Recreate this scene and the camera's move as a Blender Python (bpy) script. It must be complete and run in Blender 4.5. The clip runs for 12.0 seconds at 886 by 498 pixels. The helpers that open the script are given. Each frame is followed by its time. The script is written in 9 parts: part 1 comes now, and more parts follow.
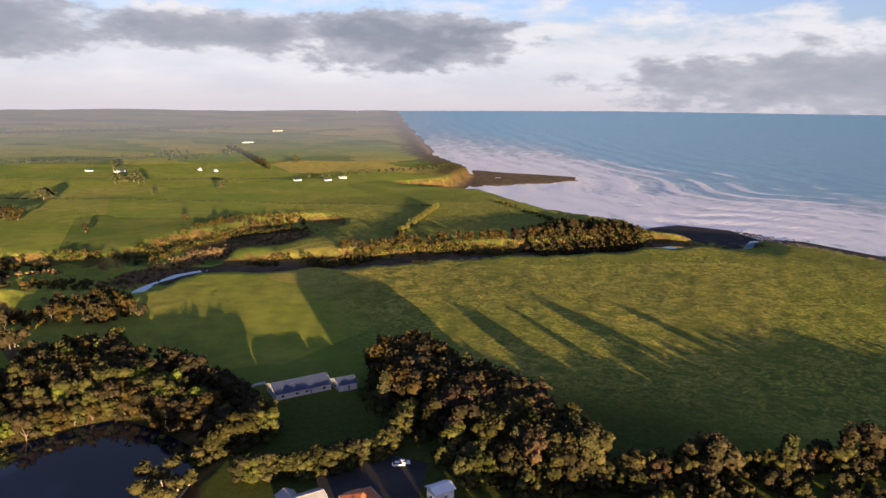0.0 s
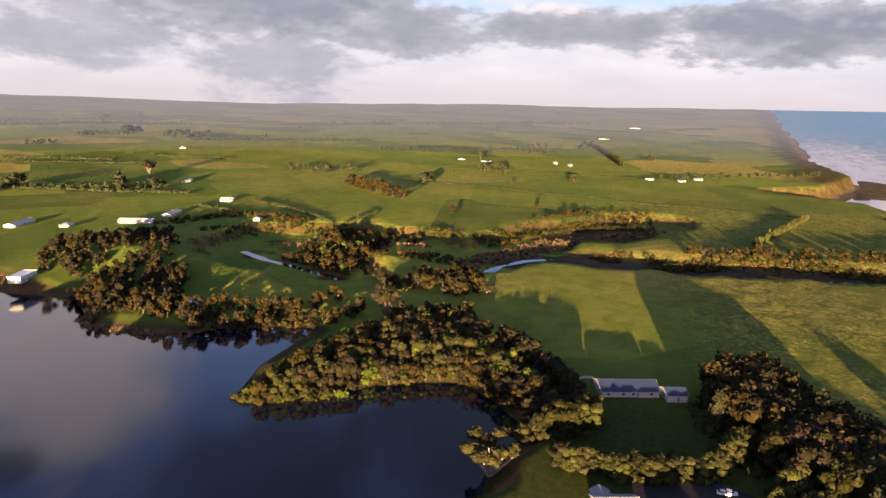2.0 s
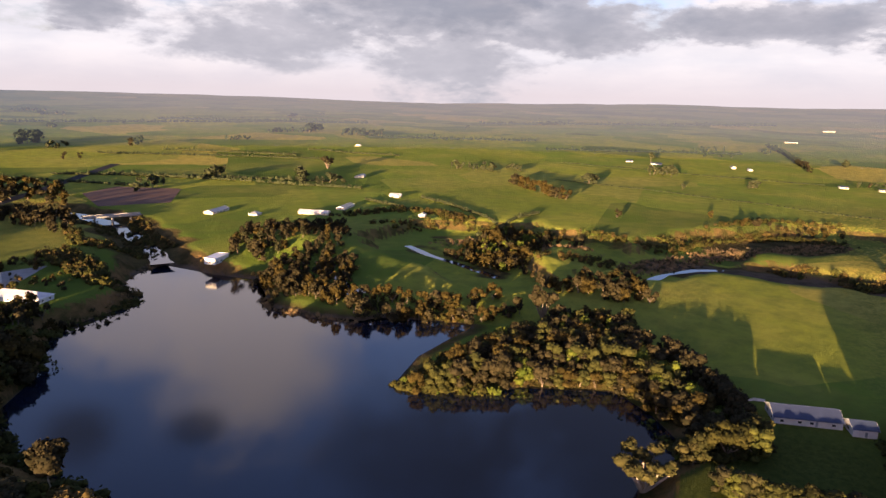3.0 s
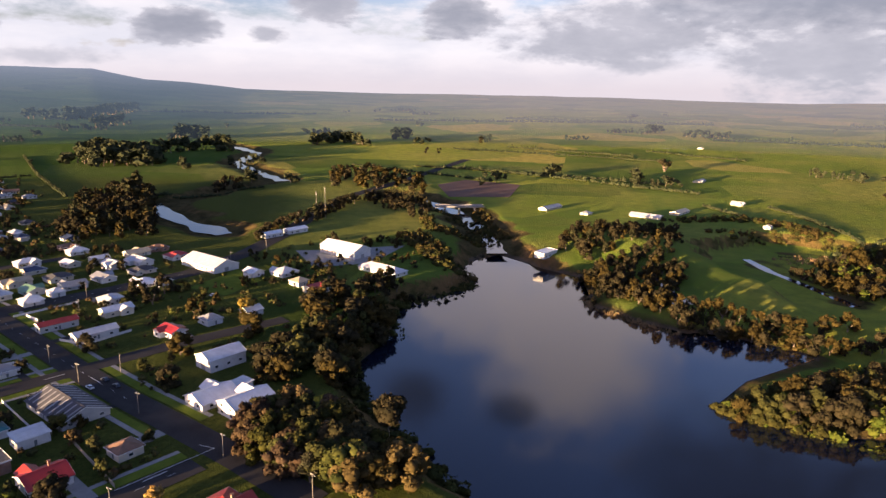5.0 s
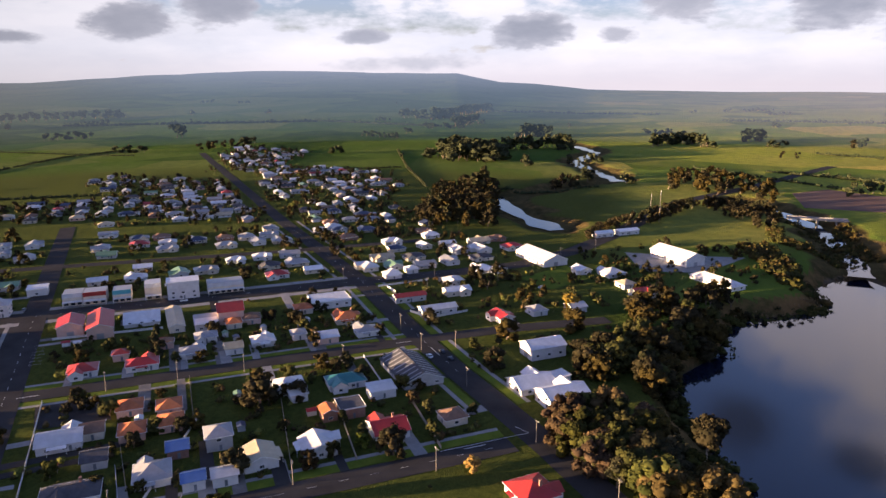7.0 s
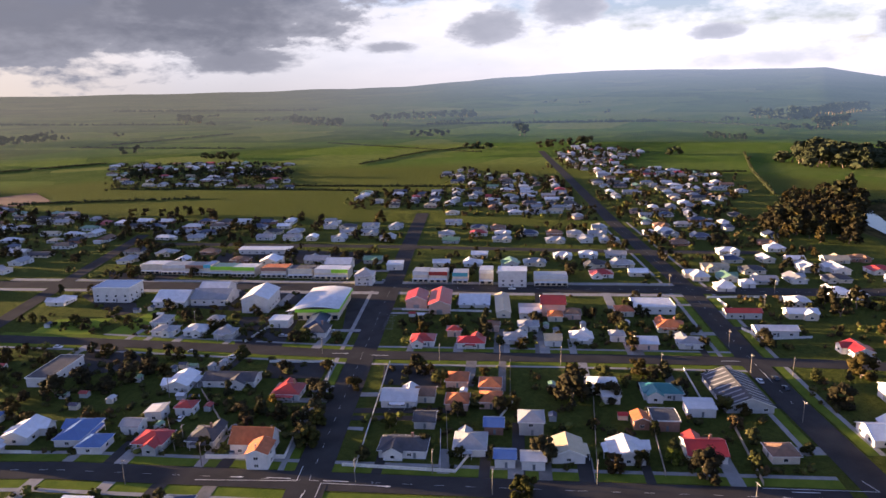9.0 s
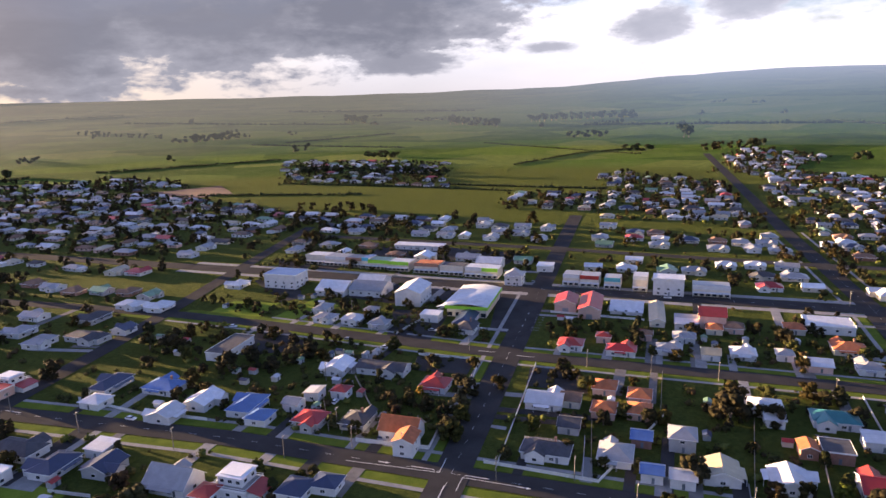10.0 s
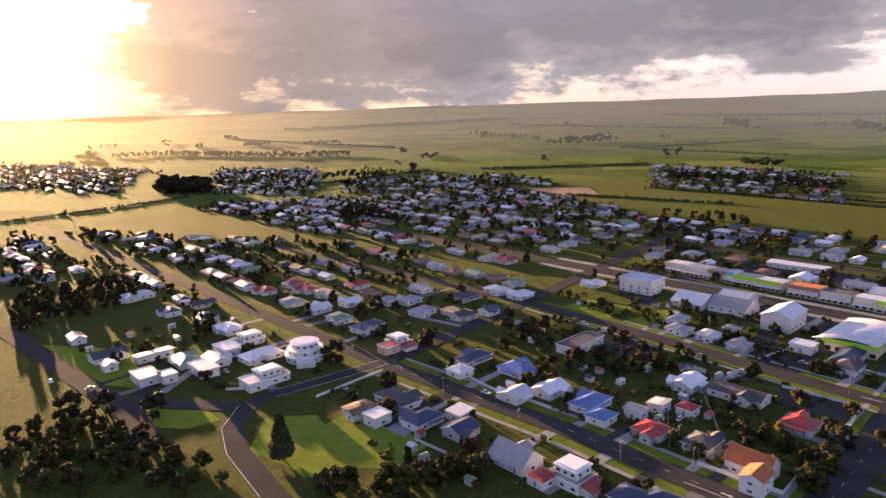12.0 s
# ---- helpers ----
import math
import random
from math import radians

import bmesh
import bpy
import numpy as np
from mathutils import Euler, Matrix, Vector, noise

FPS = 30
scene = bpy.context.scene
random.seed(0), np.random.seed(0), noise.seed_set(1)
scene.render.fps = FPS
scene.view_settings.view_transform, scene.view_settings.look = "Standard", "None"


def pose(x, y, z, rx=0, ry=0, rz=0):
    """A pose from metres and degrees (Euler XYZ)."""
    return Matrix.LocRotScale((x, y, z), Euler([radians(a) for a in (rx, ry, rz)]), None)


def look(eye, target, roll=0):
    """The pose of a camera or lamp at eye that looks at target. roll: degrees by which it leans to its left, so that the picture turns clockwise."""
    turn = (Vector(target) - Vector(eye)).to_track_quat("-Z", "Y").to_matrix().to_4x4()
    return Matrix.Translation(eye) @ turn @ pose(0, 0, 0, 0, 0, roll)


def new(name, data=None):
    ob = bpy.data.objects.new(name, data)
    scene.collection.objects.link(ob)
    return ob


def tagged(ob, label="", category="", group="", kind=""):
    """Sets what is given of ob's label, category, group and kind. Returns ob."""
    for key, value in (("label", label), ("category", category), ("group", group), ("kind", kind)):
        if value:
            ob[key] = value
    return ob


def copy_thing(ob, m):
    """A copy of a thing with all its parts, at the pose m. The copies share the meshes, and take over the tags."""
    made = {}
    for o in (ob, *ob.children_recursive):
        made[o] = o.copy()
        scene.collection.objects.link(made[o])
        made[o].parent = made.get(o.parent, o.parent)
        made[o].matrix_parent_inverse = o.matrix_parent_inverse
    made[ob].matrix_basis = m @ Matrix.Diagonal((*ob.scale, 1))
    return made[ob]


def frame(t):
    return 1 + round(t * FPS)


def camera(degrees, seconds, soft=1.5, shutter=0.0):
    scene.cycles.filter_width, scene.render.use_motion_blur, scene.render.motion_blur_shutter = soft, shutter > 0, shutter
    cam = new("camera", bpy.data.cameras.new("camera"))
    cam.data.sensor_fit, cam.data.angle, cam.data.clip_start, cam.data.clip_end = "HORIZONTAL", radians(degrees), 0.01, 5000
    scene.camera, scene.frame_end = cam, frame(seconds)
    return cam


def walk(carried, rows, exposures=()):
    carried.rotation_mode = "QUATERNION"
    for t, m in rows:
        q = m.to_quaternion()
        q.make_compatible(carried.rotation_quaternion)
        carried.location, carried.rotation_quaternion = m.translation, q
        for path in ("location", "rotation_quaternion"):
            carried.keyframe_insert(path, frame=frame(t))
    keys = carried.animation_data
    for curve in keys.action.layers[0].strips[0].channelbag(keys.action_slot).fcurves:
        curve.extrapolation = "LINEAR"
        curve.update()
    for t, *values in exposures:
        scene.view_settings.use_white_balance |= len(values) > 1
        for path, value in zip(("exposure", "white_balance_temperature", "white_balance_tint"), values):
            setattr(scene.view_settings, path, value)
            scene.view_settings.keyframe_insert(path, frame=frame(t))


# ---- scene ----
cam = camera(65.81, 12.0)

# seconds, yaw, pitch, roll: the drone hangs still and turns to its left
TURNS = (
    (0, 0.00, -11.61, 0.92),
    (0.5, 7.36, -11.84, 1.20),
    (1, 14.67, -12.06, 1.40),
    (1.5, 21.71, -12.27, 1.52),
    (2, 28.72, -12.46, 1.58),
    (2.5, 35.53, -12.65, 1.57),
    (3, 42.38, -12.81, 1.51),
    (3.2, 45.02, -12.87, 1.47),
    (4.8, 67.15, -13.26, 0.92),
    (5, 69.95, -13.29, 0.83),
    (5.5, 76.41, -13.36, 0.58),
    (6, 83.26, -13.41, 0.32),
    (6.5, 89.79, -13.43, 0.04),
    (6.7, 93.06, -13.43, -0.07),
    (8.3, 115.19, -13.27, -0.93),
    (8.5, 118.09, -13.23, -1.03),
    (9, 125.24, -13.10, -1.27),
    (9.5, 131.75, -12.94, -1.48),
    (10, 138.13, -12.75, -1.65),
    (10.5, 145.64, -12.52, -1.78),
    (11, 153.17, -12.26, -1.87),
    (11.5, 160.65, -11.95, -1.90),
    (12, 168.14, -11.61, -1.88),
)


PLAN = 4 / 3          # metres for each unit of the plan, in which places below are written
EYE = 90 * PLAN


def drone(yaw, pitch, roll):
    """Its pose: turned, dipped, then rolled about its own axis."""
    return pose(0, 0, EYE, 0, 0, yaw) @ pose(0, 0, 0, 90 + pitch, 0, 0) @ pose(0, 0, 0, 0, 0, roll)


PATH = [(t, drone(yaw, pitch, roll)) for t, yaw, pitch, roll in TURNS]
EXPOSURES = ((0.0, 1.93, 7000, 15), (1.5, 2.01, 7250, 17), (3.0, 2.09, 7350, 20), (5.5, 2.09, 7050, 19), (8.5, 2.35, 6900, 19), (10.5, 2.71, 7200, 20), (11.2, 2.79, 7700, 23), (12.0, 2.73, 8200, 26))
walk(cam, PATH, EXPOSURES)

# tall lit clouds over the lake: bearing, height, half width and half height in degrees, density
BANKS = ((58.7, 19.2, 8.5, 9.5, 0.95), (47.1, 17.2, 5.1, 2.5, 0.5), (66.9, 17.3, 7.4, 5.2, 0.8), (76.0, 15.0, 7.0, 3.5, 0.8), (50.0, 14.5, 9.0, 2.4, 0.8))
# dark ragged cloud above the bush: the same numbers
# the two widest are out of view, added to darken the lake's reflection
DARK_BANKS = ((22.0, 27.0, 22.0, 9.0, 0.85), (44.0, 30.0, 10.0, 6.0, 0.7), (72.0, 25.5, 3.2, 2.2, 0.8), (63.5, 26.5, 2.6, 1.6, 0.7))

# clouds: bearing, height, half width and half height in degrees, depth of shade
CLOUDS = (
    (3.7, 5.2, 10.1, 1.9, 1),
    (17.8, 5.5, 10.1, 1.4, 0.75),
    (32.2, 5.3, 7.2, 2.0, 0.75),
    (-33.0, 2.1, 20.8, 2.6, 0.62),
    (56.4, 5.0, 6.3, 2.1, 0.45),
    (40.5, 7.0, 8.3, 2.5, 0.9),
    (54.1, 1.9, 5.0, 0.8, 0.4),
    (43.9, 7.1, 12.3, 2.5, 0.85),
    (43.0, 2.4, 8.2, 3.1, 0.45),
    (68.8, 5.2, 3.6, 1.0, 0.5),
    (68.8, 5.3, 3.5, 1.3, 0.85),
    (57.0, 3.8, 9.9, 2.2, 0.5),
    (90.7, 4.2, 3.5, 1.2, 0.85),
    (79.5, 5.8, 3.1, 1.3, 0.6),
    (104.0, 3.8, 2.4, 0.5, 0.7),
    (84.0, 3.9, 1.8, 0.7, 0.5),
    (100.6, 1.8, 7.9, 0.7, 0.35),
    (143.9, 6.4, 12.8, 3.0, 1),
    (140.0, 2.6, 5.6, 0.9, 0.6),
    (121.1, 4.7, 3.1, 1.3, 0.6),
    (115.0, 6.0, 2.9, 1.6, 0.7),
    (129.2, 3.4, 2.6, 0.5, 0.5),
    (184.6, 5.2, 10.5, 5.7, 0.55),
    (148.0, 8.4, 18.8, 3.3, 0.85),
    (164.7, 9.0, 15.2, 3.3, 0.7),
    (166.2, 5.6, 10.3, 4.3, 0.9),
    (143.1, 7.7, 12.6, 3.0, 0.95),
    (159.4, 8.2, 21.3, 5.8, 0.85),
    (175.4, 6.1, 13.1, 5.7, 0.62),
    (166.9, 4.9, 9.0, 2.6, 0.9),
    (155.1, 6.2, 18.9, 3.1, 0.9),
    (179.1, 9.5, 10.6, 3.8, 0.75),
)

# ---- sky and sun ----
SUN_AZ, SUN_EL = 201.5, 4.0          # degrees, to the left of +y, and above the horizon
SUN_DIR = Vector((-math.sin(radians(SUN_AZ)) * math.cos(radians(SUN_EL)), math.cos(radians(SUN_AZ)) * math.cos(radians(SUN_EL)), math.sin(radians(SUN_EL))))
sun = new("sun", bpy.data.lights.new("sun", "SUN"))
sun.data.energy, sun.data.angle, sun.data.color = 5.0, radians(0.6), (1.0, 0.72, 0.42)
sun.matrix_world = look(SUN_DIR * 100, (0, 0, 0))

world = bpy.data.worlds.new("world")
scene.world = world
world.use_nodes = True


class Nodes:
    """A short hand for node trees."""

    def __init__(self, tree):
        self.tree = tree
        tree.nodes.clear()

    def add(self, kind, values=(), **props):
        n = self.tree.nodes.new(kind)
        for k, v in props.items():
            setattr(n, k, v)
        for k, v in dict(values).items():
            if isinstance(v, bpy.types.NodeSocket):
                self.tree.links.new(v, n.inputs[k])
            else:
                n.inputs[k].default_value = v
        return n

    def math(self, op, a, b=0.0, c=0.0):
        return self.add("ShaderNodeMath", {0: a, 1: b, 2: c}, operation=op).outputs[0]

    def ramp(self, fac, *stops, mode="LINEAR"):
        n = self.add("ShaderNodeValToRGB", {"Fac": fac})
        n.color_ramp.interpolation = mode
        while len(n.color_ramp.elements) < len(stops):
            n.color_ramp.elements.new(0.5)
        for e, (p, c) in zip(n.color_ramp.elements, stops):
            e.position = p
            e.color = (c, c, c, 1) if isinstance(c, (int, float)) else (*c, 1)
        return n.outputs[0]

    def noise(self, vector, scale, detail=3.0, rough=0.55, warp=0.0):
        return self.add("ShaderNodeTexNoise", {"Vector": vector, "Scale": scale, "Detail": detail, "Roughness": rough, "Distortion": warp}).outputs["Fac"]

    def mix(self, fac, a, b, mode="MIX"):
        return self.add("ShaderNodeMixRGB", {"Fac": fac, "Color1": a if isinstance(a, bpy.types.NodeSocket) else (*a, 1),
                                             "Color2": b if isinstance(b, bpy.types.NodeSocket) else (*b, 1)}, blend_type=mode).outputs[0]

    def scaled(self, vector, scale, turn=0.0):
        return self.add("ShaderNodeMapping", {"Vector": vector, "Scale": scale, "Rotation": (0, 0, turn)}).outputs[0]


def build_sky():
    n = Nodes(world.node_tree)
    way = n.add("ShaderNodeTexCoord").outputs["Generated"]
    nishita = n.add("ShaderNodeTexSky", sky_type="NISHITA", sun_disc=False, sun_elevation=radians(SUN_EL), sun_rotation=radians(-SUN_AZ), air_density=1.0, dust_density=1.0, ozone_density=3.0)
    blue = n.mix(1.0, nishita.outputs[0], (SKY_GAIN * 1.12, SKY_GAIN * 0.90, SKY_GAIN * 1.14), "MULTIPLY")
    blue = n.add("ShaderNodeHueSaturation", {"Saturation": 0.95, "Value": 1.2, "Color": blue}).outputs[0]
    xyz = n.add("ShaderNodeSeparateXYZ", {"Vector": way})
    up = n.math("MAXIMUM", xyz.outputs[2], 0.0)
    # a bearing in degrees that runs on past the half turn, and the height over the horizon
    az = n.math("MULTIPLY", n.math("ARCTAN2", n.math("MULTIPLY", xyz.outputs[0], -1.0), xyz.outputs[1]), 57.2958)
    az = n.math("ADD", az, n.math("MULTIPLY", n.math("LESS_THAN", az, -80.0), 360.0))
    el = n.math("MULTIPLY", n.math("ARCSINE", xyz.outputs[2]), 57.2958)
    stretched = n.scaled(way, (1, 1, 2.6))
    puff, wisp, broad = n.noise(stretched, 12.0, 5, 0.52, 0.25), n.noise(stretched, 40.0, 5, 0.6), n.noise(n.scaled(way, (1, 1, 4.5)), 4.0, 5, 0.55)
    fluff = n.math("ADD", n.math("MULTIPLY", n.math("SUBTRACT", puff, 0.5), 1.9), n.math("MULTIPLY", n.math("SUBTRACT", wisp, 0.5), 0.8))
    towards = n.add("ShaderNodeVectorMath", {0: way, 1: SUN_DIR}, operation="DOT_PRODUCT").outputs["Value"]
    warm = n.ramp(towards, (0.55, 0.0), (0.97, 1.0))
    # high thin overcast, bright low down, with blue gaps that widen upwards
    lit = n.mix(n.ramp(n.math("ADD", broad, n.math("MULTIPLY", fluff, 0.12)), (0.38, 0.0), (0.62, 1.0)), CLOUD_SOFT, CLOUD_LIT)
    storm = n.ramp(n.math("DIVIDE", az, 200.0), (0.54, 0.0), (0.70, 1.0))          # the front that comes up inland is darker
    lit = n.mix(n.math("MULTIPLY", storm, 0.65), lit, (0.47, 0.50, 0.56))
    lit = n.mix(warm, lit, (0.74, 0.62, 0.47))
    thin = n.ramp(n.math("ADD", n.math("ADD", n.math("MULTIPLY", broad, 0.8), n.math("MULTIPLY", fluff, 0.25)), n.ramp(up, (0.04, 0.40), (0.13, 0.10), (0.26, 0.06), (0.45, 0.0))), (0.48, 0.0), (0.62, 1.0))
    thin = n.math("MULTIPLY", thin, n.ramp(up, (0.20, 1.0), (0.31, 0.14), (0.52, 0.14), (0.68, 0.92)))
    fade = n.ramp(up, (0.0, 1.0), (0.30, 0.95), (0.52, 0.45), (0.70, (0.46, 0.42, 0.38)), (1.0, (0.46, 0.42, 0.38)))
    sky = n.mix(thin, blue, n.mix(1.0, lit, fade, "MULTIPLY"))
    # tall lit clouds above
    for a, e, w, h, d in BANKS + DARK_BANKS:
        dx, dy = n.math("DIVIDE", n.math("SUBTRACT", az, a), w), n.math("DIVIDE", n.math("SUBTRACT", el, e), h)
        far = n.math("SQRT", n.math("ADD", n.math("MULTIPLY", dx, dx), n.math("MULTIPLY", dy, dy)))
        m = n.math("MULTIPLY", n.ramp(n.math("ADD", n.math("MULTIPLY", far, 0.5), n.math("MULTIPLY", fluff, 0.30)), (0.20, 1.0), (0.62, 0.0), mode="EASE"), d)
        sky = n.mix(m, sky, (0.10, 0.12, 0.17) if (a, e, w, h, d) in DARK_BANKS else (0.98, 0.94, 1.02))
    # the horizon's lilac haze
    sky = n.mix(n.ramp(up, (0.0, 0.8), (0.05, 0.0)), sky, n.mix(warm, n.mix(storm, (0.70, 0.68, 0.76), (0.46, 0.47, 0.51)), (0.78, 0.64, 0.46)))
    # single clouds: bearing, height, half width, half height, depth of shade
    heavy = None
    for a, e, w, h, d in CLOUDS:
        w, h = w * 1.12, h * 1.35
        dx, dy = n.math("DIVIDE", n.math("SUBTRACT", az, a), w), n.math("DIVIDE", n.math("SUBTRACT", el, e), h)
        far = n.math("SQRT", n.math("ADD", n.math("MULTIPLY", dx, dx), n.math("MULTIPLY", dy, dy)))
        m = n.math("MULTIPLY", n.ramp(n.math("ADD", n.math("MULTIPLY", far, 0.5), n.math("MULTIPLY", fluff, 0.36)), (0.10, 1.0), (0.64, 0.0), mode="EASE"), d)
        heavy = m if heavy is None else n.math("MAXIMUM", heavy, m)
    grey = n.mix(n.math("ADD", heavy, n.math("MULTIPLY", fluff, n.math("MULTIPLY_ADD", storm, 0.18, -0.30))), n.mix(storm, CLOUD_EDGE, (0.30, 0.33, 0.40)), n.mix(storm, CLOUD_DARK, CLOUD_STORM))
    grey = n.mix(n.ramp(towards, (0.80, 0.0), (0.985, 0.75)), grey, (0.22, 0.18, 0.165))
    sky = n.mix(n.ramp(heavy, (0.16, 0.0), (0.40, 0.96)), sky, grey)
    # the glow round the low sun
    glow = n.ramp(towards, (0.94, 0.0), (0.975, 0.03), (0.990, 0.09), (0.9965, 0.30), (0.9992, 1.0))
    sky = n.mix(glow, sky, (7.0, 4.9, 2.4))
    out = n.add("ShaderNodeBackground", {"Color": sky, "Strength": SKY_STRENGTH})
    n.add("ShaderNodeOutputWorld", {"Surface": out.outputs[0]})


SKY_GAIN, SKY_STRENGTH = 0.36, 0.25
CLOUD_STORM = (0.125, 0.145, 0.195)
CLOUD_LIT, CLOUD_SOFT, CLOUD_EDGE, CLOUD_DARK = (0.88, 0.93, 1.03), (0.72, 0.79, 0.92), (0.60, 0.65, 0.76), (0.29, 0.335, 0.43)
build_sky()


# ---- materials ----
def principled(name, rough=0.8, metal=0.0, spec=0.4):
    m = bpy.data.materials.new(name)
    m.use_nodes = True
    n = Nodes(m.node_tree)
    b = n.add("ShaderNodeBsdfPrincipled", {"Roughness": rough, "Metallic": metal, "Specular IOR Level": spec})
    n.add("ShaderNodeOutputMaterial", {"Surface": b.outputs[0]})
    return m, n, b


def surface(name, dark, light, scale=1.0, rough=0.85, metal=0.0, bump=0.0, fine=8.0, vary=0.0, spec=0.4, ribs=0.0):
    """Two tones in coarse blotches and fine grain; vary: how far the tone differs from piece to piece; ribs: metres from rib to rib along x."""
    m, n, b = principled(name, rough, metal, spec)
    at = n.add("ShaderNodeTexCoord").outputs["Object"]
    coarse, grain = n.noise(at, scale, 3), n.noise(at, scale * fine, 4, 0.65)
    fac = n.math("ADD", n.math("MULTIPLY", coarse, 0.6), n.math("MULTIPLY", grain, 0.4))
    tone = n.mix(n.ramp(fac, (0.34, 0.0), (0.66, 1.0)), dark, light)
    if vary:
        rnd = n.add("ShaderNodeObjectInfo").outputs["Random"]
        hsv = n.add("ShaderNodeHueSaturation", {"Hue": n.math("MULTIPLY_ADD", rnd, 0.03 * vary, 0.5 - 0.015 * vary),
                                                "Value": n.math("MULTIPLY_ADD", n.math("FRACT", n.math("MULTIPLY", rnd, 7.3)), vary, 1.0 - vary / 2), "Color": tone})
        tone = hsv.outputs[0]
    n.tree.links.new(tone, b.inputs["Base Color"])
    height = grain
    if ribs:
        wave = n.add("ShaderNodeTexWave", {"Vector": at, "Scale": 0.314 / ribs, "Distortion": 0.0}, wave_type="BANDS", bands_direction="X").outputs["Fac"]
        height = n.math("MULTIPLY_ADD", grain, 0.15, wave)
    if bump or ribs:
        bp = n.add("ShaderNodeBump", {"Height": height, "Strength": bump or 0.5, "Distance": 0.05})
        n.tree.links.new(bp.outputs[0], b.inputs["Normal"])
    return m


def roofing(name, colour, rough=0.36):
    d = tuple(c * 0.72 for c in colour)
    return surface(name, d, colour, 0.35, rough, 0.0, 0.30, 10, 0.25, 0.38, ribs=0.4)


def tiled(name, colour):
    d = tuple(c * 0.6 for c in colour)
    return surface(name, d, colour, 0.6, 0.8, 0.0, 0.7, 9, 0.15, 0.3, ribs=0.33)


ROOFS = {
    "red": roofing("red_roof_iron", (0.42, 0.045, 0.035)), "orange": tiled("orange_roof_tile", (0.55, 0.17, 0.07)),
    "grey": roofing("grey_roof_iron", (0.31, 0.31, 0.32)), "light": roofing("pale_roof_iron", (0.64, 0.64, 0.65)),
    "white": roofing("white_roof_iron", (0.75, 0.76, 0.79)), "dark": tiled("dark_roof_tile", (0.085, 0.085, 0.095)),
    "blue": roofing("blue_roof_iron", (0.10, 0.19, 0.42)), "teal": roofing("teal_roof_iron", (0.04, 0.20, 0.20)),
    "brown": tiled("brown_roof_tile", (0.26, 0.15, 0.10)), "tan": roofing("tan_roof_iron", (0.50, 0.42, 0.28)),
    "green": roofing("green_roof_iron", (0.16, 0.28, 0.17)), "slate": roofing("slate_blue_roof_iron", (0.040, 0.055, 0.105)),
}
WALLS = {
    "white": surface("white_weatherboard", (0.53, 0.52, 0.51), (0.69, 0.68, 0.67), 0.4, 0.7, bump=0.2, vary=0.1),
    "cream": surface("cream_weatherboard", (0.54, 0.48, 0.38), (0.70, 0.62, 0.51), 0.4, 0.7, bump=0.2, vary=0.15),
    "grey": surface("grey_weatherboard", (0.36, 0.36, 0.36), (0.48, 0.48, 0.47), 0.4, 0.75, bump=0.2, vary=0.2),
    "brick": surface("brick_wall", (0.26, 0.13, 0.09), (0.38, 0.21, 0.15), 0.8, 0.9, bump=0.5, vary=0.2),
    "pink": surface("salmon_plaster", (0.56, 0.36, 0.29), (0.68, 0.46, 0.38), 0.4, 0.8, bump=0.2, vary=0.15),
    "lime": surface("lime_painted_fascia", (0.22, 0.52, 0.03), (0.28, 0.62, 0.05), 0.4, 0.5),
    "teal": surface("teal_painted_front", (0.05, 0.30, 0.34), (0.08, 0.40, 0.44), 0.4, 0.6),
}
TRIM = surface("white_trim_paint", (0.72, 0.72, 0.70), (0.82, 0.82, 0.80), 1.0, 0.6)
PLANK = surface("weathered_timber", (0.30, 0.25, 0.19), (0.46, 0.40, 0.31), 1.2, 0.9, bump=0.4, vary=0.2)
FENCE_WHITE = surface("white_painted_fence", (0.62, 0.60, 0.56), (0.78, 0.77, 0.73), 0.8, 0.75, bump=0.3, vary=0.15)
CONCRETE = surface("pale_concrete", (0.22, 0.21, 0.20), (0.33, 0.32, 0.30), 0.25, 1.0, bump=0.2, spec=0.05)
ASPHALT = surface("worn_asphalt", (0.036, 0.034, 0.033), (0.062, 0.059, 0.056), 0.09, 1.0, bump=0.15, fine=25, spec=0.03)
MARKING = surface("road_paint", (0.60, 0.60, 0.57), (0.75, 0.75, 0.72), 2.0, 0.8)
POLEWOOD = surface("grey_pole_wood", (0.12, 0.11, 0.095), (0.22, 0.20, 0.18), 2.0, 0.9, bump=0.4)
BARK = surface("grey_brown_bark", (0.10, 0.075, 0.055), (0.22, 0.17, 0.13), 1.5, 0.95, bump=0.8, vary=0.2)
BARE = surface("pale_dead_wood", (0.30, 0.24, 0.18), (0.44, 0.36, 0.28), 1.5, 0.95, bump=0.8)
RUBBER = surface("black_rubber", (0.02, 0.02, 0.02), (0.035, 0.035, 0.035), 3.0, 0.8)
DOOR = surface("painted_door", (0.10, 0.12, 0.14), (0.16, 0.18, 0.20), 1.0, 0.6, vary=0.6)
SOIL = surface("bare_brown_soil", (0.095, 0.042, 0.028), (0.155, 0.076, 0.048), 0.05, 0.95, bump=0.6, fine=20)
REED = surface("dry_reeds", (0.13, 0.085, 0.04), (0.26, 0.18, 0.085), 0.2, 0.95, bump=0.5, vary=0.3)
ROCK = surface("dark_shore_rock", (0.035, 0.032, 0.03), (0.09, 0.08, 0.072), 0.3, 0.8, bump=0.8, vary=0.3)


def glass():
    m, n, b = principled("window_glass", 0.06, 0.0, 0.8)
    b.inputs["Base Color"].default_value = (0.025, 0.03, 0.037, 1)
    return m


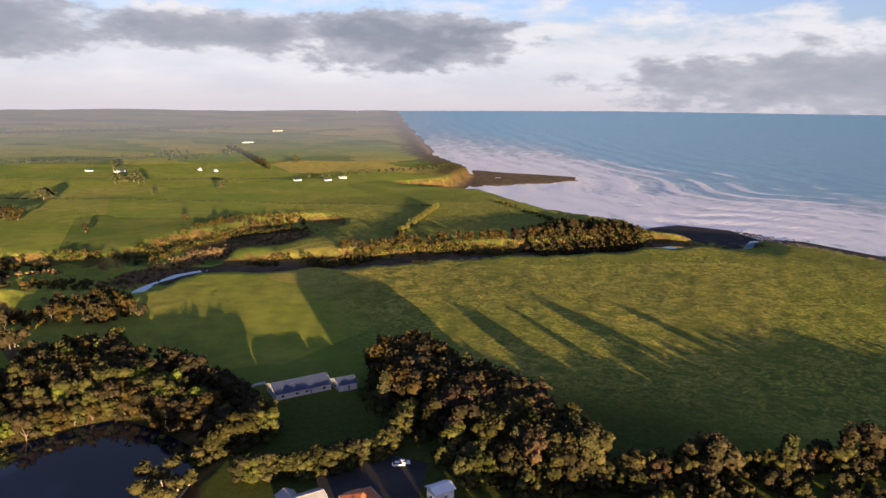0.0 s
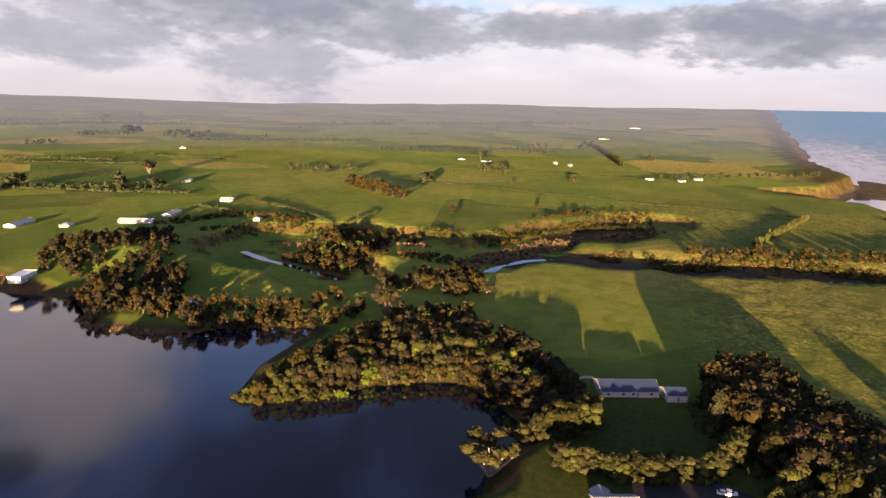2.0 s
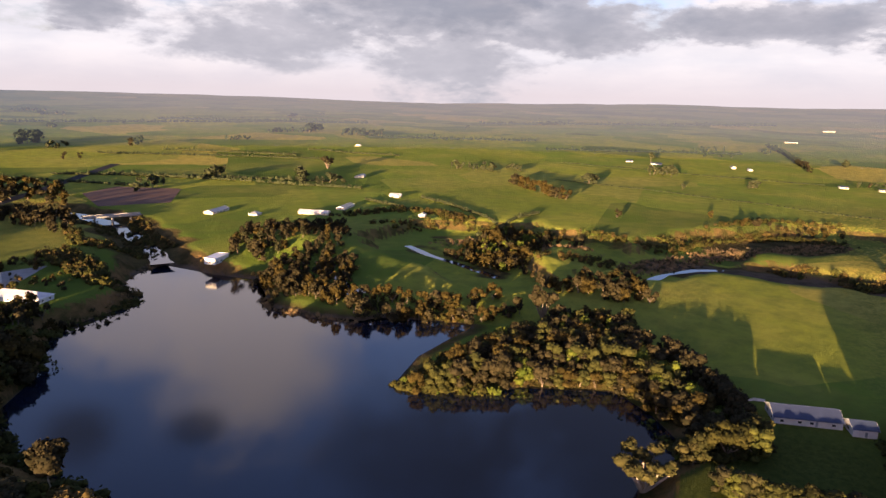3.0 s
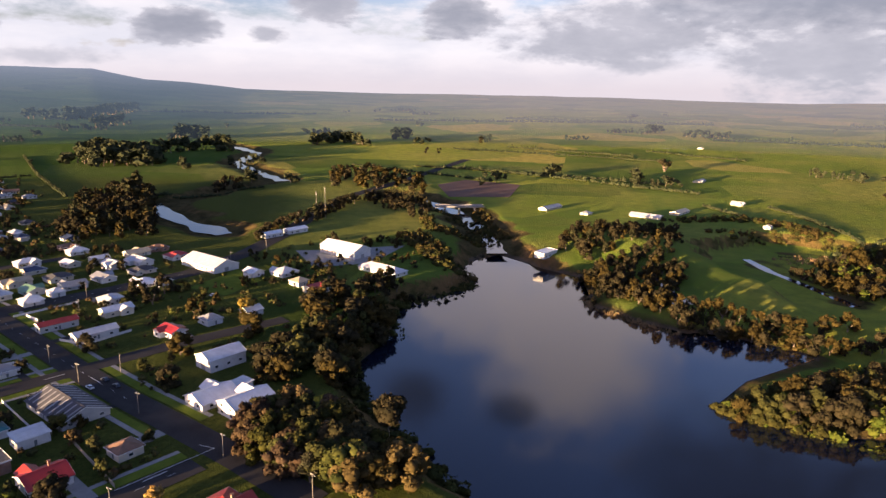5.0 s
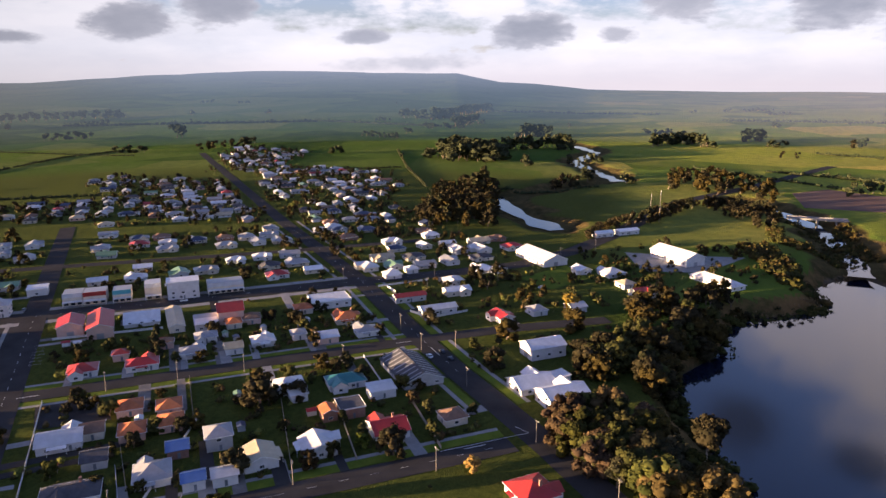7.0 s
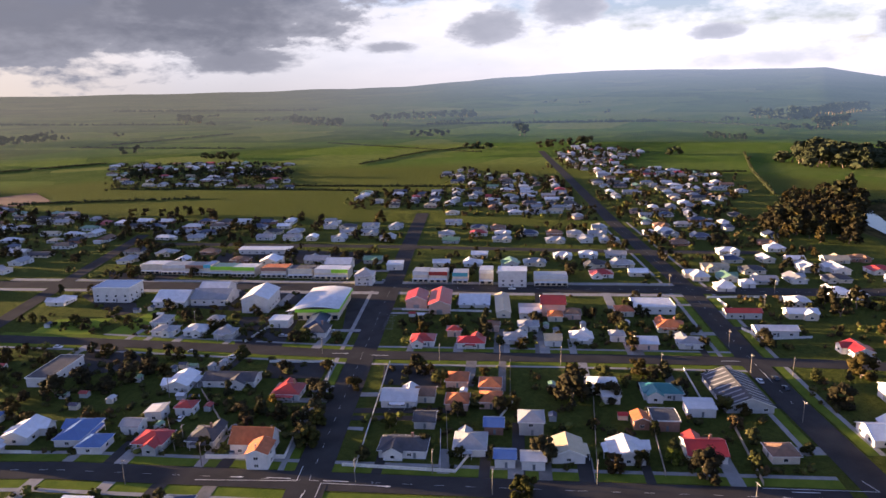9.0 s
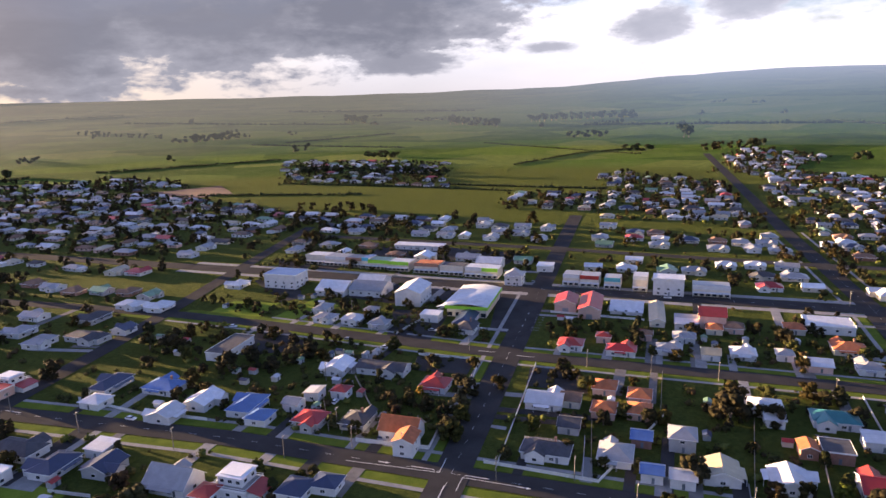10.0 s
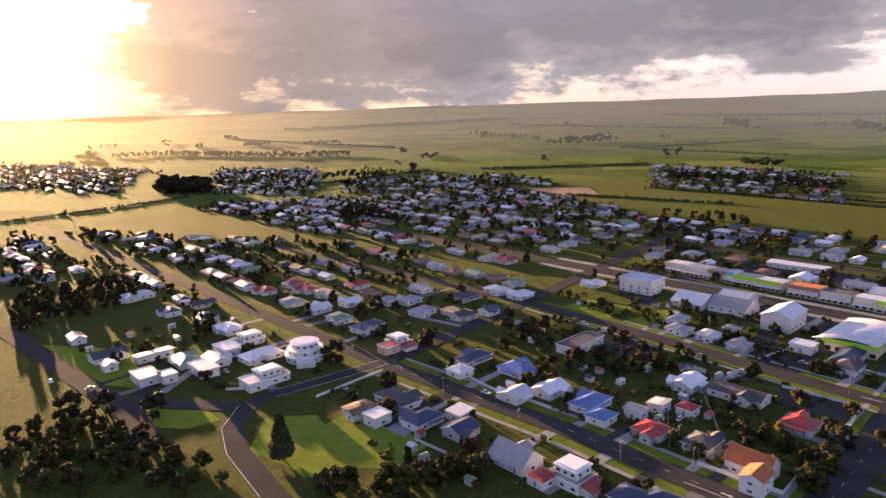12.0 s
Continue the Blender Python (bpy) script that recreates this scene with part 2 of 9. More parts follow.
# open lots and park: sunlight painted in as a lighter, yellower green
PARK = surface("sun_painted_park_grass", (0.110, 0.165, 0.020), (0.200, 0.250, 0.036), 0.15, 1.0, bump=1.0, fine=9, spec=0.02)
SHINGLE = surface("dark_wet_shingle", (0.022, 0.020, 0.019), (0.060, 0.052, 0.046), 0.06, 0.95, bump=0.8, fine=18, spec=0.06)
# lighter than the lawns: low sun on the verges put into the colour
VERGE = surface("mown_sun_tinted_grass", (0.070, 0.108, 0.016), (0.145, 0.178, 0.028), 0.15, 1.0, bump=1.0, fine=9, spec=0.02)
GLASS = glass()


def painted_haze(n, b, tone):
    """The air between the eye and the far plain, painted into the material: it dims the base colour and adds emission
    for scattered light, golden towards the sun and blue under the mountain.
    """
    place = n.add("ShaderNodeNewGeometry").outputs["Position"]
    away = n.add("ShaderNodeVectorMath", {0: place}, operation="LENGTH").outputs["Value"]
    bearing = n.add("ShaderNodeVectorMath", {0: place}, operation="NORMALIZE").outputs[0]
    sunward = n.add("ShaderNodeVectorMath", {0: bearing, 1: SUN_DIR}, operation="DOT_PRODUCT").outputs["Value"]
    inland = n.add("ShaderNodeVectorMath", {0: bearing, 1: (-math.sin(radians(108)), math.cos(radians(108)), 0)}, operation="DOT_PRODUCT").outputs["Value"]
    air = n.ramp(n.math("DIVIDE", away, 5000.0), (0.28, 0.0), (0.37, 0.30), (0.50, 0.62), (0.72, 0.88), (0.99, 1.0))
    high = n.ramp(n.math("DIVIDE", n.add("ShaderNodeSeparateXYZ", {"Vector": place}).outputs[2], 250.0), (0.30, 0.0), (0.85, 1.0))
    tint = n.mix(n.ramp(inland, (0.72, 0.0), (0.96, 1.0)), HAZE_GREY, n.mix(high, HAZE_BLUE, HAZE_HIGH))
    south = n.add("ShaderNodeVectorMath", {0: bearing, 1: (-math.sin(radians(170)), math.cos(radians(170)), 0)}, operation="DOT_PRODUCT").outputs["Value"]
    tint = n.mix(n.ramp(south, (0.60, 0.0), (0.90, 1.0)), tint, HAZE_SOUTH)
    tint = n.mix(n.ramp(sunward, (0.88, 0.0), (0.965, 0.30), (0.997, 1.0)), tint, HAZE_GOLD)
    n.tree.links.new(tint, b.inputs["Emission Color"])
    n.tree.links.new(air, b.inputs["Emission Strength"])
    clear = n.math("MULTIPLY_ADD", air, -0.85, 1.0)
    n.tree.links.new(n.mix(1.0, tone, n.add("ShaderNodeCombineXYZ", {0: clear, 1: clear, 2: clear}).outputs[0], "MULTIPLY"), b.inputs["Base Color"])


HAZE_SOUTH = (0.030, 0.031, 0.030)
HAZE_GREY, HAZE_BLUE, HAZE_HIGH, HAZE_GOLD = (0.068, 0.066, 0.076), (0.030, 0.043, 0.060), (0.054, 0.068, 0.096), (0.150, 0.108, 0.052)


def foliage(name, dark, light, haze=False):
    """Leaves: clumps differ in tone, and each tree a little from the next."""
    m, n, b = principled(name, 0.9, 0.0, 0.05)
    at = n.add("ShaderNodeTexCoord").outputs["Object"]
    island = n.add("ShaderNodeNewGeometry").outputs["Random Per Island"]
    rnd = n.add("ShaderNodeObjectInfo").outputs["Random"]
    fac = n.math("ADD", n.math("MULTIPLY", n.noise(at, 1.3, 4, 0.7), 0.62), n.math("MULTIPLY", island, 0.38))
    tone = n.mix(n.ramp(fac, (0.25, 0.0), (0.75, 1.0)), dark, light)
    hsv = n.add("ShaderNodeHueSaturation", {"Hue": n.math("MULTIPLY_ADD", rnd, 0.05, 0.472), "Saturation": n.math("MULTIPLY_ADD", rnd, 0.3, 0.8),
                                            "Value": n.math("MULTIPLY_ADD", n.math("FRACT", n.math("MULTIPLY", rnd, 5.7)), 0.7, 0.65), "Color": tone})
    n.tree.links.new(hsv.outputs[0], b.inputs["Base Color"])
    bp = n.add("ShaderNodeBump", {"Height": n.noise(at, 6.0, 3, 0.7), "Strength": 0.35, "Distance": 0.2})
    n.tree.links.new(bp.outputs[0], b.inputs["Normal"])
    # haze painted into the leaves, as dimmed colour plus emission
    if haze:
        painted_haze(n, b, hsv.outputs[0])
    return m


LEAVES = {
    "bush": foliage("coastal_bush_leaves", (0.016, 0.018, 0.006), (0.064, 0.056, 0.018)),
    "bright": foliage("fresh_green_leaves", (0.034, 0.052, 0.010), (0.120, 0.128, 0.026)),
    "pine": foliage("dark_pine_needles", (0.016, 0.021, 0.009), (0.060, 0.058, 0.024)),
    "rust": foliage("rusty_autumn_leaves", (0.030, 0.022, 0.009), (0.088, 0.060, 0.024)),
    # belt leaves: tone raised a little to stand in for distance haze
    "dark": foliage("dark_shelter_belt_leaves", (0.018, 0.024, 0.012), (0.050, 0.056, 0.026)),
    "yellow": foliage("golden_leaves", (0.16, 0.11, 0.015), (0.40, 0.27, 0.04)),
    "hedge": foliage("clipped_hedge_leaves", (0.020, 0.024, 0.008), (0.072, 0.070, 0.020)),
    "hazy": foliage("haze_tinted_belt_leaves", (0.012, 0.020, 0.014), (0.030, 0.042, 0.026), True),
}


def meadow(name="pasture_grass", haze=False):
    """Pasture: paddocks of differing green, tussocks and worn ground; scrub, sand and lawn by the cover attribute; clay on steep banks."""
    m, n, b = principled(name, 1.0, 0.0, 0.02)
    b.inputs["Sheen Weight"].default_value = 0.0 if haze else 0.05
    b.inputs["Sheen Roughness"].default_value = 0.45
    b.inputs["Sheen Tint"].default_value = (0.52, 0.60, 0.14, 1)
    at = n.add("ShaderNodeTexCoord").outputs["Object"]
    turned = n.scaled(at, (1, 1, 1), radians(31))
    cells = n.add("ShaderNodeTexVoronoi", {"Vector": n.scaled(turned, (1 / 280, 1 / 200, 0)), "Scale": 1.0, "Randomness": 0.85}, distance="MANHATTAN")
    pick = n.add("ShaderNodeSeparateColor", {"Color": cells.outputs["Color"]}).outputs[0]
    blot, mid = n.noise(at, 0.009, 4, 0.6), n.noise(at, 0.07, 4, 0.65)
    tuft = n.noise(n.scaled(at, (1, 1, 0.3)), 0.42, 4, 0.75, 0.6)
    field = n.ramp(pick, (0.0, (0.026, 0.052, 0.009)), (0.3, (0.045, 0.085, 0.012)), (0.55, (0.095, 0.125, 0.018)), (0.75, (0.050, 0.092, 0.014)), (1.0, (0.150, 0.145, 0.034)))
    field = n.mix(n.ramp(blot, (0.45, 0.0), (0.72, 0.5)), field, (0.135, 0.138, 0.034))
    field = n.mix(n.ramp(mid, (0.30, 0.6), (0.60, 0.0)), field, (0.034, 0.056, 0.012))
    cover = n.add("ShaderNodeSeparateColor", {"Color": n.add("ShaderNodeAttribute", attribute_name="cover").outputs["Color"]})
    rough_grass = cover.outputs[2]
    field = n.mix(n.math("MULTIPLY", rough_grass, n.ramp(tuft, (0.46, 0.0), (0.58, 0.85))), field, (0.165, 0.172, 0.036))
    field = n.mix(n.math("MULTIPLY", n.ramp(tuft, (0.30, 0.7), (0.46, 0.0)), 0.6), field, (0.040, 0.060, 0.014))
    clump = n.ramp(n.noise(at, 0.12, 5, 0.75, 1.2), (0.44, 0.0), (0.58, 1.0))
    field = n.mix(n.math("MULTIPLY", rough_grass, n.math("MULTIPLY", clump, 0.80)), field, (0.034, 0.056, 0.012))
    worn = n.ramp(n.noise(at, 0.022, 4, 0.6, 0.8), (0.52, 0.0), (0.62, 1.0))
    field = n.mix(n.math("MULTIPLY", rough_grass, n.math("MULTIPLY", worn, 0.68)), field, (0.050, 0.074, 0.014))
    lawn = n.add("ShaderNodeAttribute", attribute_name="cover").outputs["Alpha"]
    # coastal sunlight and inland cloud shade, both painted into the pasture's green
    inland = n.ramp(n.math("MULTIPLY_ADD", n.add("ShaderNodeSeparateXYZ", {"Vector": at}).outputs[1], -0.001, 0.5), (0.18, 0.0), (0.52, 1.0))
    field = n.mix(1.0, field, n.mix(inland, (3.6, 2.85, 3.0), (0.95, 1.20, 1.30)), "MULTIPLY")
    field = n.mix(lawn, field, n.mix(n.ramp(tuft, (0.35, 0.0), (0.65, 1.0)), n.mix(blot, (0.032, 0.048, 0.012), (0.072, 0.090, 0.021)), (0.098, 0.116, 0.025)))
    scrub = n.mix(n.ramp(mid, (0.35, 0.0), (0.65, 1.0)), (0.040, 0.032, 0.014), (0.130, 0.095, 0.040))
    sand = n.mix(n.ramp(mid, (0.35, 0.0), (0.65, 1.0)), (0.075, 0.055, 0.042), (0.170, 0.120, 0.085))
    edge = lambda s: n.ramp(n.math("ADD", s, n.math("MULTIPLY", n.math("SUBTRACT", mid, 0.5), 0.5)), (0.38, 0.0), (0.62, 1.0))
    tone = n.mix(edge(cover.outputs[0]), field, scrub)
    tone = n.mix(edge(cover.outputs[1]), tone, sand)
    slope = n.add("ShaderNodeSeparateXYZ", {"Vector": n.add("ShaderNodeNewGeometry").outputs["True Normal"]}).outputs[2]
    steep = n.ramp(n.math("ADD", slope, n.math("MULTIPLY", n.math("SUBTRACT", tuft, 0.5), 0.25)), (0.84, 1.0), (0.95, 0.0))
    clay = n.mix(n.ramp(mid, (0.4, 0.0), (0.6, 1.0)), (0.075, 0.056, 0.022), (0.240, 0.135, 0.060))
    tone = n.mix(n.math("MULTIPLY", steep, 0.85), tone, clay)
    n.tree.links.new(tone, b.inputs["Base Color"])
    blades = n.noise(at, 1.6, 3, 0.7)
    height = n.math("ADD", n.math("MULTIPLY", tuft, n.math("MULTIPLY_ADD", rough_grass, 0.7, 0.5)), n.math("MULTIPLY", blades, 0.55))
    bp = n.add("ShaderNodeBump", {"Height": height, "Strength": 1.0, "Distance": 2.6})
    n.tree.links.new(bp.outputs[0], b.inputs["Normal"])
    # far grass: haze goes into its colour and emission
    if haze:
        painted_haze(n, b, tone)
    return m


def still_water():
    m, n, b = principled("still_lake_water", 0.04, 0.0, 0.5)
    b.inputs["Base Color"].default_value = (0.004, 0.009, 0.020, 1)
    b.inputs["IOR"].default_value = 1.5
    at = n.add("ShaderNodeTexCoord").outputs["Object"]
    calm = n.ramp(n.noise(n.scaled(at, (0.012, 0.03, 1), 0.6), 1.0, 3, 0.6, 0.5), (0.4, 0.0), (0.65, 1.0))
    ripple = n.noise(n.scaled(at, (0.5, 1.1, 1), 0.6), 1.0, 4, 0.6)
    bp = n.add("ShaderNodeBump", {"Height": ripple, "Strength": n.math("MULTIPLY_ADD", calm, 0.06, 0.015), "Distance": 0.25})
    n.tree.links.new(bp.outputs[0], b.inputs["Normal"])
    return m


def open_sea():
    m, n, b = principled("open_sea_water", 0.28, 0.0, 0.5)
    at = n.add("ShaderNodeTexCoord").outputs["Object"]
    foam = n.add("ShaderNodeSeparateColor", {"Color": n.add("ShaderNodeAttribute", attribute_name="foam").outputs["Color"]}).outputs[0]
    streak = n.noise(n.scaled(at, (0.035, 0.006, 1), radians(-28)), 1.0, 6, 0.66, 0.25)
    froth = n.noise(at, 0.05, 5, 0.7)
    surf = n.ramp(n.math("ADD", n.math("MULTIPLY_ADD", streak, 0.55, n.math("MULTIPLY", foam, 0.75)), n.math("MULTIPLY", froth, 0.35)), (0.68, 0.0), (0.88, 1.0))
    deep = n.mix(n.ramp(streak, (0.4, 0.0), (0.6, 1.0)), (0.060, 0.190, 0.215), (0.100, 0.265, 0.285))
    tone = n.mix(n.math("MULTIPLY", surf, 0.9), deep, (0.74, 0.75, 0.77))
    n.tree.links.new(tone, b.inputs["Base Color"])
    n.tree.links.new(n.math("MULTIPLY_ADD", surf, 0.5, 0.28), b.inputs["Roughness"])
    bp = n.add("ShaderNodeBump", {"Height": n.math("ADD", streak, froth), "Strength": 0.8, "Distance": 2.5})
    n.tree.links.new(bp.outputs[0], b.inputs["Normal"])
    return m


MEADOW, LAKE, SEA, FAR = meadow(), still_water(), open_sea(), meadow("haze_tinted_pasture", True)

# ---- plan: shores, streets and woods, in units of the plan ----
def metres(v):
    """Numbers, points and lines of the plan, in metres."""
    return [metres(q) for q in v] if isinstance(v, list) else tuple(metres(q) for q in v) if isinstance(v, tuple) else v * PLAN


LAKE_SHORE = [(-358, 166), (-350, 148), (-330, 128), (-303, 127), (-284, 84), (-262, 74), (-244, 67), (-220, 47), (-189, 44), (-164, 52), (-141, 54), (-118, 66), (-92, 92), (-74, 122), (-64, 140), (-68, 152), (-66, 168), (-68, 178), (-84, 190), (-100, 197), (-114, 186), (-124, 177), (-132, 163), (-148, 149), (-158, 152), (-168, 172), (-172, 192), (-176, 212), (-192, 206), (-206, 196), (-212, 181), (-232, 172), (-254, 164), (-300, 186), (-322, 176)]
COAST_A = [(-261.8, 3680.7), (-76.6, 1993.5), (-18.4, 1354.9), (13.8, 1224.9)]
COAST_B = [(46.2, 1079), (10.6, 899.4), (-49.3, 842.6), (48.7, 786), (104.3, 639.6), (163.9, 582.9), (167.9, 531.1), (228, 536), (260.3, 547.8), (284.1, 531.3), (316.4, 477.7)]
REEF = [(49.8, 1168.9), (208.3, 1080.1), (196.3, 1016.2), (41.7, 930.1)]
RIVER_LOW = [(221.7, 511), (194, 494.3), (104, 462.5), (24.8, 442.3), (-29.7, 419.5), (-62.6, 402.2), (-104.9, 393.8)]
RIVER_LOOP = [(-113.4, 546.9), (-137.1, 472), (-164, 446.9), (-166.8, 380), (-178.6, 351.2), (-212.3, 369.3), (-247.5, 369.8), (-286.3, 370.8), (-308.6, 337.1), (-296.6, 303), (-251.9, 294.5), (-216, 285.5)]
RIVER_LINK = [(-104.9, 393.8), (-140, 386), (-166.8, 380)]
STREAM = [(-352, 162), (-390.7, 173.5), (-464.1, 187.3), (-526.8, 182.3), (-570, 165)]
RIVER_UP = [(-449.7, 15.3), (-501.4, -10.5), (-566.6, -31.1), (-606, 2.5), (-653.1, 34.2), (-694.2, 81.9), (-859.8, 46), (-986.4, 84.9), (-1100, 60)]
REACH_A = [(-307, 302.5), (-280.5, 294.2), (-251.3, 290.3), (-218.7, 284.1)]
REACH_B = [(-177.6, 440.6), (-177.1, 460.6), (-171.3, 480.4), (-161.6, 503.7), (-146.6, 520.8)]
REACH_C = [(-158.8, 341.4), (-158.5, 360.2), (-151.4, 382.1), (-133.2, 402.5), (-123.2, 417.2)]
SPUR = [(-227.4, 325.4), (-237.5, 362.0), (-215.1, 374.2), (-187.7, 354.0), (-163.4, 328.7), (-157.1, 297.3), (-176.0, 284.2), (-198.1, 296.7)]          # a low green terrace within the river loop
POOL = [(-292.7, 221.4), (-272, 213.9), (-252.8, 206.7), (-237.5, 200.8)]

# ---- land and water ----
def outline_distance(px, py, ring):
    """Metres to a closed outline, negative inside."""
    best, inside = np.full(px.shape, 1e9), np.zeros(px.shape, bool)
    for (ax, ay), (bx, by) in zip(ring, ring[1:] + ring[:1]):
        dx, dy = bx - ax, by - ay
        k = np.clip(((px - ax) * dx + (py - ay) * dy) / (dx * dx + dy * dy), 0, 1)
        best = np.minimum(best, np.hypot(px - ax - k * dx, py - ay - k * dy))
        if ay != by:
            inside ^= ((ay > py) != (by > py)) & (px < ax + (py - ay) * dx / dy)
    return np.where(inside, -best, best)


def line_distance(px, py, line):
    best = np.full(px.shape, 1e9)
    for (ax, ay), (bx, by) in zip(line, line[1:]):
        dx, dy = bx - ax, by - ay
        k = np.clip(((px - ax) * dx + (py - ay) * dy) / (dx * dx + dy * dy), 0, 1)
        best = np.minimum(best, np.hypot(px - ax - k * dx, py - ay - k * dy))
    return best


def smooth(v, a, b):
    k = np.clip((v - a) / (b - a), 0, 1)
    return k * k * (3 - 2 * k)


SEA_LEVEL, LAKE_LEVEL, NEAR_RISE, FAR_EDGE = -14.0, -6.0, 900.0, 3720.0
SEA_RING = COAST_A + COAST_B + [(420, 330), (520, 150), (900, -200), (4000, -1200), (5200, 0), (5000, 5200), (-400, 5200)]
RIM_AZ = (-60, -14, 4, 15, 30, 43, 60, 75, 86, 90, 93, 96.5, 99, 108, 114, 121, 128, 135, 150, 165, 180, 200, 240, 300)
RIM_EL = (0, 0, -0.25, -0.42, -0.55, -0.86, -0.62, -0.55, -0.38, 0.1, 0.25, 0.95, 0.9, 1.15, 1.1, 0.75, 0.3, 0.15, 0.1, 0.15, 0.1, 0.1, 0, 0)


def rise(px, py, drop=0.0):
    """The plain climbs slowly to the hills at its rim."""
    az = np.degrees(np.arctan2(-px, py))
    az = np.where(az < -60, az + 360, az)
    rim = 90 + FAR_EDGE * np.tan(np.radians(np.interp(az, RIM_AZ, RIM_EL)))
    return (rim + drop) * np.clip((np.hypot(px, py) - NEAR_RISE) / (FAR_EDGE - NEAR_RISE), 0, 1) ** 1.8


def waves2(px, py, scale, seed):
    """Smooth pseudo-random bumps, -1 to 1."""
    rng = np.random.RandomState(seed)
    total = np.zeros(px.shape)
    for _ in range(7):
        a, f, p = rng.uniform(0, 6.28), rng.uniform(0.6, 1.7) / scale, rng.uniform(0, 6.28)
        total += np.sin((px * np.cos(a) + py * np.sin(a)) * f * 6.28 + p)
    return total / 3.5


def land(px, py):
    """Height and cover (scrub, sand, rough grass) of the ground."""
    px, py = np.asarray(px, float), np.asarray(py, float)
    z = rise(px, py)
    field = smooth(py + 0.35 * px, 150, 260)          # the coastal paddocks roll a little, the town is flat
    z = z + field * (0.7 * waves2(px, py, 170, 3) + 0.16 * waves2(px, py, 21, 4) + 0.10 * waves2(px, py, 9, 14))
    z = z - 3.4 * (1 - smooth(np.hypot(px + 132, py - 205), 48, 78)) - 3.2 * (1 - smooth(line_distance(px, py, [(-290, 205), (-230, 190), (-195, 225)]), 22, 45))      # low ground by the lake
    sea = outline_distance(px, py, SEA_RING)
    lake = outline_distance(px, py, LAKE_SHORE)
    loop = line_distance(px, py, RIVER_LOOP)
    low = np.minimum(line_distance(px, py, RIVER_LOW), line_distance(px, py, RIVER_LINK))
    up = np.minimum(line_distance(px, py, RIVER_UP), line_distance(px, py, STREAM))
    wob = 5 * waves2(px, py, 40, 8)
    loop_cut, low_cut = 1 - smooth(loop - 10 + wob, 18, 31), 1 - smooth(low + wob, 13, 25)
    valley = np.maximum(loop_cut, low_cut)
    z = z - np.maximum(6.5 * loop_cut, 6.0 * low_cut)
    spur = 1 - smooth(outline_distance(px, py, SPUR), -5, 3)
    z = z + (np.maximum(z, -1.6) - z) * spur
    z = z - 9.0 * (1 - smooth(sea, 0, 110)) * smooth(px, 165, 215)          # the paddock falls to a low rocky shore
    z = z - 4.0 * (1 - smooth(up + wob * 0.5, 9, 24))
    z = z - (z - LAKE_LEVEL + 0.25 - rise(px, py)) * (1 - smooth(lake + wob * 0.3, 0, 10)) * (lake > -1)
    z = np.where(lake <= 0, LAKE_LEVEL - 0.2 + np.maximum(lake * 0.4, -3), z)
    cliff = 1 - smooth(sea + wob * 0.3, 2, 11)
    z = z - (z - SEA_LEVEL - 0.7 - rise(px, py, 14)) * cliff
    z = np.where(sea < 0, SEA_LEVEL + rise(px, py, 14) + np.maximum(sea * 0.06 + 0.5, -4), z)
    reef = outline_distance(px, py, REEF)
    z = np.where(reef < 6, np.maximum(z, SEA_LEVEL + rise(px, py, 14) + 0.9 + 0.5 * waves2(px, py, 30, 5) - 1.2 * smooth(reef, -6, 6)), z)
    z = z + 7 * np.exp(-(((px + 330) / 40) ** 2 + ((py - 235) / 26) ** 2))          # the pine knoll beyond the lake
    bowl = 1 - smooth(np.hypot((px + 140) / 45, (py - 490) / 75), 0.7, 1.15)
    reeds = (1 - smooth(loop + wob, 6, 13)) * (0.55 + 0.35 * waves2(px, py, 26, 31))
    scrub = np.maximum(np.maximum(np.maximum(bowl, reeds) * valley, low_cut * smooth(low, 6, 14)) * 0.95, (1 - smooth(up + wob, 16, 30)) * 0.8)
    scrub = scrub * (1 - spur)
    scrub = np.maximum(scrub, (1 - smooth(lake, 4, 14)) * 0.6)
    scrub = np.maximum(scrub, (1 - smooth(sea + 4 * wob, 25, 130)) * smooth(np.hypot(px, py), 800, 1000) * 0.62)          # rough brown growth on the far coast
    sand = np.maximum((1 - smooth(sea, -2, 12)), (1 - smooth(lake, 0, 2.0)) * 0.7)
    sand = np.maximum(sand, (1 - smooth(lake + wob * 0.4, 1.5, 6)) * 0.85 * (px < -175) * (py > 140))
    sand = np.maximum(sand, 1 - smooth(reef, 0, 8))
    sand = np.maximum(sand, (1 - smooth(low, 8, 18)) * 0.9)
    rough = smooth(py + 0.35 * px, 190, 240) * (1 - smooth(np.hypot(px, py), 600, 800)) * smooth(px + 0.35 * py, 40, 85)
    # near bank counts as lawn too: its shade painted in as darker green
    lawn = np.maximum(1 - smooth(py + 0.15 * px, -40, 10), (1 - smooth(np.hypot(px, py), 190, 235)) * (1 - smooth(px, 60, 120)))
    lawn = lawn * (1 - smooth(np.hypot(px + 180, py + 220), 520, 620))
    return z, scrub, sand, rough, lawn


GRID_X, GRID_Y, GRID_STEP = -900.0, -24.0, 2.5
gx, gy = np.meshgrid(np.arange(GRID_X, 340, GRID_STEP), np.arange(GRID_Y, 1200, GRID_STEP))
HEIGHTS = land(gx, gy)[0]


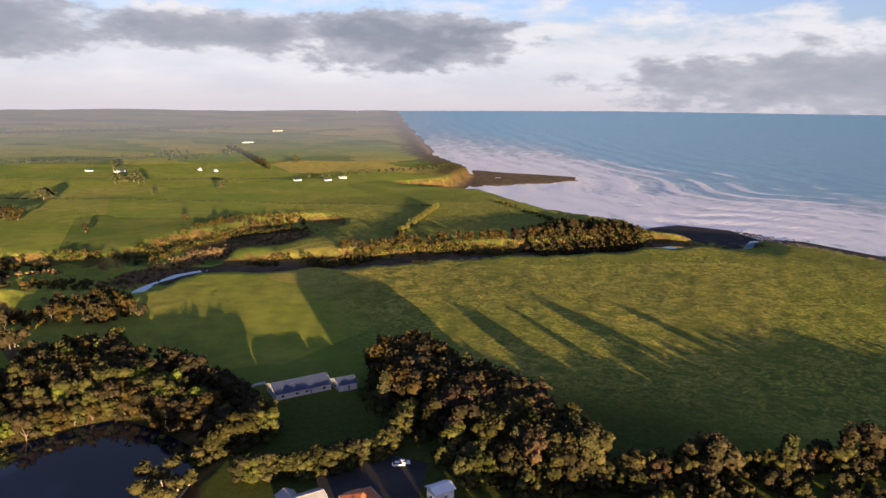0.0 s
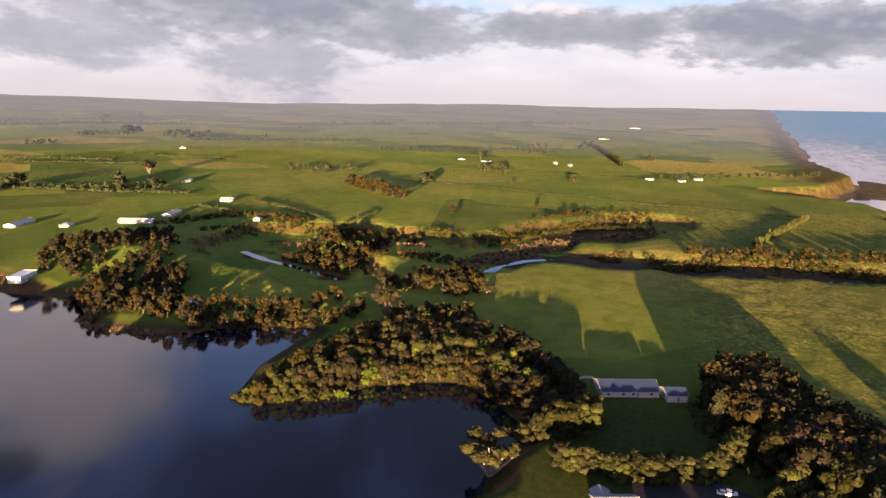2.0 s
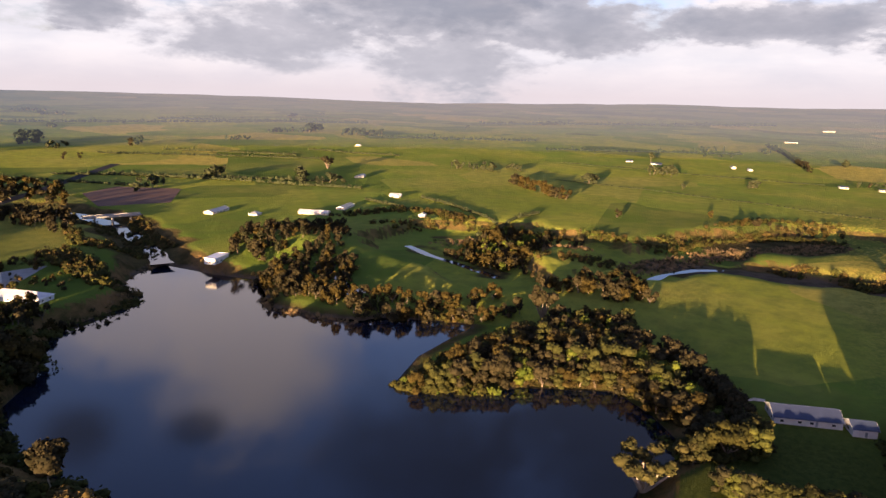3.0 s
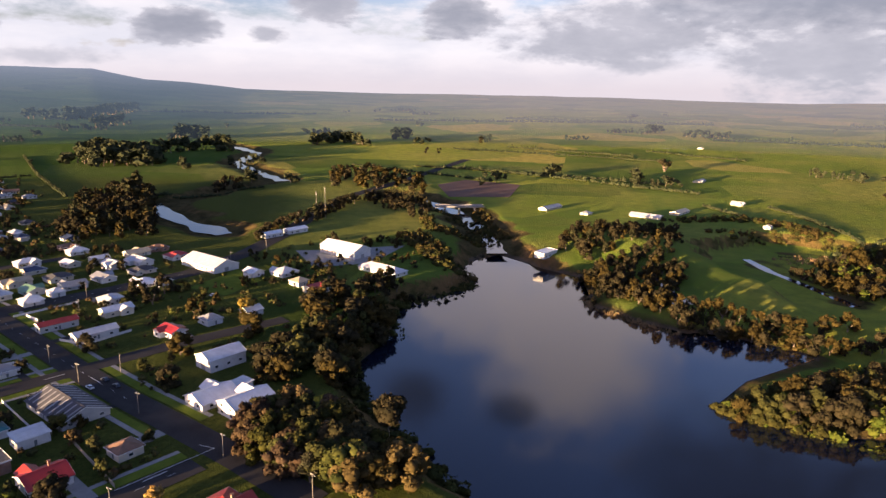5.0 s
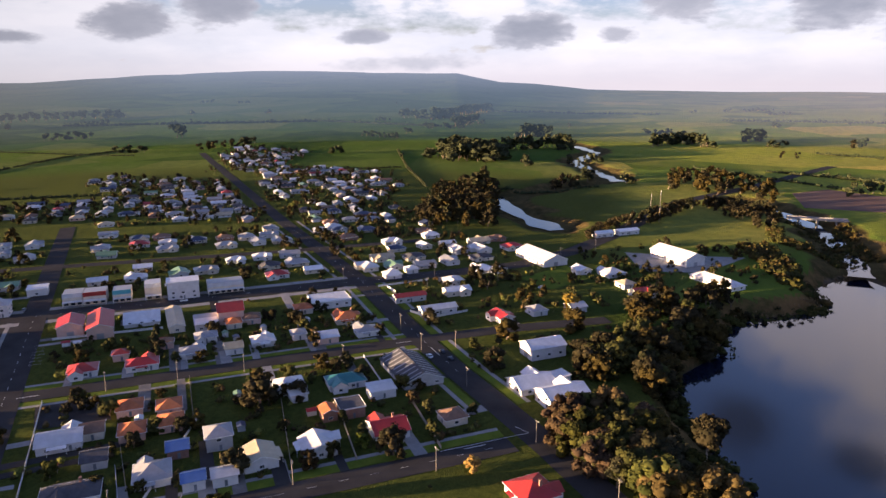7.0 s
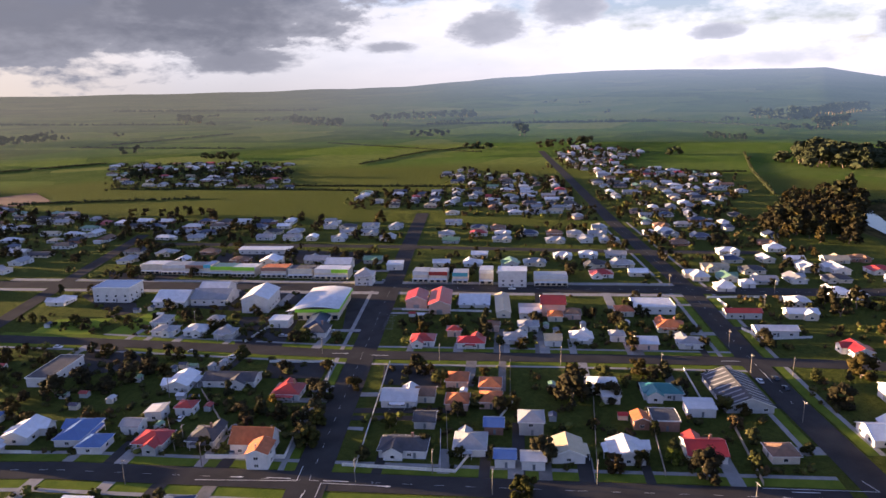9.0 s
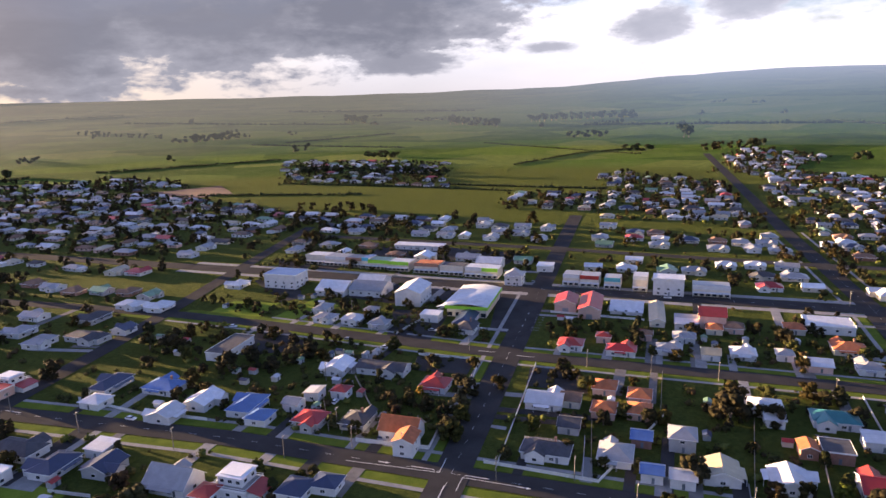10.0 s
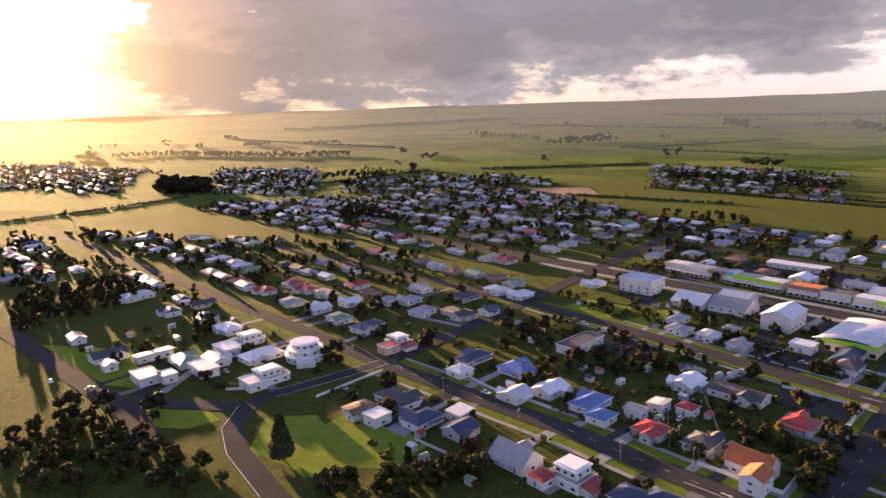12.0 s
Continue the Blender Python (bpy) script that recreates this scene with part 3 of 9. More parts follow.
def ground(px, py):
    """Height of the ground, between the points of a fine grid where there is one; all in metres."""
    px, py = px / PLAN, py / PLAN
    if py < -20 or (px < -620 and py < 0):          # the flat town and the plain behind it
        return float(rise(np.float64(px), np.float64(py))) * PLAN
    u, v = (px - GRID_X) / GRID_STEP, (py - GRID_Y) / GRID_STEP
    i, j = int(u), int(v)
    if u < 0 or v < 0 or i + 1 >= HEIGHTS.shape[1] or j + 1 >= HEIGHTS.shape[0]:
        return float(land(np.array([px]), np.array([py]))[0][0]) * PLAN
    u, v, q = u - i, v - j, HEIGHTS[j:j + 2, i:i + 2]
    return float((q[0, 0] * (1 - u) + q[0, 1] * u) * (1 - v) + (q[1, 0] * (1 - u) + q[1, 1] * u) * v) * PLAN


def grid_mesh(name, X, Y, Z, wrap=False):
    """A sheet from a grid of points: rows of radius, columns of bearing."""
    rows, cols = X.shape
    me = bpy.data.meshes.new(name)
    idx = np.arange(rows * cols).reshape(rows, cols)
    a = idx[:-1, :] if wrap else idx[:-1, :-1]
    b = np.roll(idx, -1, 1)[:-1, :] if wrap else idx[:-1, 1:]
    c = np.roll(idx, -1, 1)[1:, :] if wrap else idx[1:, 1:]
    d = idx[1:, :] if wrap else idx[1:, :-1]
    quads = np.stack([a, d, c, b], -1).reshape(-1, 4)
    me.vertices.add(rows * cols)
    me.vertices.foreach_set("co", np.stack([X, Y, Z], -1).ravel())
    me.loops.add(quads.size)
    me.loops.foreach_set("vertex_index", quads.ravel().astype(np.int32))
    me.polygons.add(len(quads))
    me.polygons.foreach_set("loop_start", np.arange(0, quads.size, 4, dtype=np.int32))
    me.update(calc_edges=True)
    me.polygons.foreach_set("use_smooth", np.ones(len(quads), bool))
    return me


def polar(az, radius):
    A, R = np.meshgrid(np.radians(az), radius)
    return -np.sin(A) * R, np.cos(A) * R


def attribute(me, name, *channels):
    at = me.color_attributes.new(name, "FLOAT_COLOR", "POINT")
    flat = [np.ravel(c) for c in channels]
    while len(flat) < 4:
        flat.append(np.zeros_like(flat[0]))
    at.data.foreach_set("color", np.stack(flat, -1).ravel().astype(np.float32))


HAZE_FROM = 1150.0
bearings = np.r_[np.arange(-36, 206, 0.36), np.arange(206, 324, 1.5)]
X, Y = polar(bearings, np.r_[0.5, 12 * (HAZE_FROM / 12) ** np.linspace(0, 1, 330)])
Z, scrub, sand, rough, lawn = land(X, Y)
ground_mesh = grid_mesh("ground", X * PLAN, Y * PLAN, Z * PLAN, wrap=True)
attribute(ground_mesh, "cover", scrub, sand, rough, lawn)
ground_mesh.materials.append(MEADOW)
tagged(new("ground", ground_mesh), "green pasture and town lawns running to the horizon", "ground", kind="structure")

# the far plain with its mountain, haze painted into its material
X, Y = polar(np.r_[np.arange(-36, 206, 0.5), np.arange(206, 324, 2.0)], HAZE_FROM * (FAR_EDGE / HAZE_FROM) ** np.linspace(0, 1, 110))
Z, scrub, sand, rough, lawn = land(X, Y)
Z = Z + 9 * np.abs(waves2(X, Y, 700, 11)) * smooth(np.hypot(X, Y), 3000, 4500) * (outline_distance(X, Y, SEA_RING) > 40)
far_mesh = grid_mesh("backdrop", X * PLAN, Y * PLAN, Z * PLAN, wrap=True)
attribute(far_mesh, "cover", scrub, sand, rough, lawn)
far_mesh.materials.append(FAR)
tagged(new("backdrop", far_mesh), "hazy blue-green far plain with a cloud-capped mountain", "distant hills", kind="structure")

# the sea, with surf along the shore
X, Y = polar(np.arange(-60, 12, 0.4), np.r_[300 * (FAR_EDGE / 300) ** np.linspace(0, 1, 260)])
shore = outline_distance(X, Y, SEA_RING)
swell = np.sin((shore * 0.9 + 20 * waves2(X, Y, 420, 6)) * 6.28 / 52)
Z = SEA_LEVEL + rise(X, Y, 14) + 0.45 * swell * (1 - smooth(-shore, 300, 900))
sea_mesh = grid_mesh("water", X * PLAN, Y * PLAN, Z * PLAN)
near_shore = 1 - smooth(-shore + 60 * waves2(X, Y, 300, 7), 70, 720)
crest = np.clip(swell, 0, 1) ** 4 * (1 - smooth(-shore, 300, 900)) * (1 - smooth(np.hypot(X, Y), 1000, 1700)) * (0.55 + 0.45 * np.clip(1.6 * waves2(X, Y, 190, 12), -1, 1))
attribute(sea_mesh, "foam", np.clip((0.62 * near_shore + 0.75 * crest * near_shore + 0.34 * crest) * (1 - 0.45 * smooth(np.hypot(X, Y), 1000, 2600)), 0, 1))
sea_mesh.materials.append(SEA)
tagged(new("water", sea_mesh), "blue-green open sea with white surf rolling in", "sea", kind="structure")


def sheet(name, ring, z, material, label, category):
    bm = bmesh.new()
    bm.faces.new([bm.verts.new((a * PLAN, b * PLAN, z * PLAN)) for a, b in ring])
    bmesh.ops.triangulate(bm, faces=bm.faces)
    me = bpy.data.meshes.new(name)
    bm.to_mesh(me)
    bm.free()
    if me.polygons and me.polygons[0].normal.z < 0:
        me.flip_normals()
    me.materials.append(material)
    return tagged(new(name, me), label, category, kind="structure")


sheet("water", LAKE_SHORE, LAKE_LEVEL, LAKE, "dark still lake reflecting the cloudy sky", "lake")


def ribbon(name, line, width, lift, material, label, category, kind="structure", follow=True, step=6.0, level=None, wob=0.0):
    """A strip along a line that lies on the ground."""
    pts = []
    for (ax, ay), (bx, by) in zip(line, line[1:]):
        n = max(1, int(math.hypot(bx - ax, by - ay) / step))
        pts += [(ax + (bx - ax) * k / n, ay + (by - ay) * k / n) for k in range(n)]
    pts.append(line[-1])
    P = np.array(pts)
    T = np.gradient(P, axis=0)
    T /= np.linalg.norm(T, axis=1, keepdims=True)
    N = np.stack([-T[:, 1], T[:, 0]], 1)
    half = width / 2 * (1 + wob * waves2(P[:, 0], P[:, 1], 30, 21))
    cols = np.linspace(-1, 1, 4)
    X = P[:, :1] + N[:, :1] * half[:, None] * cols
    Y = P[:, 1:] + N[:, 1:] * half[:, None] * cols
    Z = (land(X, Y)[0] if level is None else level + rise(X, Y)) + lift
    me = grid_mesh(name, X * PLAN, Y * PLAN, Z * PLAN)
    if me.polygons[0].normal.z < 0:
        me.flip_normals()
    me.materials.append(material)
    return tagged(new(name, me), label, category, kind=kind)


ribbon("water", REACH_A, 5, 0, LAKE, "pale river reach below a clay bank", "river", level=-6.3, wob=0.3)
ribbon("water", REACH_B, 4, 0, LAKE, "thin bright river bend among reeds", "river", level=-6.3, wob=0.5)
ribbon("water", REACH_C, 4.5, 0, LAKE, "narrow river bending through dark reeds", "river", level=-6.3, wob=0.4)
ribbon("water", [(-20, 425), (60, 448), (160, 480), (225, 510), (262, 545)], 7, 0.25, LAKE, "shallow river mouth crossing dark sand", "river", wob=0.5)
ribbon("water", STREAM, 10, 0, LAKE, "stream feeding the lake", "stream", level=-3.4, wob=0.4)
ribbon("water", RIVER_UP[:3] + [(-600, -38)], 13, 0, LAKE, "pale winding river through pasture", "river", level=-3.3, wob=0.5)
ribbon("water", RIVER_UP[5:], 13, 0, LAKE, "far bend of the pale river", "river", level=-3.3, wob=0.5)
ribbon("water", POOL, 6, 0.5, LAKE, "narrow pool behind the lakeside trees", "pool", wob=0.5)

# ---- streets ----
U, V = Vector((math.cos(radians(119.5)), math.sin(radians(119.5)))), Vector((math.cos(radians(212)), math.sin(radians(212))))


road_lift, ROAD_LINES = [0.065], []


def road(line, width, label="grey asphalt town street with grass verges"):
    road_lift[0] += 0.006
    ROAD_LINES.append((line, width))
    return ribbon("road", line, width, road_lift[0], ASPHALT, label, "road")


def along(p, way, d):
    return (p[0] + way[0] * d, p[1] + way[1] * d)


FIRST, SECOND, MAIN = (-100.5, -111.5), (-167.5, -154.0), (-238.0, -198.5)      # crossings of the second cross street
road([(229.7, -660), (38.9, -346.8), (-26.1, -234.6), (-69.5, -168), (-100.5, -111.5), (-131, -56.5), (-161, -4)], 7.8)
road([(20, -485), (-74.8, -336), (-103.8, -288), (-122.7, -251), (-167.5, -154), (-202.6, -92), (-233, -37), (-247, -9), (-262, 30)], 7.6)
road([(-60, -520), (-142, -372), (-238, -198.5), (-304.1, -80.4), (-326, -36.4), (-344.5, -5.7), (-376.4, 21.7), (-425, 49.6), (-551.8, 111.7), (-640, 190), (-820, 330)], 11.5, "wide grey asphalt main street through the town")
road([(-240, -384), (-307.3, -250), (-362, -128.5), (-395, -66)], 7.5)
road([(-136, 19.9), (-159.4, 6.2), (-180.9, -7.5), (-204.6, -23), (-228.2, -37.2), (-306.9, -82), (-437.7, -168), (-655.6, -304), (-900, -458)], 9, "straight asphalt street running out to the plain")
road([(-70, -92), (-100.5, -111.5), (-167.5, -154), (-238, -198.5), (-369, -281.3), (-405, -304)], 9.2)
road([(-26.4, -236), (-65.9, -266), (-104.6, -298), (-166.9, -350.8), (-250, -420)], 7.8)
road([(-26.4, -236), (-6, -226), (13.3, -217.6), (20.5, -210), (24, -196), (21.3, -180.7), (11.6, -156.6), (0, -132)], 6.6, "narrow asphalt road curving past a lawn")
road([(20.5, -210), (56.3, -224.5), (62, -226)], 7, "narrow asphalt lane")
road([(135, -330), (108, -291), (53.7, -211.8), (48, -196)], 8, "asphalt road beside a grassy park")


# footpaths, centre lines and stop lines
def offset(line, d):
    """A line moved sideways by d metres."""
    P = np.array(line, float)
    T = np.gradient(P, axis=0)
    T /= np.linalg.norm(T, axis=1, keepdims=True)
    return [tuple(q) for q in (P + np.stack([-T[:, 1], T[:, 0]], 1) * d)]


def marks(line, dash, gap, width, label):
    """Dashes along a street, each a part of one marking."""
    root = tagged(new("road_marking"), label, "road marking", kind="structure")
    line = metres(line)
    for (ax, ay), (bx, by) in zip(line, line[1:]):
        d = math.hypot(bx - ax, by - ay)
        turn = math.degrees(math.atan2(by - ay, bx - ax))
        k = 0.0
        while k + dash < d:
            f = (k + dash / 2) / d
            ob = new("dash", DASHES[dash])
            ob.parent = root
            ob.matrix_basis = pose(ax + (bx - ax) * f, ay + (by - ay) * f, 0.190, 0, 0, turn)
            k += dash + gap


def dash_mesh(length, width):
    me = bpy.data.meshes.new("dash")
    a, b = length / 2, width / 2
    me.from_pydata([(x, y, z) for z in (0, 0.006) for y in (-b, b) for x in (-a, a)], [], [(0, 2, 3, 1), (4, 5, 7, 6), (0, 1, 5, 4), (2, 6, 7, 3), (0, 4, 6, 2), (1, 3, 7, 5)])
    me.materials.append(MARKING)
    return me


DASHES = {3.0: dash_mesh(3.0, 0.10), 8.0: dash_mesh(8.0, 0.3), 5.0: dash_mesh(5.0, 0.12)}
FIRST_STREET, SECOND_STREET, MAIN_STREET, LONG_STREET, CROSS_STREET = ROAD_LINES[0][0], ROAD_LINES[1][0], ROAD_LINES[2][0], ROAD_LINES[4][0], ROAD_LINES[5][0]
marks(FIRST_STREET[2:], 3.0, 7.0, 0.16, "white dashed centre line on the street")
marks(CROSS_STREET[:4], 3.0, 7.0, 0.16, "white dashed centre line on the cross street")
marks(LONG_STREET[3:7], 3.0, 7.0, 0.16, "white dashed centre line on the long street")
marks(MAIN_STREET[2:6], 3.0, 7.0, 0.16, "white dashed centre line on the main street")
for (cx, cy), way in (((-98, -117), U), ((-104.5, -104.5), U), ((-94.5, -108), V), ((-159, -12), U), ((-165, -160), U), ((-171, -147), U), ((-31, -229), U), ((-229, -44), U), ((-223, -34), V)):
    marks([(cx - way[0] * 4.6, cy - way[1] * 4.6), (cx + way[0] * 4.6, cy + way[1] * 4.6)], 8.0, 2.0, 0.3, "white stop line at a crossing")
for k in range(7):
    p = along(along((-190.5, -167.5), V, 3.2 * k), U, 5.5)
    marks([along(p, U, -2.8), along(p, U, 2.8)], 5.0, 2.0, 0.14, "white line of a parking bay")


def painted_line(points, label, width=0.16):
    """A solid painted line, one strip for each straight piece."""
    root = tagged(new("road_marking"), label, "road marking", kind="structure")
    pts = metres(points)
    for (ax, ay), (bx, by) in zip(pts, pts[1:]):
        ob = new("stripe", dash_mesh(math.hypot(bx - ax, by - ay), width))
        ob.parent = root
        ob.matrix_basis = pose((ax + bx) / 2, (ay + by) / 2, 0.190, 0, 0, math.degrees(math.atan2(by - ay, bx - ax)))


def road_arrow(x, y, turn):
    """A straight white arrow painted on the lane."""
    x, y = metres((x, y))
    v = [(-2.2, -0.14), (0.6, -0.14), (0.6, -0.55), (2.2, 0.0), (0.6, 0.55), (0.6, 0.14), (-2.2, 0.14)]
    me = bpy.data.meshes.new("arrow")
    me.from_pydata([(p, q, z) for z in (0.0, 0.006) for p, q in v], [], [tuple(range(7, 14)), tuple(range(6, -1, -1))] + [(i, (i + 1) % 7, 7 + (i + 1) % 7, 7 + i) for i in range(7)])
    me.materials.append(MARKING)
    ob = tagged(new("road_arrow", me), "white painted arrow on the asphalt lane", "road marking", kind="structure")
    ob.matrix_basis = pose(x, y, 0.192, 0, 0, turn)


painted_line([(-85.7, -134.9), (-98.7, -113.9), (-104.3, -117.4)], "white edge line turning at the crossing", 0.2)
painted_line([(-96.1, -105.2), (-101.2, -108.3), (-109.0, -93.7)], "white edge line turning at the crossing", 0.2)
painted_line([(-170.1, -3.5), (-167.2, 0.1), (-154.8, -21.8)], "white edge line at the corner", 0.2)
painted_line(offset([(-26.4, -236), (-6, -226), (13.3, -217.6)], 2.9), "white edge line of the side road", 0.2)
painted_line(offset([(-26.4, -236), (-6, -226), (13.3, -217.6)], -2.9), "white edge line of the side road", 0.2)
painted_line(offset([(20.5, -210), (24, -196), (21.3, -180.7), (11.6, -156.6)], -2.9), "white edge line round the bend", 0.16)
road_arrow(-92.1, -127.3, 119.5)
road_arrow(-108.3, -94.8, 119.5)

lifts = [0.044, 0.0205]


def path(line, width=1.5, label="pale concrete footpath along the grass verge"):
    lifts[0] += 0.0027
    ribbon("pavement", line, width, lifts[0], CONCRETE, label, "footpath")


path(offset(FIRST_STREET[2:], 8.6))
path(offset(FIRST_STREET[2:6], -8.6))
path(offset(SECOND_STREET[3:7], 8.0))
path(offset(SECOND_STREET[2:7], -8.0))
path(offset(CROSS_STREET[1:4], 8.2))
path(offset(LONG_STREET[2:7], 9.0))
path(offset(LONG_STREET[2:7], -9.0))


# mown grass between street and footpath, low sun painted into its tone
for line, side, w in ((FIRST_STREET[2:], 6.2, 3.6), (FIRST_STREET[1:6], -6.2, 3.6), (SECOND_STREET[2:7], 5.8, 3.0), (SECOND_STREET[1:7], -5.8, 3.0), (CROSS_STREET[1:3], 6.4, 2.6), (LONG_STREET[2:6], 6.8, 3.0), (LONG_STREET[2:6], -6.8, 3.0)):
    lifts[1] += 0.0031
    ribbon("grass_verge", offset(line, side), w, lifts[1], VERGE, "bright mown grass verge beside the street", "verge", step=4.0, wob=0.12)


# ---- builders of things ----
def mesh_of(name, verts, faces, material, smooth_faces=False):
    me = bpy.data.meshes.new(name)
    me.from_pydata(verts, [], faces)
    me.materials.append(material)
    if smooth_faces:
        me.polygons.foreach_set("use_smooth", [True] * len(me.polygons))
    me.update()
    return me


def part_mesh(name, me, parent, label="", at=None):
    ob = new(name, me)
    ob.parent = parent
    if at is not None:
        ob.matrix_basis = at
    if label:
        ob["label"] = label
    return ob


def part(name, bm, material, parent, label="", at=None):
    me = bpy.data.meshes.new(name)
    bm.to_mesh(me)
    bm.free()
    me.materials.append(material)
    return part_mesh(name, me, parent, label, at)


def thing(name, m, label, category, group=""):
    ob = new(name)
    ob.empty_display_size = 0.5
    ob.matrix_basis = m
    return tagged(ob, label, category, group)


def box_data(x0, x1, y0, y1, z0, z1):
    v = [(x, y, z) for z in (z0, z1) for y in (y0, y1) for x in (x0, x1)]
    return v, [(0, 2, 3, 1), (4, 5, 7, 6), (0, 1, 5, 4), (2, 6, 7, 3), (0, 4, 6, 2), (1, 3, 7, 5)]


def joined(*pieces):
    verts, faces = [], []
    for v, f in pieces:
        faces += [tuple(i + len(verts) for i in q) for q in f]
        verts += v
    return verts, faces


def ring_data(a, b, w, z0, z1):
    """A rectangular band of width w, outside a by b."""
    v = [(sx * (a - i * w), sy * (b - i * w), z) for z in (z0, z1) for i in (0, 1) for sx, sy in ((-1, -1), (1, -1), (1, 1), (-1, 1))]
    f = []
    for k in range(4):
        j = (k + 1) % 4
        f += [(k, j, 8 + j, 8 + k), (4 + j, 4 + k, 12 + k, 12 + j), (8 + k, 8 + j, 12 + j, 12 + k), (j, k, 4 + k, 4 + j)]
    return v, f


def slab(corners, thick):
    """A sheet of given corners with thickness downwards."""
    n = len(corners)
    v = list(corners) + [(x, y, z - thick) for x, y, z in corners]
    f = [tuple(range(n)), tuple(range(2 * n - 1, n - 1, -1))] + [(i, n + i, n + (i + 1) % n, (i + 1) % n) for i in range(n)]
    return v, f


WINDOW_FRAME = mesh_of("window", *joined(box_data(-0.8, 0.8, 0.0, 0.07, 0, 0.09), box_data(-0.8, 0.8, 0.0, 0.07, 1.11, 1.2), box_data(-0.8, -0.71, 0.0, 0.07, 0.09, 1.11),
                                         box_data(0.71, 0.8, 0.0, 0.07, 0.09, 1.11), box_data(-0.04, 0.04, 0.0, 0.06, 0.09, 1.11)), TRIM)
WINDOW_PANE = mesh_of("pane", *box_data(-0.71, 0.71, 0.0, 0.03, 0.09, 1.11), GLASS)
WINDOW_WHOLE = WINDOW_FRAME.copy()
WINDOW_WHOLE.clear_geometry()
_v, _f = joined(box_data(-0.8, 0.8, 0.0, 0.05, 0, 1.2), box_data(-0.71, 0.71, 0.05, 0.06, 0.09, 1.11))
WINDOW_WHOLE.from_pydata(_v, [], _f)
WINDOW_WHOLE.materials.append(GLASS)
WINDOW_WHOLE.polygons.foreach_set("material_index", [0] * 6 + [1] * 6)
DOOR_LEAF = mesh_of("door", *joined(box_data(-0.45, 0.45, 0.0, 0.06, 0, 2.0), box_data(-0.3, 0.3, 0.06, 0.08, 1.1, 1.8), box_data(-0.3, 0.3, 0.06, 0.08, 0.2, 0.9)), DOOR)
CHIMNEY = mesh_of("chimney", *joined(box_data(-0.35, 0.35, -0.35, 0.35, -1.2, 1.0), box_data(-0.43, 0.43, -0.43, 0.43, 1.0, 1.15)), WALLS["brick"])
ROOF_WORD = {"red": "red iron", "orange": "orange tile", "grey": "grey iron", "light": "pale grey iron", "white": "white iron", "dark": "dark grey", "blue": "blue iron",
             "teal": "teal iron", "brown": "brown tile", "tan": "tan iron", "green": "green iron", "slate": "slate-blue iron"}
WALL_WORD = {"white": "white", "cream": "cream", "grey": "grey", "brick": "brick", "pink": "salmon-pink"}
SHAPE_WORD = {"h": "hipped", "g": "gabled", "f": "flat", "m": "sloping"}
footprints = []
house_rng = random.Random(5)


def add_wing(root, a, b, eave, top, roof, wall):
    """A gabled wing on one long side of a house, and a porch on two posts on the other."""
    rng = random.Random(int(root.matrix_basis.translation.x * 7) * 31 + int(a * 50))
    s, cx, out = rng.choice((-1, 1)), a * rng.choice((-1, 1)) * rng.uniform(0.32, 0.5), rng.uniform(1.4, 3.2)
    hw = min(a * rng.uniform(0.36, 0.46), b * 0.8)
    ridge = min(eave + hw * 0.62, top - 0.2)
    meet, ze, lip = b * (top - ridge) / (top - eave), eave - 0.2, s * (b + out + 0.4)
    y0, y1 = s * (b - 0.3), s * (b + out)
    v = [(cx - hw, y0, 0), (cx + hw, y0, 0), (cx + hw, y1, 0), (cx - hw, y1, 0), (cx - hw, y0, eave), (cx + hw, y0, eave), (cx + hw, y1, eave), (cx - hw, y1, eave), (cx, y0, ridge - 0.1), (cx, y1, ridge - 0.1)]
    part_mesh("wing", mesh_of("wing", v, [(0, 3, 7, 4), (1, 5, 6, 2), (2, 6, 9, 7, 3), (0, 4, 8, 5, 1)], wall), root)
    slopes = [slab([(cx + e * (hw + 0.4), s * b, ze), (cx + e * (hw + 0.4), lip, ze), (cx, lip, ridge), (cx, s * (meet - 0.3), ridge)][::s * e], 0.12) for e in (-1, 1)]
    part_mesh("wing_roof", mesh_of("wing_roof", *joined(*slopes), roof), root)
    part_mesh("window", WINDOW_WHOLE, root, at=pose(cx, y1, 0.9, 0, 0, 0 if s > 0 else 180))
    p0, p1, d = -a * rng.uniform(0.3, 0.8), a * rng.uniform(0.1, 0.7), rng.uniform(1.6, 2.6)
    edge = [(p0, -s * b, eave - 0.3), (p1, -s * b, eave - 0.3), (p1, -s * (b + d), eave - 0.75), (p0, -s * (b + d), eave - 0.75)]
    part_mesh("porch_roof", mesh_of("porch_roof", *slab(edge, 0.1), roof), root)
    x0, y0, _ = root.matrix_basis.translation
    if math.hypot(x0 + 200, y0 + 160) < 133:
        for p in (p0 + 0.15, p1 - 0.15):
            part_mesh("post", mesh_of("post", *box_data(p - 0.06, p + 0.06, -s * (b + d - 0.15) - 0.06, -s * (b + d - 0.15) + 0.06, 0, eave - 0.85), TRIM), root)


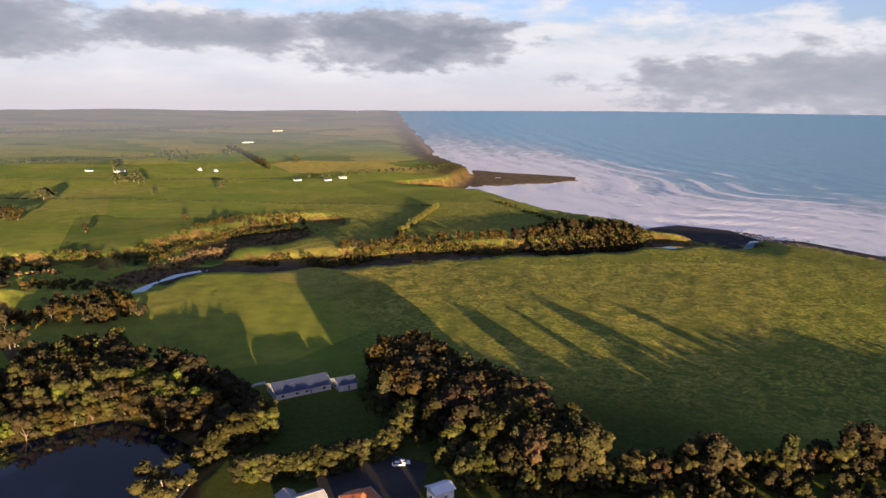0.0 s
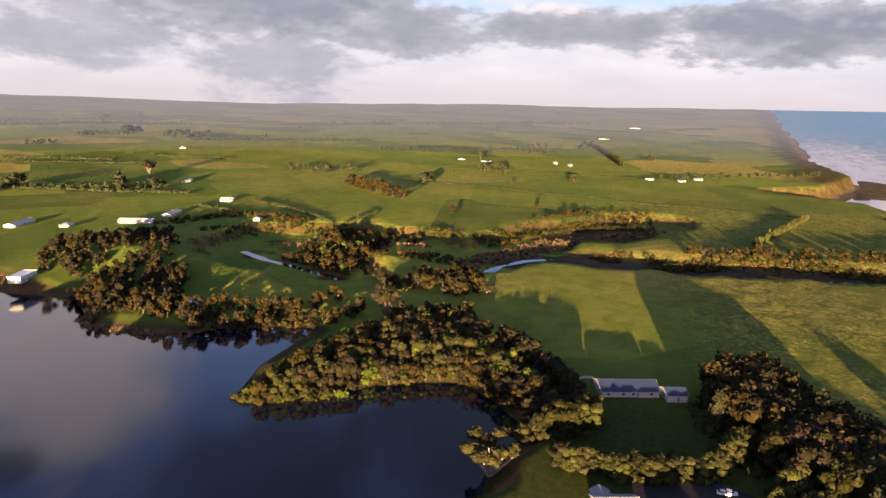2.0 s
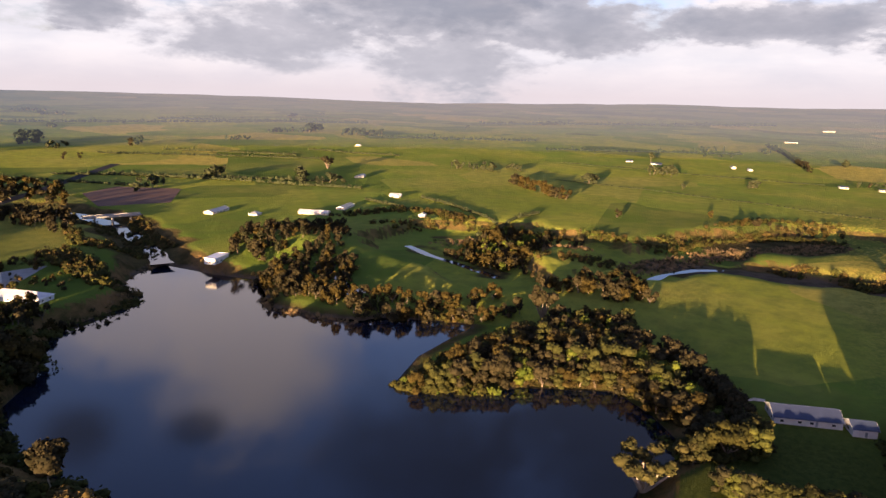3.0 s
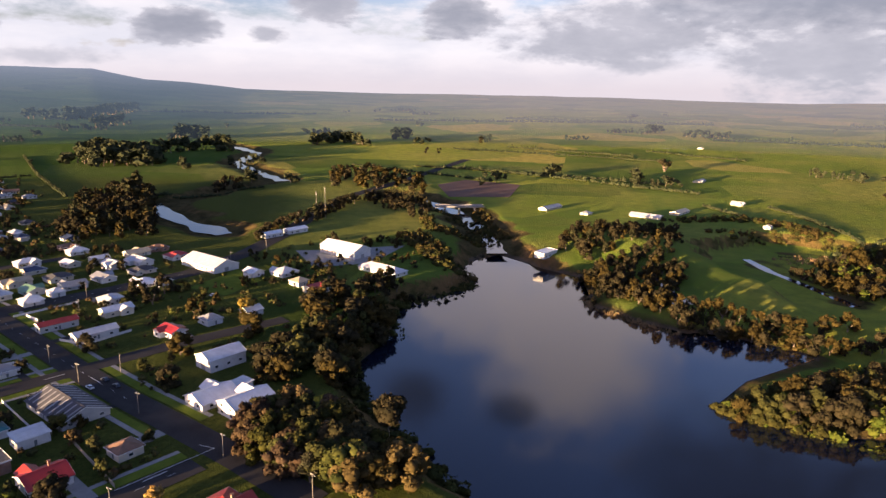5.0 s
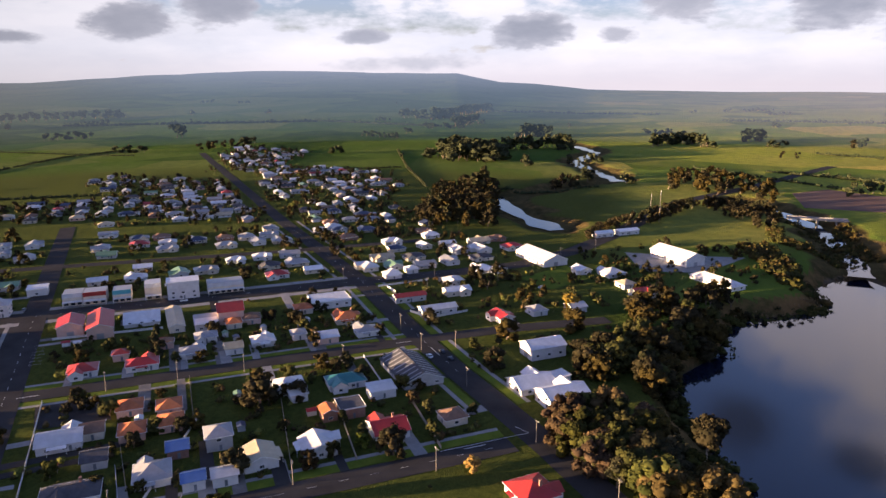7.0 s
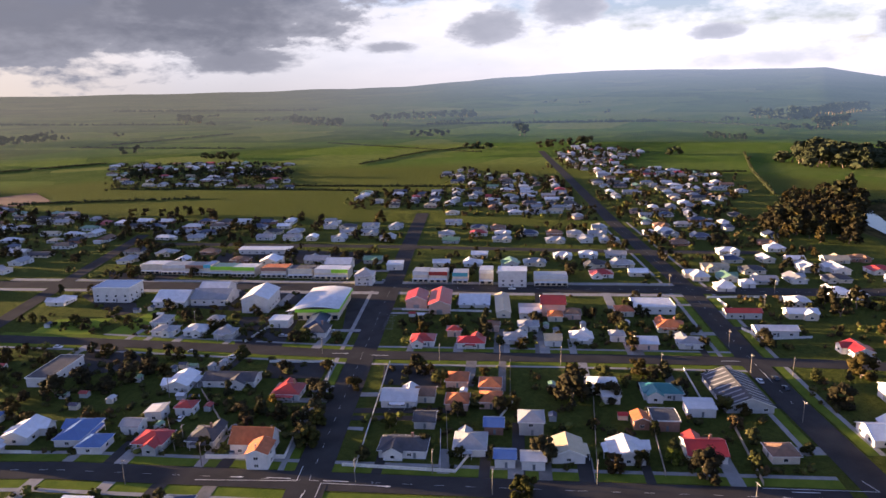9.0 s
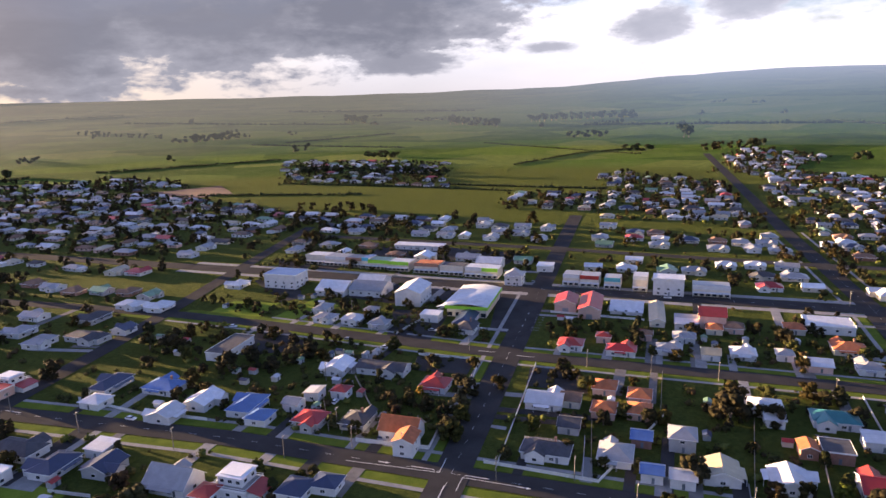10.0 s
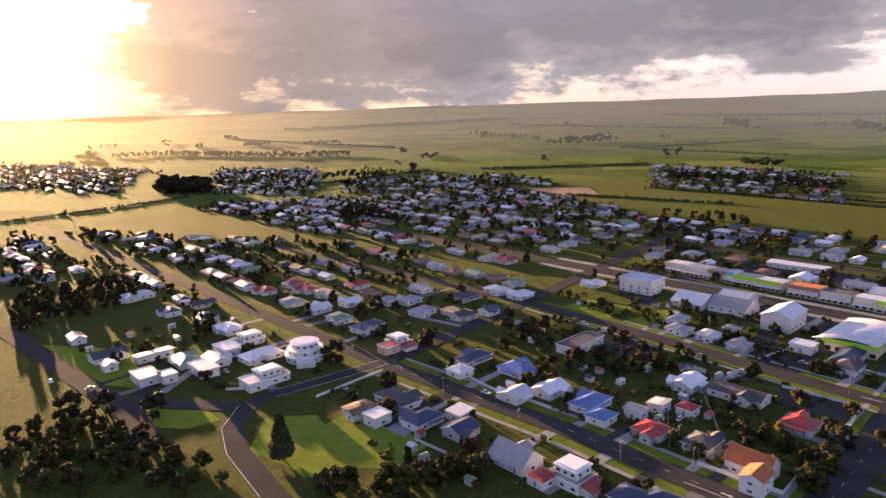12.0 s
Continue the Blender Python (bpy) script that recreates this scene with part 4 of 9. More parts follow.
def house_parts(root, kind, L, W, top, roof, wall, windows=True, wing=True, pitch=0.0):
    """Walls, roof, windows, door and chimney of a house whose ridge runs along x."""
    pitch = pitch or (0.42 if kind == "h" else 0.40)
    over = 0.5
    a, b = L / 2, W / 2
    eave = top - b * pitch if kind in "hg" else (top - 0.25 if kind == "f" else top - 0.6)
    eave = max(eave, 2.2)
    top = max(top, eave + 0.3)
    wm, rm = WALLS[wall], ROOFS[roof]
    if kind == "g":
        v = [(-a, -b, 0), (a, -b, 0), (a, b, 0), (-a, b, 0), (-a, -b, eave), (a, -b, eave), (a, b, eave), (-a, b, eave), (-a, 0, top - 0.1), (a, 0, top - 0.1)]
        f = [(0, 1, 5, 4), (2, 3, 7, 6), (1, 2, 6, 9, 5), (3, 0, 4, 8, 7), (4, 5, 9, 8), (6, 7, 8, 9), (3, 2, 1, 0)]
    elif kind == "m":
        v = [(-a, -b, 0), (a, -b, 0), (a, b, 0), (-a, b, 0), (-a, -b, eave), (a, -b, eave), (a, b, top - 0.1), (-a, b, top - 0.1)]
        f = [(0, 1, 5, 4), (2, 3, 7, 6), (1, 2, 6, 5), (3, 0, 4, 7), (4, 5, 6, 7), (3, 2, 1, 0)]
    else:
        v, f = box_data(-a, a, -b, b, 0, eave)
    part_mesh("wall", mesh_of("wall", v, f, wm), root)
    ea, eb = a + over, b + over
    drop = over * (top - eave) / b
    if kind == "g":
        ze = eave - drop
        v, f = joined(slab([(-ea, -eb, ze), (ea, -eb, ze), (ea, 0, top), (-ea, 0, top)], 0.14), slab([(ea, eb, ze), (-ea, eb, ze), (-ea, 0, top), (ea, 0, top)], 0.14))
        part_mesh("roof", mesh_of("roof", v, f, rm), root)
        part_mesh("ridge_cap", mesh_of("ridge_cap", *slab([(-ea, -0.25, top - 0.03), (ea, -0.25, top - 0.03), (ea, 0, top + 0.06), (-ea, 0, top + 0.06)], 0.1), rm), root)
        for s in (-1, 1):
            board = joined(slab([(s * (ea + 0.03), -eb, ze + 0.02), (s * (ea + 0.06), -eb, ze + 0.02), (s * (ea + 0.06), 0, top + 0.02), (s * (ea + 0.03), 0, top + 0.02)], 0.28),
                           slab([(s * (ea + 0.03), eb, ze + 0.02), (s * (ea + 0.06), eb, ze + 0.02), (s * (ea + 0.06), 0, top + 0.02), (s * (ea + 0.03), 0, top + 0.02)], 0.28))
            part_mesh("bargeboard", mesh_of("bargeboard", *board, TRIM), root)
    elif kind == "h":
        ze, rl = eave - drop, max(ea - eb, 0.15)
        P = [(-ea, -eb, ze), (ea, -eb, ze), (ea, eb, ze), (-ea, eb, ze)]
        r0, r1 = (-rl, 0, top), (rl, 0, top)
        v = P + [r0, r1] + [(x, y, z - 0.16) for x, y, z in P]
        f = [(0, 1, 5, 4), (2, 3, 4, 5), (1, 2, 5), (3, 0, 4), (0, 6, 7, 1), (1, 7, 8, 2), (2, 8, 9, 3), (3, 9, 6, 0), (9, 8, 7, 6)]
        part_mesh("roof", mesh_of("roof", v, f, rm), root)
        part_mesh("ridge_cap", mesh_of("ridge_cap", *box_data(-rl, rl, -0.16, 0.16, top - 0.1, top + 0.05), rm), root)
        part_mesh("gutter", mesh_of("gutter", *ring_data(ea + 0.1, eb + 0.1, 0.1, ze - 0.18, ze - 0.03), TRIM), root)
    elif kind == "f":
        part_mesh("roof", mesh_of("roof", *box_data(-a - 0.25, a + 0.25, -b - 0.25, b + 0.25, eave, top - 0.05), rm), root)
        rim = ring_data(a + 0.33, b + 0.33, 0.08, eave - 0.1, top + 0.1)
        part_mesh("parapet", mesh_of("parapet", *rim, TRIM), root)
    else:
        part_mesh("roof", mesh_of("roof", *slab([(-ea, -eb, eave - 0.15), (ea, -eb, eave - 0.15), (ea, eb, top), (-ea, eb, top)], 0.14), rm), root)
    if kind in "hg" and L > 9.5 and W > 8.5 and L < 26 and windows and wing:
        add_wing(root, a, b, eave, top, rm, wm)
    if not windows:
        return
    x0, y0, _ = root.matrix_basis.translation
    single = math.hypot(x0 + 200, y0 + 160) > 133          # away from the nearest blocks a window is one mesh
    rng = house_rng
    floors = 2 if eave > 4.6 else 1
    for fl in range(floors):
        z = 0.9 + 2.6 * fl
        for side, half, length in ((0, b, L), (1, b, L), (2, a, W), (3, a, W)):
            n = max(1, int(length / 5.4))
            for k in range(n):
                along_x = (k + 0.5) / n * length - length / 2 + rng.uniform(-0.25, 0.25)
                turn = (180, 0, -90, 90)[side]
                place = ((along_x, -half, 0), (along_x, half, 0), (half, along_x, 0), (-half, along_x, 0))[side]
                if fl == 0 and k == n // 2 and side == 0:
                    part_mesh("door", DOOR_LEAF, root, at=pose(place[0] + 0.2, place[1], 0.25, 0, 0, turn))
                    if n == 1:
                        continue
                    place = (place[0] - 1.6, place[1], 0)
                    if abs(place[0]) > length / 2 - 1:
                        continue
                w = part_mesh("window", WINDOW_WHOLE if single else WINDOW_FRAME, root, at=pose(place[0], place[1], z, 0, 0, turn))
                if not single:
                    part_mesh("pane", WINDOW_PANE, w)


ROLLER = mesh_of("roller_door", [(x, 0.04 + 0.04 * (k % 2), k * 0.2) for k in range(15) for x in (-1.6, 1.6)], [(2 * k, 2 * k + 2, 2 * k + 3, 2 * k + 1) for k in range(14)], ROOFS["grey"])


def hall_front(root, L, W, top):
    """Sheds and halls: roller doors and a few high windows."""
    for s, turn in ((1, -90), (-1, 90)):
        part_mesh("roller_door", ROLLER, root, at=pose(s * L / 2, 0, 0.05, 0, 0, turn))
    for k in range(max(2, int(L / 5))):
        p = (k + 0.5) / max(2, int(L / 5)) * L - L / 2
        for s, turn in ((-1, 180), (1, 0)):
            part_mesh("window", WINDOW_WHOLE, root, at=pose(p, s * W / 2, 1.6, 0, 0, turn))


def house(kind, x, y, turn, L, W, top, roof, wall, extra=0):
    x, y, L, W, top = metres((x, y, L, W, top))
    m = pose(x, y, ground(x, y) - 0.05, 0, 0, turn)
    word = "house" if L < 25 else "building"
    wall_word = WALL_WORD[wall]
    root = thing("house" if word == "house" else "town_building", m, f"{wall_word} walled {word} under a {SHAPE_WORD[kind]} {ROOF_WORD[roof]} roof", "house" if word == "house" else "building", "houses of the town")
    house_parts(root, kind, L, W, top, roof, wall, windows=extra != 3, wing=extra != 2, pitch=0.82 if extra == 4 else 0.0)
    if extra == 3:
        hall_front(root, L, W, top)
    footprints.append((x / PLAN, y / PLAN, max(L, W) / 2 / PLAN + 1.0))
    if extra == 1 and kind in "hg":
        part_mesh("chimney", CHIMNEY, root, "brick chimney", pose(L * 0.18, W * 0.12, top))
    return root


# ---- trees ----
def blob(rng, c, r, verts, faces, ico):
    base, tri = ico
    k = len(verts)
    sx, sy, sz = r * rng.uniform(0.85, 1.2), r * rng.uniform(0.85, 1.2), r * rng.uniform(0.65, 0.95)
    for p in base:
        j = 1 + rng.uniform(-0.16, 0.16)
        verts.append((c[0] + p[0] * sx * j, c[1] + p[1] * sy * j, c[2] + p[2] * sz * j))
    faces += [(a + k, b + k, d + k) for a, b, d in tri]


def ico_data(level):
    bm = bmesh.new()
    bmesh.ops.create_icosphere(bm, subdivisions=level, radius=1)
    bm.verts.index_update()
    data = [tuple(v.co) for v in bm.verts], [tuple(v.index for v in f.verts) for f in bm.faces]
    bm.free()
    return data


ICO1, ICO2 = ico_data(1), ico_data(2)


def leaf_cards(rng, verts, faces, count, size, centre_fn):
    """Sprays of leaves that overlap on the clumps like shingles, a little lifted."""
    for _ in range(count):
        c, r = centre_fn()
        d = Vector((rng.gauss(0, 1), rng.gauss(0, 1), rng.gauss(0.35, 1))).normalized()
        p = Vector(c) + d * r * rng.uniform(0.86, 1.14)
        side = d.orthogonal().normalized()
        side.rotate(Matrix.Rotation(rng.uniform(0, 6.28), 3, d))
        tip = (d.cross(side) + d * rng.uniform(0.1, 0.8)).normalized()
        s = size * rng.uniform(0.6, 1.4)
        k = len(verts)
        verts += [tuple(p - side * s * 0.5), tuple(p + side * s * 0.5), tuple(p + side * s * 0.25 + tip * s), tuple(p - side * s * 0.3 + tip * s * 0.8)]
        faces.append((k, k + 1, k + 2, k + 3))


def limb(rng, verts, faces, p0, p1, r0, r1, sides=6):
    a = (Vector(p1) - Vector(p0)).normalized()
    s = a.orthogonal().normalized()
    o = a.cross(s)
    k = len(verts)
    for p, r in ((p0, r0), (p1, r1)):
        for i in range(sides):
            q = Vector(p) + (s * math.cos(6.283 * i / sides) + o * math.sin(6.283 * i / sides)) * r
            verts.append(tuple(q))
    for i in range(sides):
        j = (i + 1) % sides
        faces.append((k + i, k + j, k + sides + j, k + sides + i))


def tree_meshes(kind, seed, detail=1.0):
    """Trunk and crown of a tree one metre high... scaled up where it stands."""
    rng = random.Random(seed)
    tv, tf, cv, cf = [], [], [], []
    blobs = []
    if kind in ("bush", "bright", "rust", "yellow", "hedge", "copse"):
        fork = 0.14
        limb(rng, tv, tf, (0, 0, -0.03), (0.01, 0, fork), 0.035, 0.026)
        for i in range(int(30 * detail)):
            a, q = rng.uniform(0, 6.283), math.sqrt(rng.uniform(0, 1))
            z = rng.uniform(0.12, 0.86)
            spread = 0.42 * math.sqrt(max(0.25, 1 - ((z - 0.38) / 0.55) ** 2))
            c = (q * spread * math.cos(a), q * spread * math.sin(a), z)
            blobs.append((c, rng.uniform(0.085, 0.15)))
            if i % 5 == 0:
                limb(rng, tv, tf, (0.01, 0, fork - 0.02), c, 0.018, 0.006, 4)
    elif kind == "gum":
        limb(rng, tv, tf, (0, 0, -0.03), (0.02, 0.01, 0.45), 0.024, 0.017)
        for i in range(int(24 * detail)):
            a, q = rng.uniform(0, 6.283), rng.uniform(0.2, 1)
            z = rng.uniform(0.58, 0.93)
            c = (q * 0.24 * math.cos(a), q * 0.24 * math.sin(a), z)
            blobs.append((c, rng.uniform(0.08, 0.14)))
            if i % 2 == 0:
                limb(rng, tv, tf, (0.02, 0.01, rng.uniform(0.36, 0.45)), c, 0.012, 0.004, 4)
    elif kind in ("pine", "belt"):
        limb(rng, tv, tf, (0, 0, -0.03), (0.0, 0.0, 0.9), 0.03, 0.008)
        for i in range(int(20 * detail)):
            z = rng.uniform(0.22, 0.92)
            a, q = rng.uniform(0, 6.283), rng.uniform(0.3, 1)
            s = 0.30 * (1.02 - z) ** 0.6
            blobs.append(((q * s * math.cos(a), q * s * math.sin(a), z), 0.06 + 0.10 * (1 - z)))
    elif kind == "norfolk":
        limb(rng, tv, tf, (0, 0, -0.03), (0, 0, 0.97), 0.02, 0.004)
        for tier in range(9):
            z = 0.14 + tier * 0.095
            s = 0.24 * (1.05 - z)
            for i in range(7):
                a = 6.283 * i / 7 + tier
                blobs.append(((s * 0.75 * math.cos(a), s * 0.75 * math.sin(a), z), s * 0.36 + 0.008))
    elif kind == "flat":
        for i in range(9):
            a, q = 6.283 * i / 9 + rng.uniform(-0.3, 0.3), rng.uniform(0.25, 0.55)
            c = (q * math.cos(a), q * math.sin(a), rng.uniform(0.55, 0.85))
            limb(rng, tv, tf, (0.04 * math.cos(a), 0.04 * math.sin(a), 0.0), c, 0.045, 0.012, 5)
            for _ in range(3):
                blobs.append(((c[0] + rng.uniform(-0.12, 0.12), c[1] + rng.uniform(-0.12, 0.12), c[2] + rng.uniform(-0.02, 0.14)), rng.uniform(0.08, 0.14)))
        limb(rng, tv, tf, (0, 0, -0.05), (0, 0, 0.2), 0.07, 0.05)
    if detail < 1:
        blobs = [(c, r * 1.45) for c, r in blobs]
    for c, r in blobs:
        blob(rng, c, r, cv, cf, ICO2 if detail == 1 else ICO1)
    leaf_cards(rng, cv, cf, int((1500 if detail == 1 else 800) * detail), 0.05 / detail ** 0.6, lambda: rng.choice(blobs))
    return tv, tf, cv, cf


TREE_WORD = {"bush": "dense dark green coastal tree with a lumpy crown", "bright": "rounded fresh green tree with a thick crown", "rust": "rust-brown tree with a lumpy sunlit crown", "yellow": "golden-leaved garden tree on a lawn",
             "hedge": "dark green tree of a thick shelter hedge", "gum": "tall slender tree with a leafy open crown", "pine": "dark conical pine with ragged branches", "norfolk": "tall pine with even tiers of branches", "copse": "dark round tree of a paddock copse", "belt": "dark conical tree of a shelter belt", "flat": "spreading wind-shaped tree with bare leaning limbs"}
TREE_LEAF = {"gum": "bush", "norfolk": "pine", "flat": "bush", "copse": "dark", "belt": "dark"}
tree_stock, far_trees = {}, {}
DETAIL = (1.0, 0.5, 0.26, 0.13)
SINGLE_TREES = 250.0          # beyond this distance from the lake's near bank, woods are joined


def tree(kind, x, y, height, turn=None, spread=1.0, variant=0, sink=0.0):
    x, y, height = metres((x, y, height))
    far = math.hypot(x, y)
    away = (far > SINGLE_TREES) + (far > 350) + (far > 640)          # 0: a thing of its own, else joined woods
    spread *= 1.3 if kind == "copse" else 1.0
    key = (kind, variant, away)
    if key not in tree_stock:
        tv, tf, cv, cf = tree_meshes(kind, 100 + variant * 7 + len(kind), DETAIL[away])
        tree_stock[key] = (tv, tf, cv, cf) if away else (mesh_of("trunk", tv, tf, BARE if kind in ("gum", "flat") else BARK), mesh_of("crown", cv, cf, LEAVES[TREE_LEAF.get(kind, kind)], True))
    m = pose(x, y, ground(x, y) - sink, 0, 0, (x * 37 + y * 91) % 360 if turn is None else turn) @ Matrix.Diagonal((height * spread, height * spread, height, 1))
    if away:
        tv, tf, cv, cf = tree_stock[key]
        M = np.array(m)
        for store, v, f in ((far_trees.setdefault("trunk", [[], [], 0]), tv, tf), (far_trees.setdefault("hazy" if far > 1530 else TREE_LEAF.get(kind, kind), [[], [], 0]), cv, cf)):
            base = store[2]
            store[2] += len(v)
            store[0].append(np.array(v) @ M[:3, :3].T + M[:3, 3])
            store[1] += [tuple(i + base for i in q) for q in f]
        return None
    trunk, crown = tree_stock[key]
    root = thing("tree", m, TREE_WORD[kind], "tree", "trees")
    part_mesh("trunk", trunk, root)
    part_mesh("crown", crown, root)
    return root


def plant_far_trees():
    """All the woods that are too far off to pick trees out of."""
    words = {"hazy": "dark shelter belts far off in the haze", "trunk": "bare trunks of the distant shelter belts", "dark": "distant dark shelter belts and copses", "bush": "distant dark green bush and shelter belts", "rust": "distant rust-brown scrub and trees", "pine": "distant dark pine shelter belts",
             "bright": "distant fresh green trees", "yellow": "distant golden trees", "hedge": "distant hedgerows of dark green"}
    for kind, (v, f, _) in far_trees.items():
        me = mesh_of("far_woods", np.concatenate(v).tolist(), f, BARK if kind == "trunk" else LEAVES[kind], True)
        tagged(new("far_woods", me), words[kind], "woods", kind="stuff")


def inside(px, py, ring):
    return float(outline_distance(np.array([px]), np.array([py]), ring)[0]) < 0


def wood(ring, gap, kinds, h0, h1, seed, spread=(0.9, 1.25)):
    """Trees set about a gap apart inside an outline."""
    rng = random.Random(seed)
    xs, ys = [p[0] for p in ring], [p[1] for p in ring]
    gx = min(xs)
    row = 0
    while gx <= max(xs):
        gy = min(ys) + (row % 2) * gap / 2
        while gy <= max(ys):
            qx, qy = gx + rng.uniform(-0.35, 0.35) * gap, gy + rng.uniform(-0.35, 0.35) * gap
            if inside(qx, qy, ring) and not inside(qx, qy, LAKE_SHORE):
                tree(rng.choice(kinds), qx, qy, rng.uniform(h0, h1), None, rng.uniform(*spread), rng.randrange(3))
            gy += gap
        gx += gap * 0.87
        row += 1


def row_of_trees(line, gap, kinds, h0, h1, seed, spread=(0.9, 1.25)):
    rng = random.Random(seed)
    for (ax, ay), (bx, by) in zip(line, line[1:]):
        n = max(1, int(math.hypot(bx - ax, by - ay) / gap))
        for k in range(n):
            f = (k + rng.uniform(0.2, 0.8)) / n
            tree(rng.choice(kinds), ax + (bx - ax) * f + rng.uniform(-1, 1), ay + (by - ay) * f + rng.uniform(-1, 1), rng.uniform(h0, h1), None, rng.uniform(*spread), rng.randrange(3))


# ---- further things ----
SEGMENTS = np.array([(*p, *q, w / 2) for line, w in metres(ROAD_LINES) for p, q in zip(line, line[1:])])


def near_road(x, y, extra):
    """Whether a place of the plan lies within so much of a street."""
    x, y, extra = metres((x, y, extra))
    ax, ay, bx, by, half = SEGMENTS.T
    dx, dy = bx - ax, by - ay
    k = np.clip(((x - ax) * dx + (y - ay) * dy) / (dx * dx + dy * dy), 0, 1)
    return bool((np.hypot(x - ax - k * dx, y - ay - k * dy) < half + extra).any())


joined_stuff = {}


def gather(store, material, v, f, m):
    """Adds a piece to a joined mesh, by material."""
    slot = joined_stuff.setdefault(store, {}).setdefault(material.name, [[], [], 0, material])
    M = np.array(m)
    slot[0].append(np.array(v, float) @ M[:3, :3].T + M[:3, 3])
    slot[1] += [tuple(i + slot[2] for i in q) for q in f]
    slot[2] += len(v)


def finish(store, label, category):
    """Makes ONE object of kind stuff out of all that was gathered."""
    me, verts, faces, mats = bpy.data.meshes.new(store), [], [], []
    base = 0
    for k, (v, f, n, material) in enumerate(joined_stuff.get(store, {}).values()):
        verts.append(np.concatenate(v))
        faces += [tuple(i + base for i in q) for q in f]
        mats += [k] * len(f)
        base += n
        me.materials.append(material)
    me.from_pydata(np.concatenate(verts).tolist(), [], faces)
    me.polygons.foreach_set("material_index", mats)
    me.update()
    return tagged(new(store, me), label, category, kind="stuff")


def far_house(x, y, turn, L, W, top, roof, wall, rng):
    x, y, L, W, top = metres((x, y, L, W, top))
    m = pose(x, y, ground(x, y) - 0.05, 0, 0, turn)
    a, b = L / 2, W / 2
    eave = top - b * 0.42
    gather("distant_houses", WALLS[wall], *box_data(-a, a, -b, b, 0, eave), m)
    ea, eb, ze = a + 0.5, b + 0.5, eave - 0.2
    rl = max(ea - eb, 0.2) if rng.random() < 0.65 else ea
    P = [(-ea, -eb, ze), (ea, -eb, ze), (ea, eb, ze), (-ea, eb, ze)]
    v = P + [(-rl, 0, top), (rl, 0, top)] + [(p, q, r - 0.16) for p, q, r in P]
    f = [(0, 1, 5, 4), (2, 3, 4, 5), (1, 2, 5), (3, 0, 4), (0, 6, 7, 1), (1, 7, 8, 2), (2, 8, 9, 3), (3, 9, 6, 0), (9, 8, 7, 6)]
    gather("distant_houses", ROOFS[roof], v, f, m)
    for s in (-1, 1):
        for k in range(int(L / 4)):
            p = (k + 0.5) / int(L / 4) * L - a
            gather("distant_houses", GLASS, *box_data(p - 0.7, p + 0.7, s * b - 0.04, s * b + 0.04, 0.9, 2.0), m)
        gather("distant_houses", GLASS, *box_data(s * a - 0.04, s * a + 0.04, -1.0, 0.8, 0.9, 2.0), m)
    if rng.random() < 0.4:      # a lean-to or garage beside it
        g = rng.uniform(2.4, 3)
        gather("distant_houses", WALLS[wall], *box_data(a, a + 4.5, -b, b * 0.3, 0, g - 0.2), m)
        gather("distant_houses", ROOFS[rng.choice(("light", "grey", "white"))], *box_data(a, a + 4.8, -b - 0.3, b * 0.35, g - 0.2, g), m)


def shrub(x, y, r, kind, rng, store="garden_shrubs"):
    v, f = [], []
    for _ in range(2):
        blob(rng, (rng.uniform(-0.5, 0.5), rng.uniform(-0.5, 0.5), rng.uniform(0.25, 0.75)), rng.uniform(0.55, 0.8), v, f, ICO1)
    leaf_cards(rng, v, f, 18, 0.4, lambda: ((0, 0, 0.5), 0.85))
    x, y, r = metres((x, y, r))
    gather(store, LEAVES[kind], v, f, pose(x, y, ground(x, y), 0, 0, 0) @ Matrix.Scale(r, 4))


stock = []
STOCK_KINDS = (("h", 9.5, 7, 3.6, "light", "white"), ("g", 10.5, 7, 3.6, "grey", "white"), ("h", 11, 7.5, 3.7, "grey", "cream"), ("g", 8.5, 6.2, 3.5, "white", "cream"), ("h", 10.5, 7.4, 3.7, "red", "white"),
               ("h", 10.5, 7.6, 3.7, "slate", "cream"), ("g", 12, 7, 3.6, "tan", "cream"), ("h", 9.5, 7, 3.6, "brown", "brick"), ("g", 9.5, 7, 3.6, "green", "grey"), ("h", 11, 7.4, 3.6, "dark", "cream"))


def stock_house(x, y, turn, rng):
    """One of ten common house shapes, copied to a section of its own."""
    x, y = metres((x, y))
    m = pose(x, y, ground(x, y) - 0.05, 0, 0, turn + 180 * rng.randrange(2))
    k = rng.choice((0, 0, 1, 1, 1, 2, 2, 2, 3, 4, 5, 5, 6, 7, 7, 8, 9, 9))
    while len(stock) <= k:
        stock.append(None)
    if stock[k] is None:
        kind, L, W, top, roof, wall = STOCK_KINDS[k]
        L, W, top = metres((L, W, top))
        stock[k] = thing("house", m, f"{WALL_WORD[wall]} walled house under a {SHAPE_WORD[kind]} {ROOF_WORD[roof]} roof", "house", "houses of the town")
        house_parts(stock[k], kind, L, W, top, roof, wall)
        return stock[k]
    return copy_thing(stock[k], m)


ROOF_MIX = ("light", "light", "light", "white", "grey", "grey", "grey", "grey", "grey", "slate", "slate", "dark", "green", "tan", "brown", "dark", "dark", "red")
WALL_MIX = ("white", "white", "white", "cream", "cream", "grey", "brick", "pink")


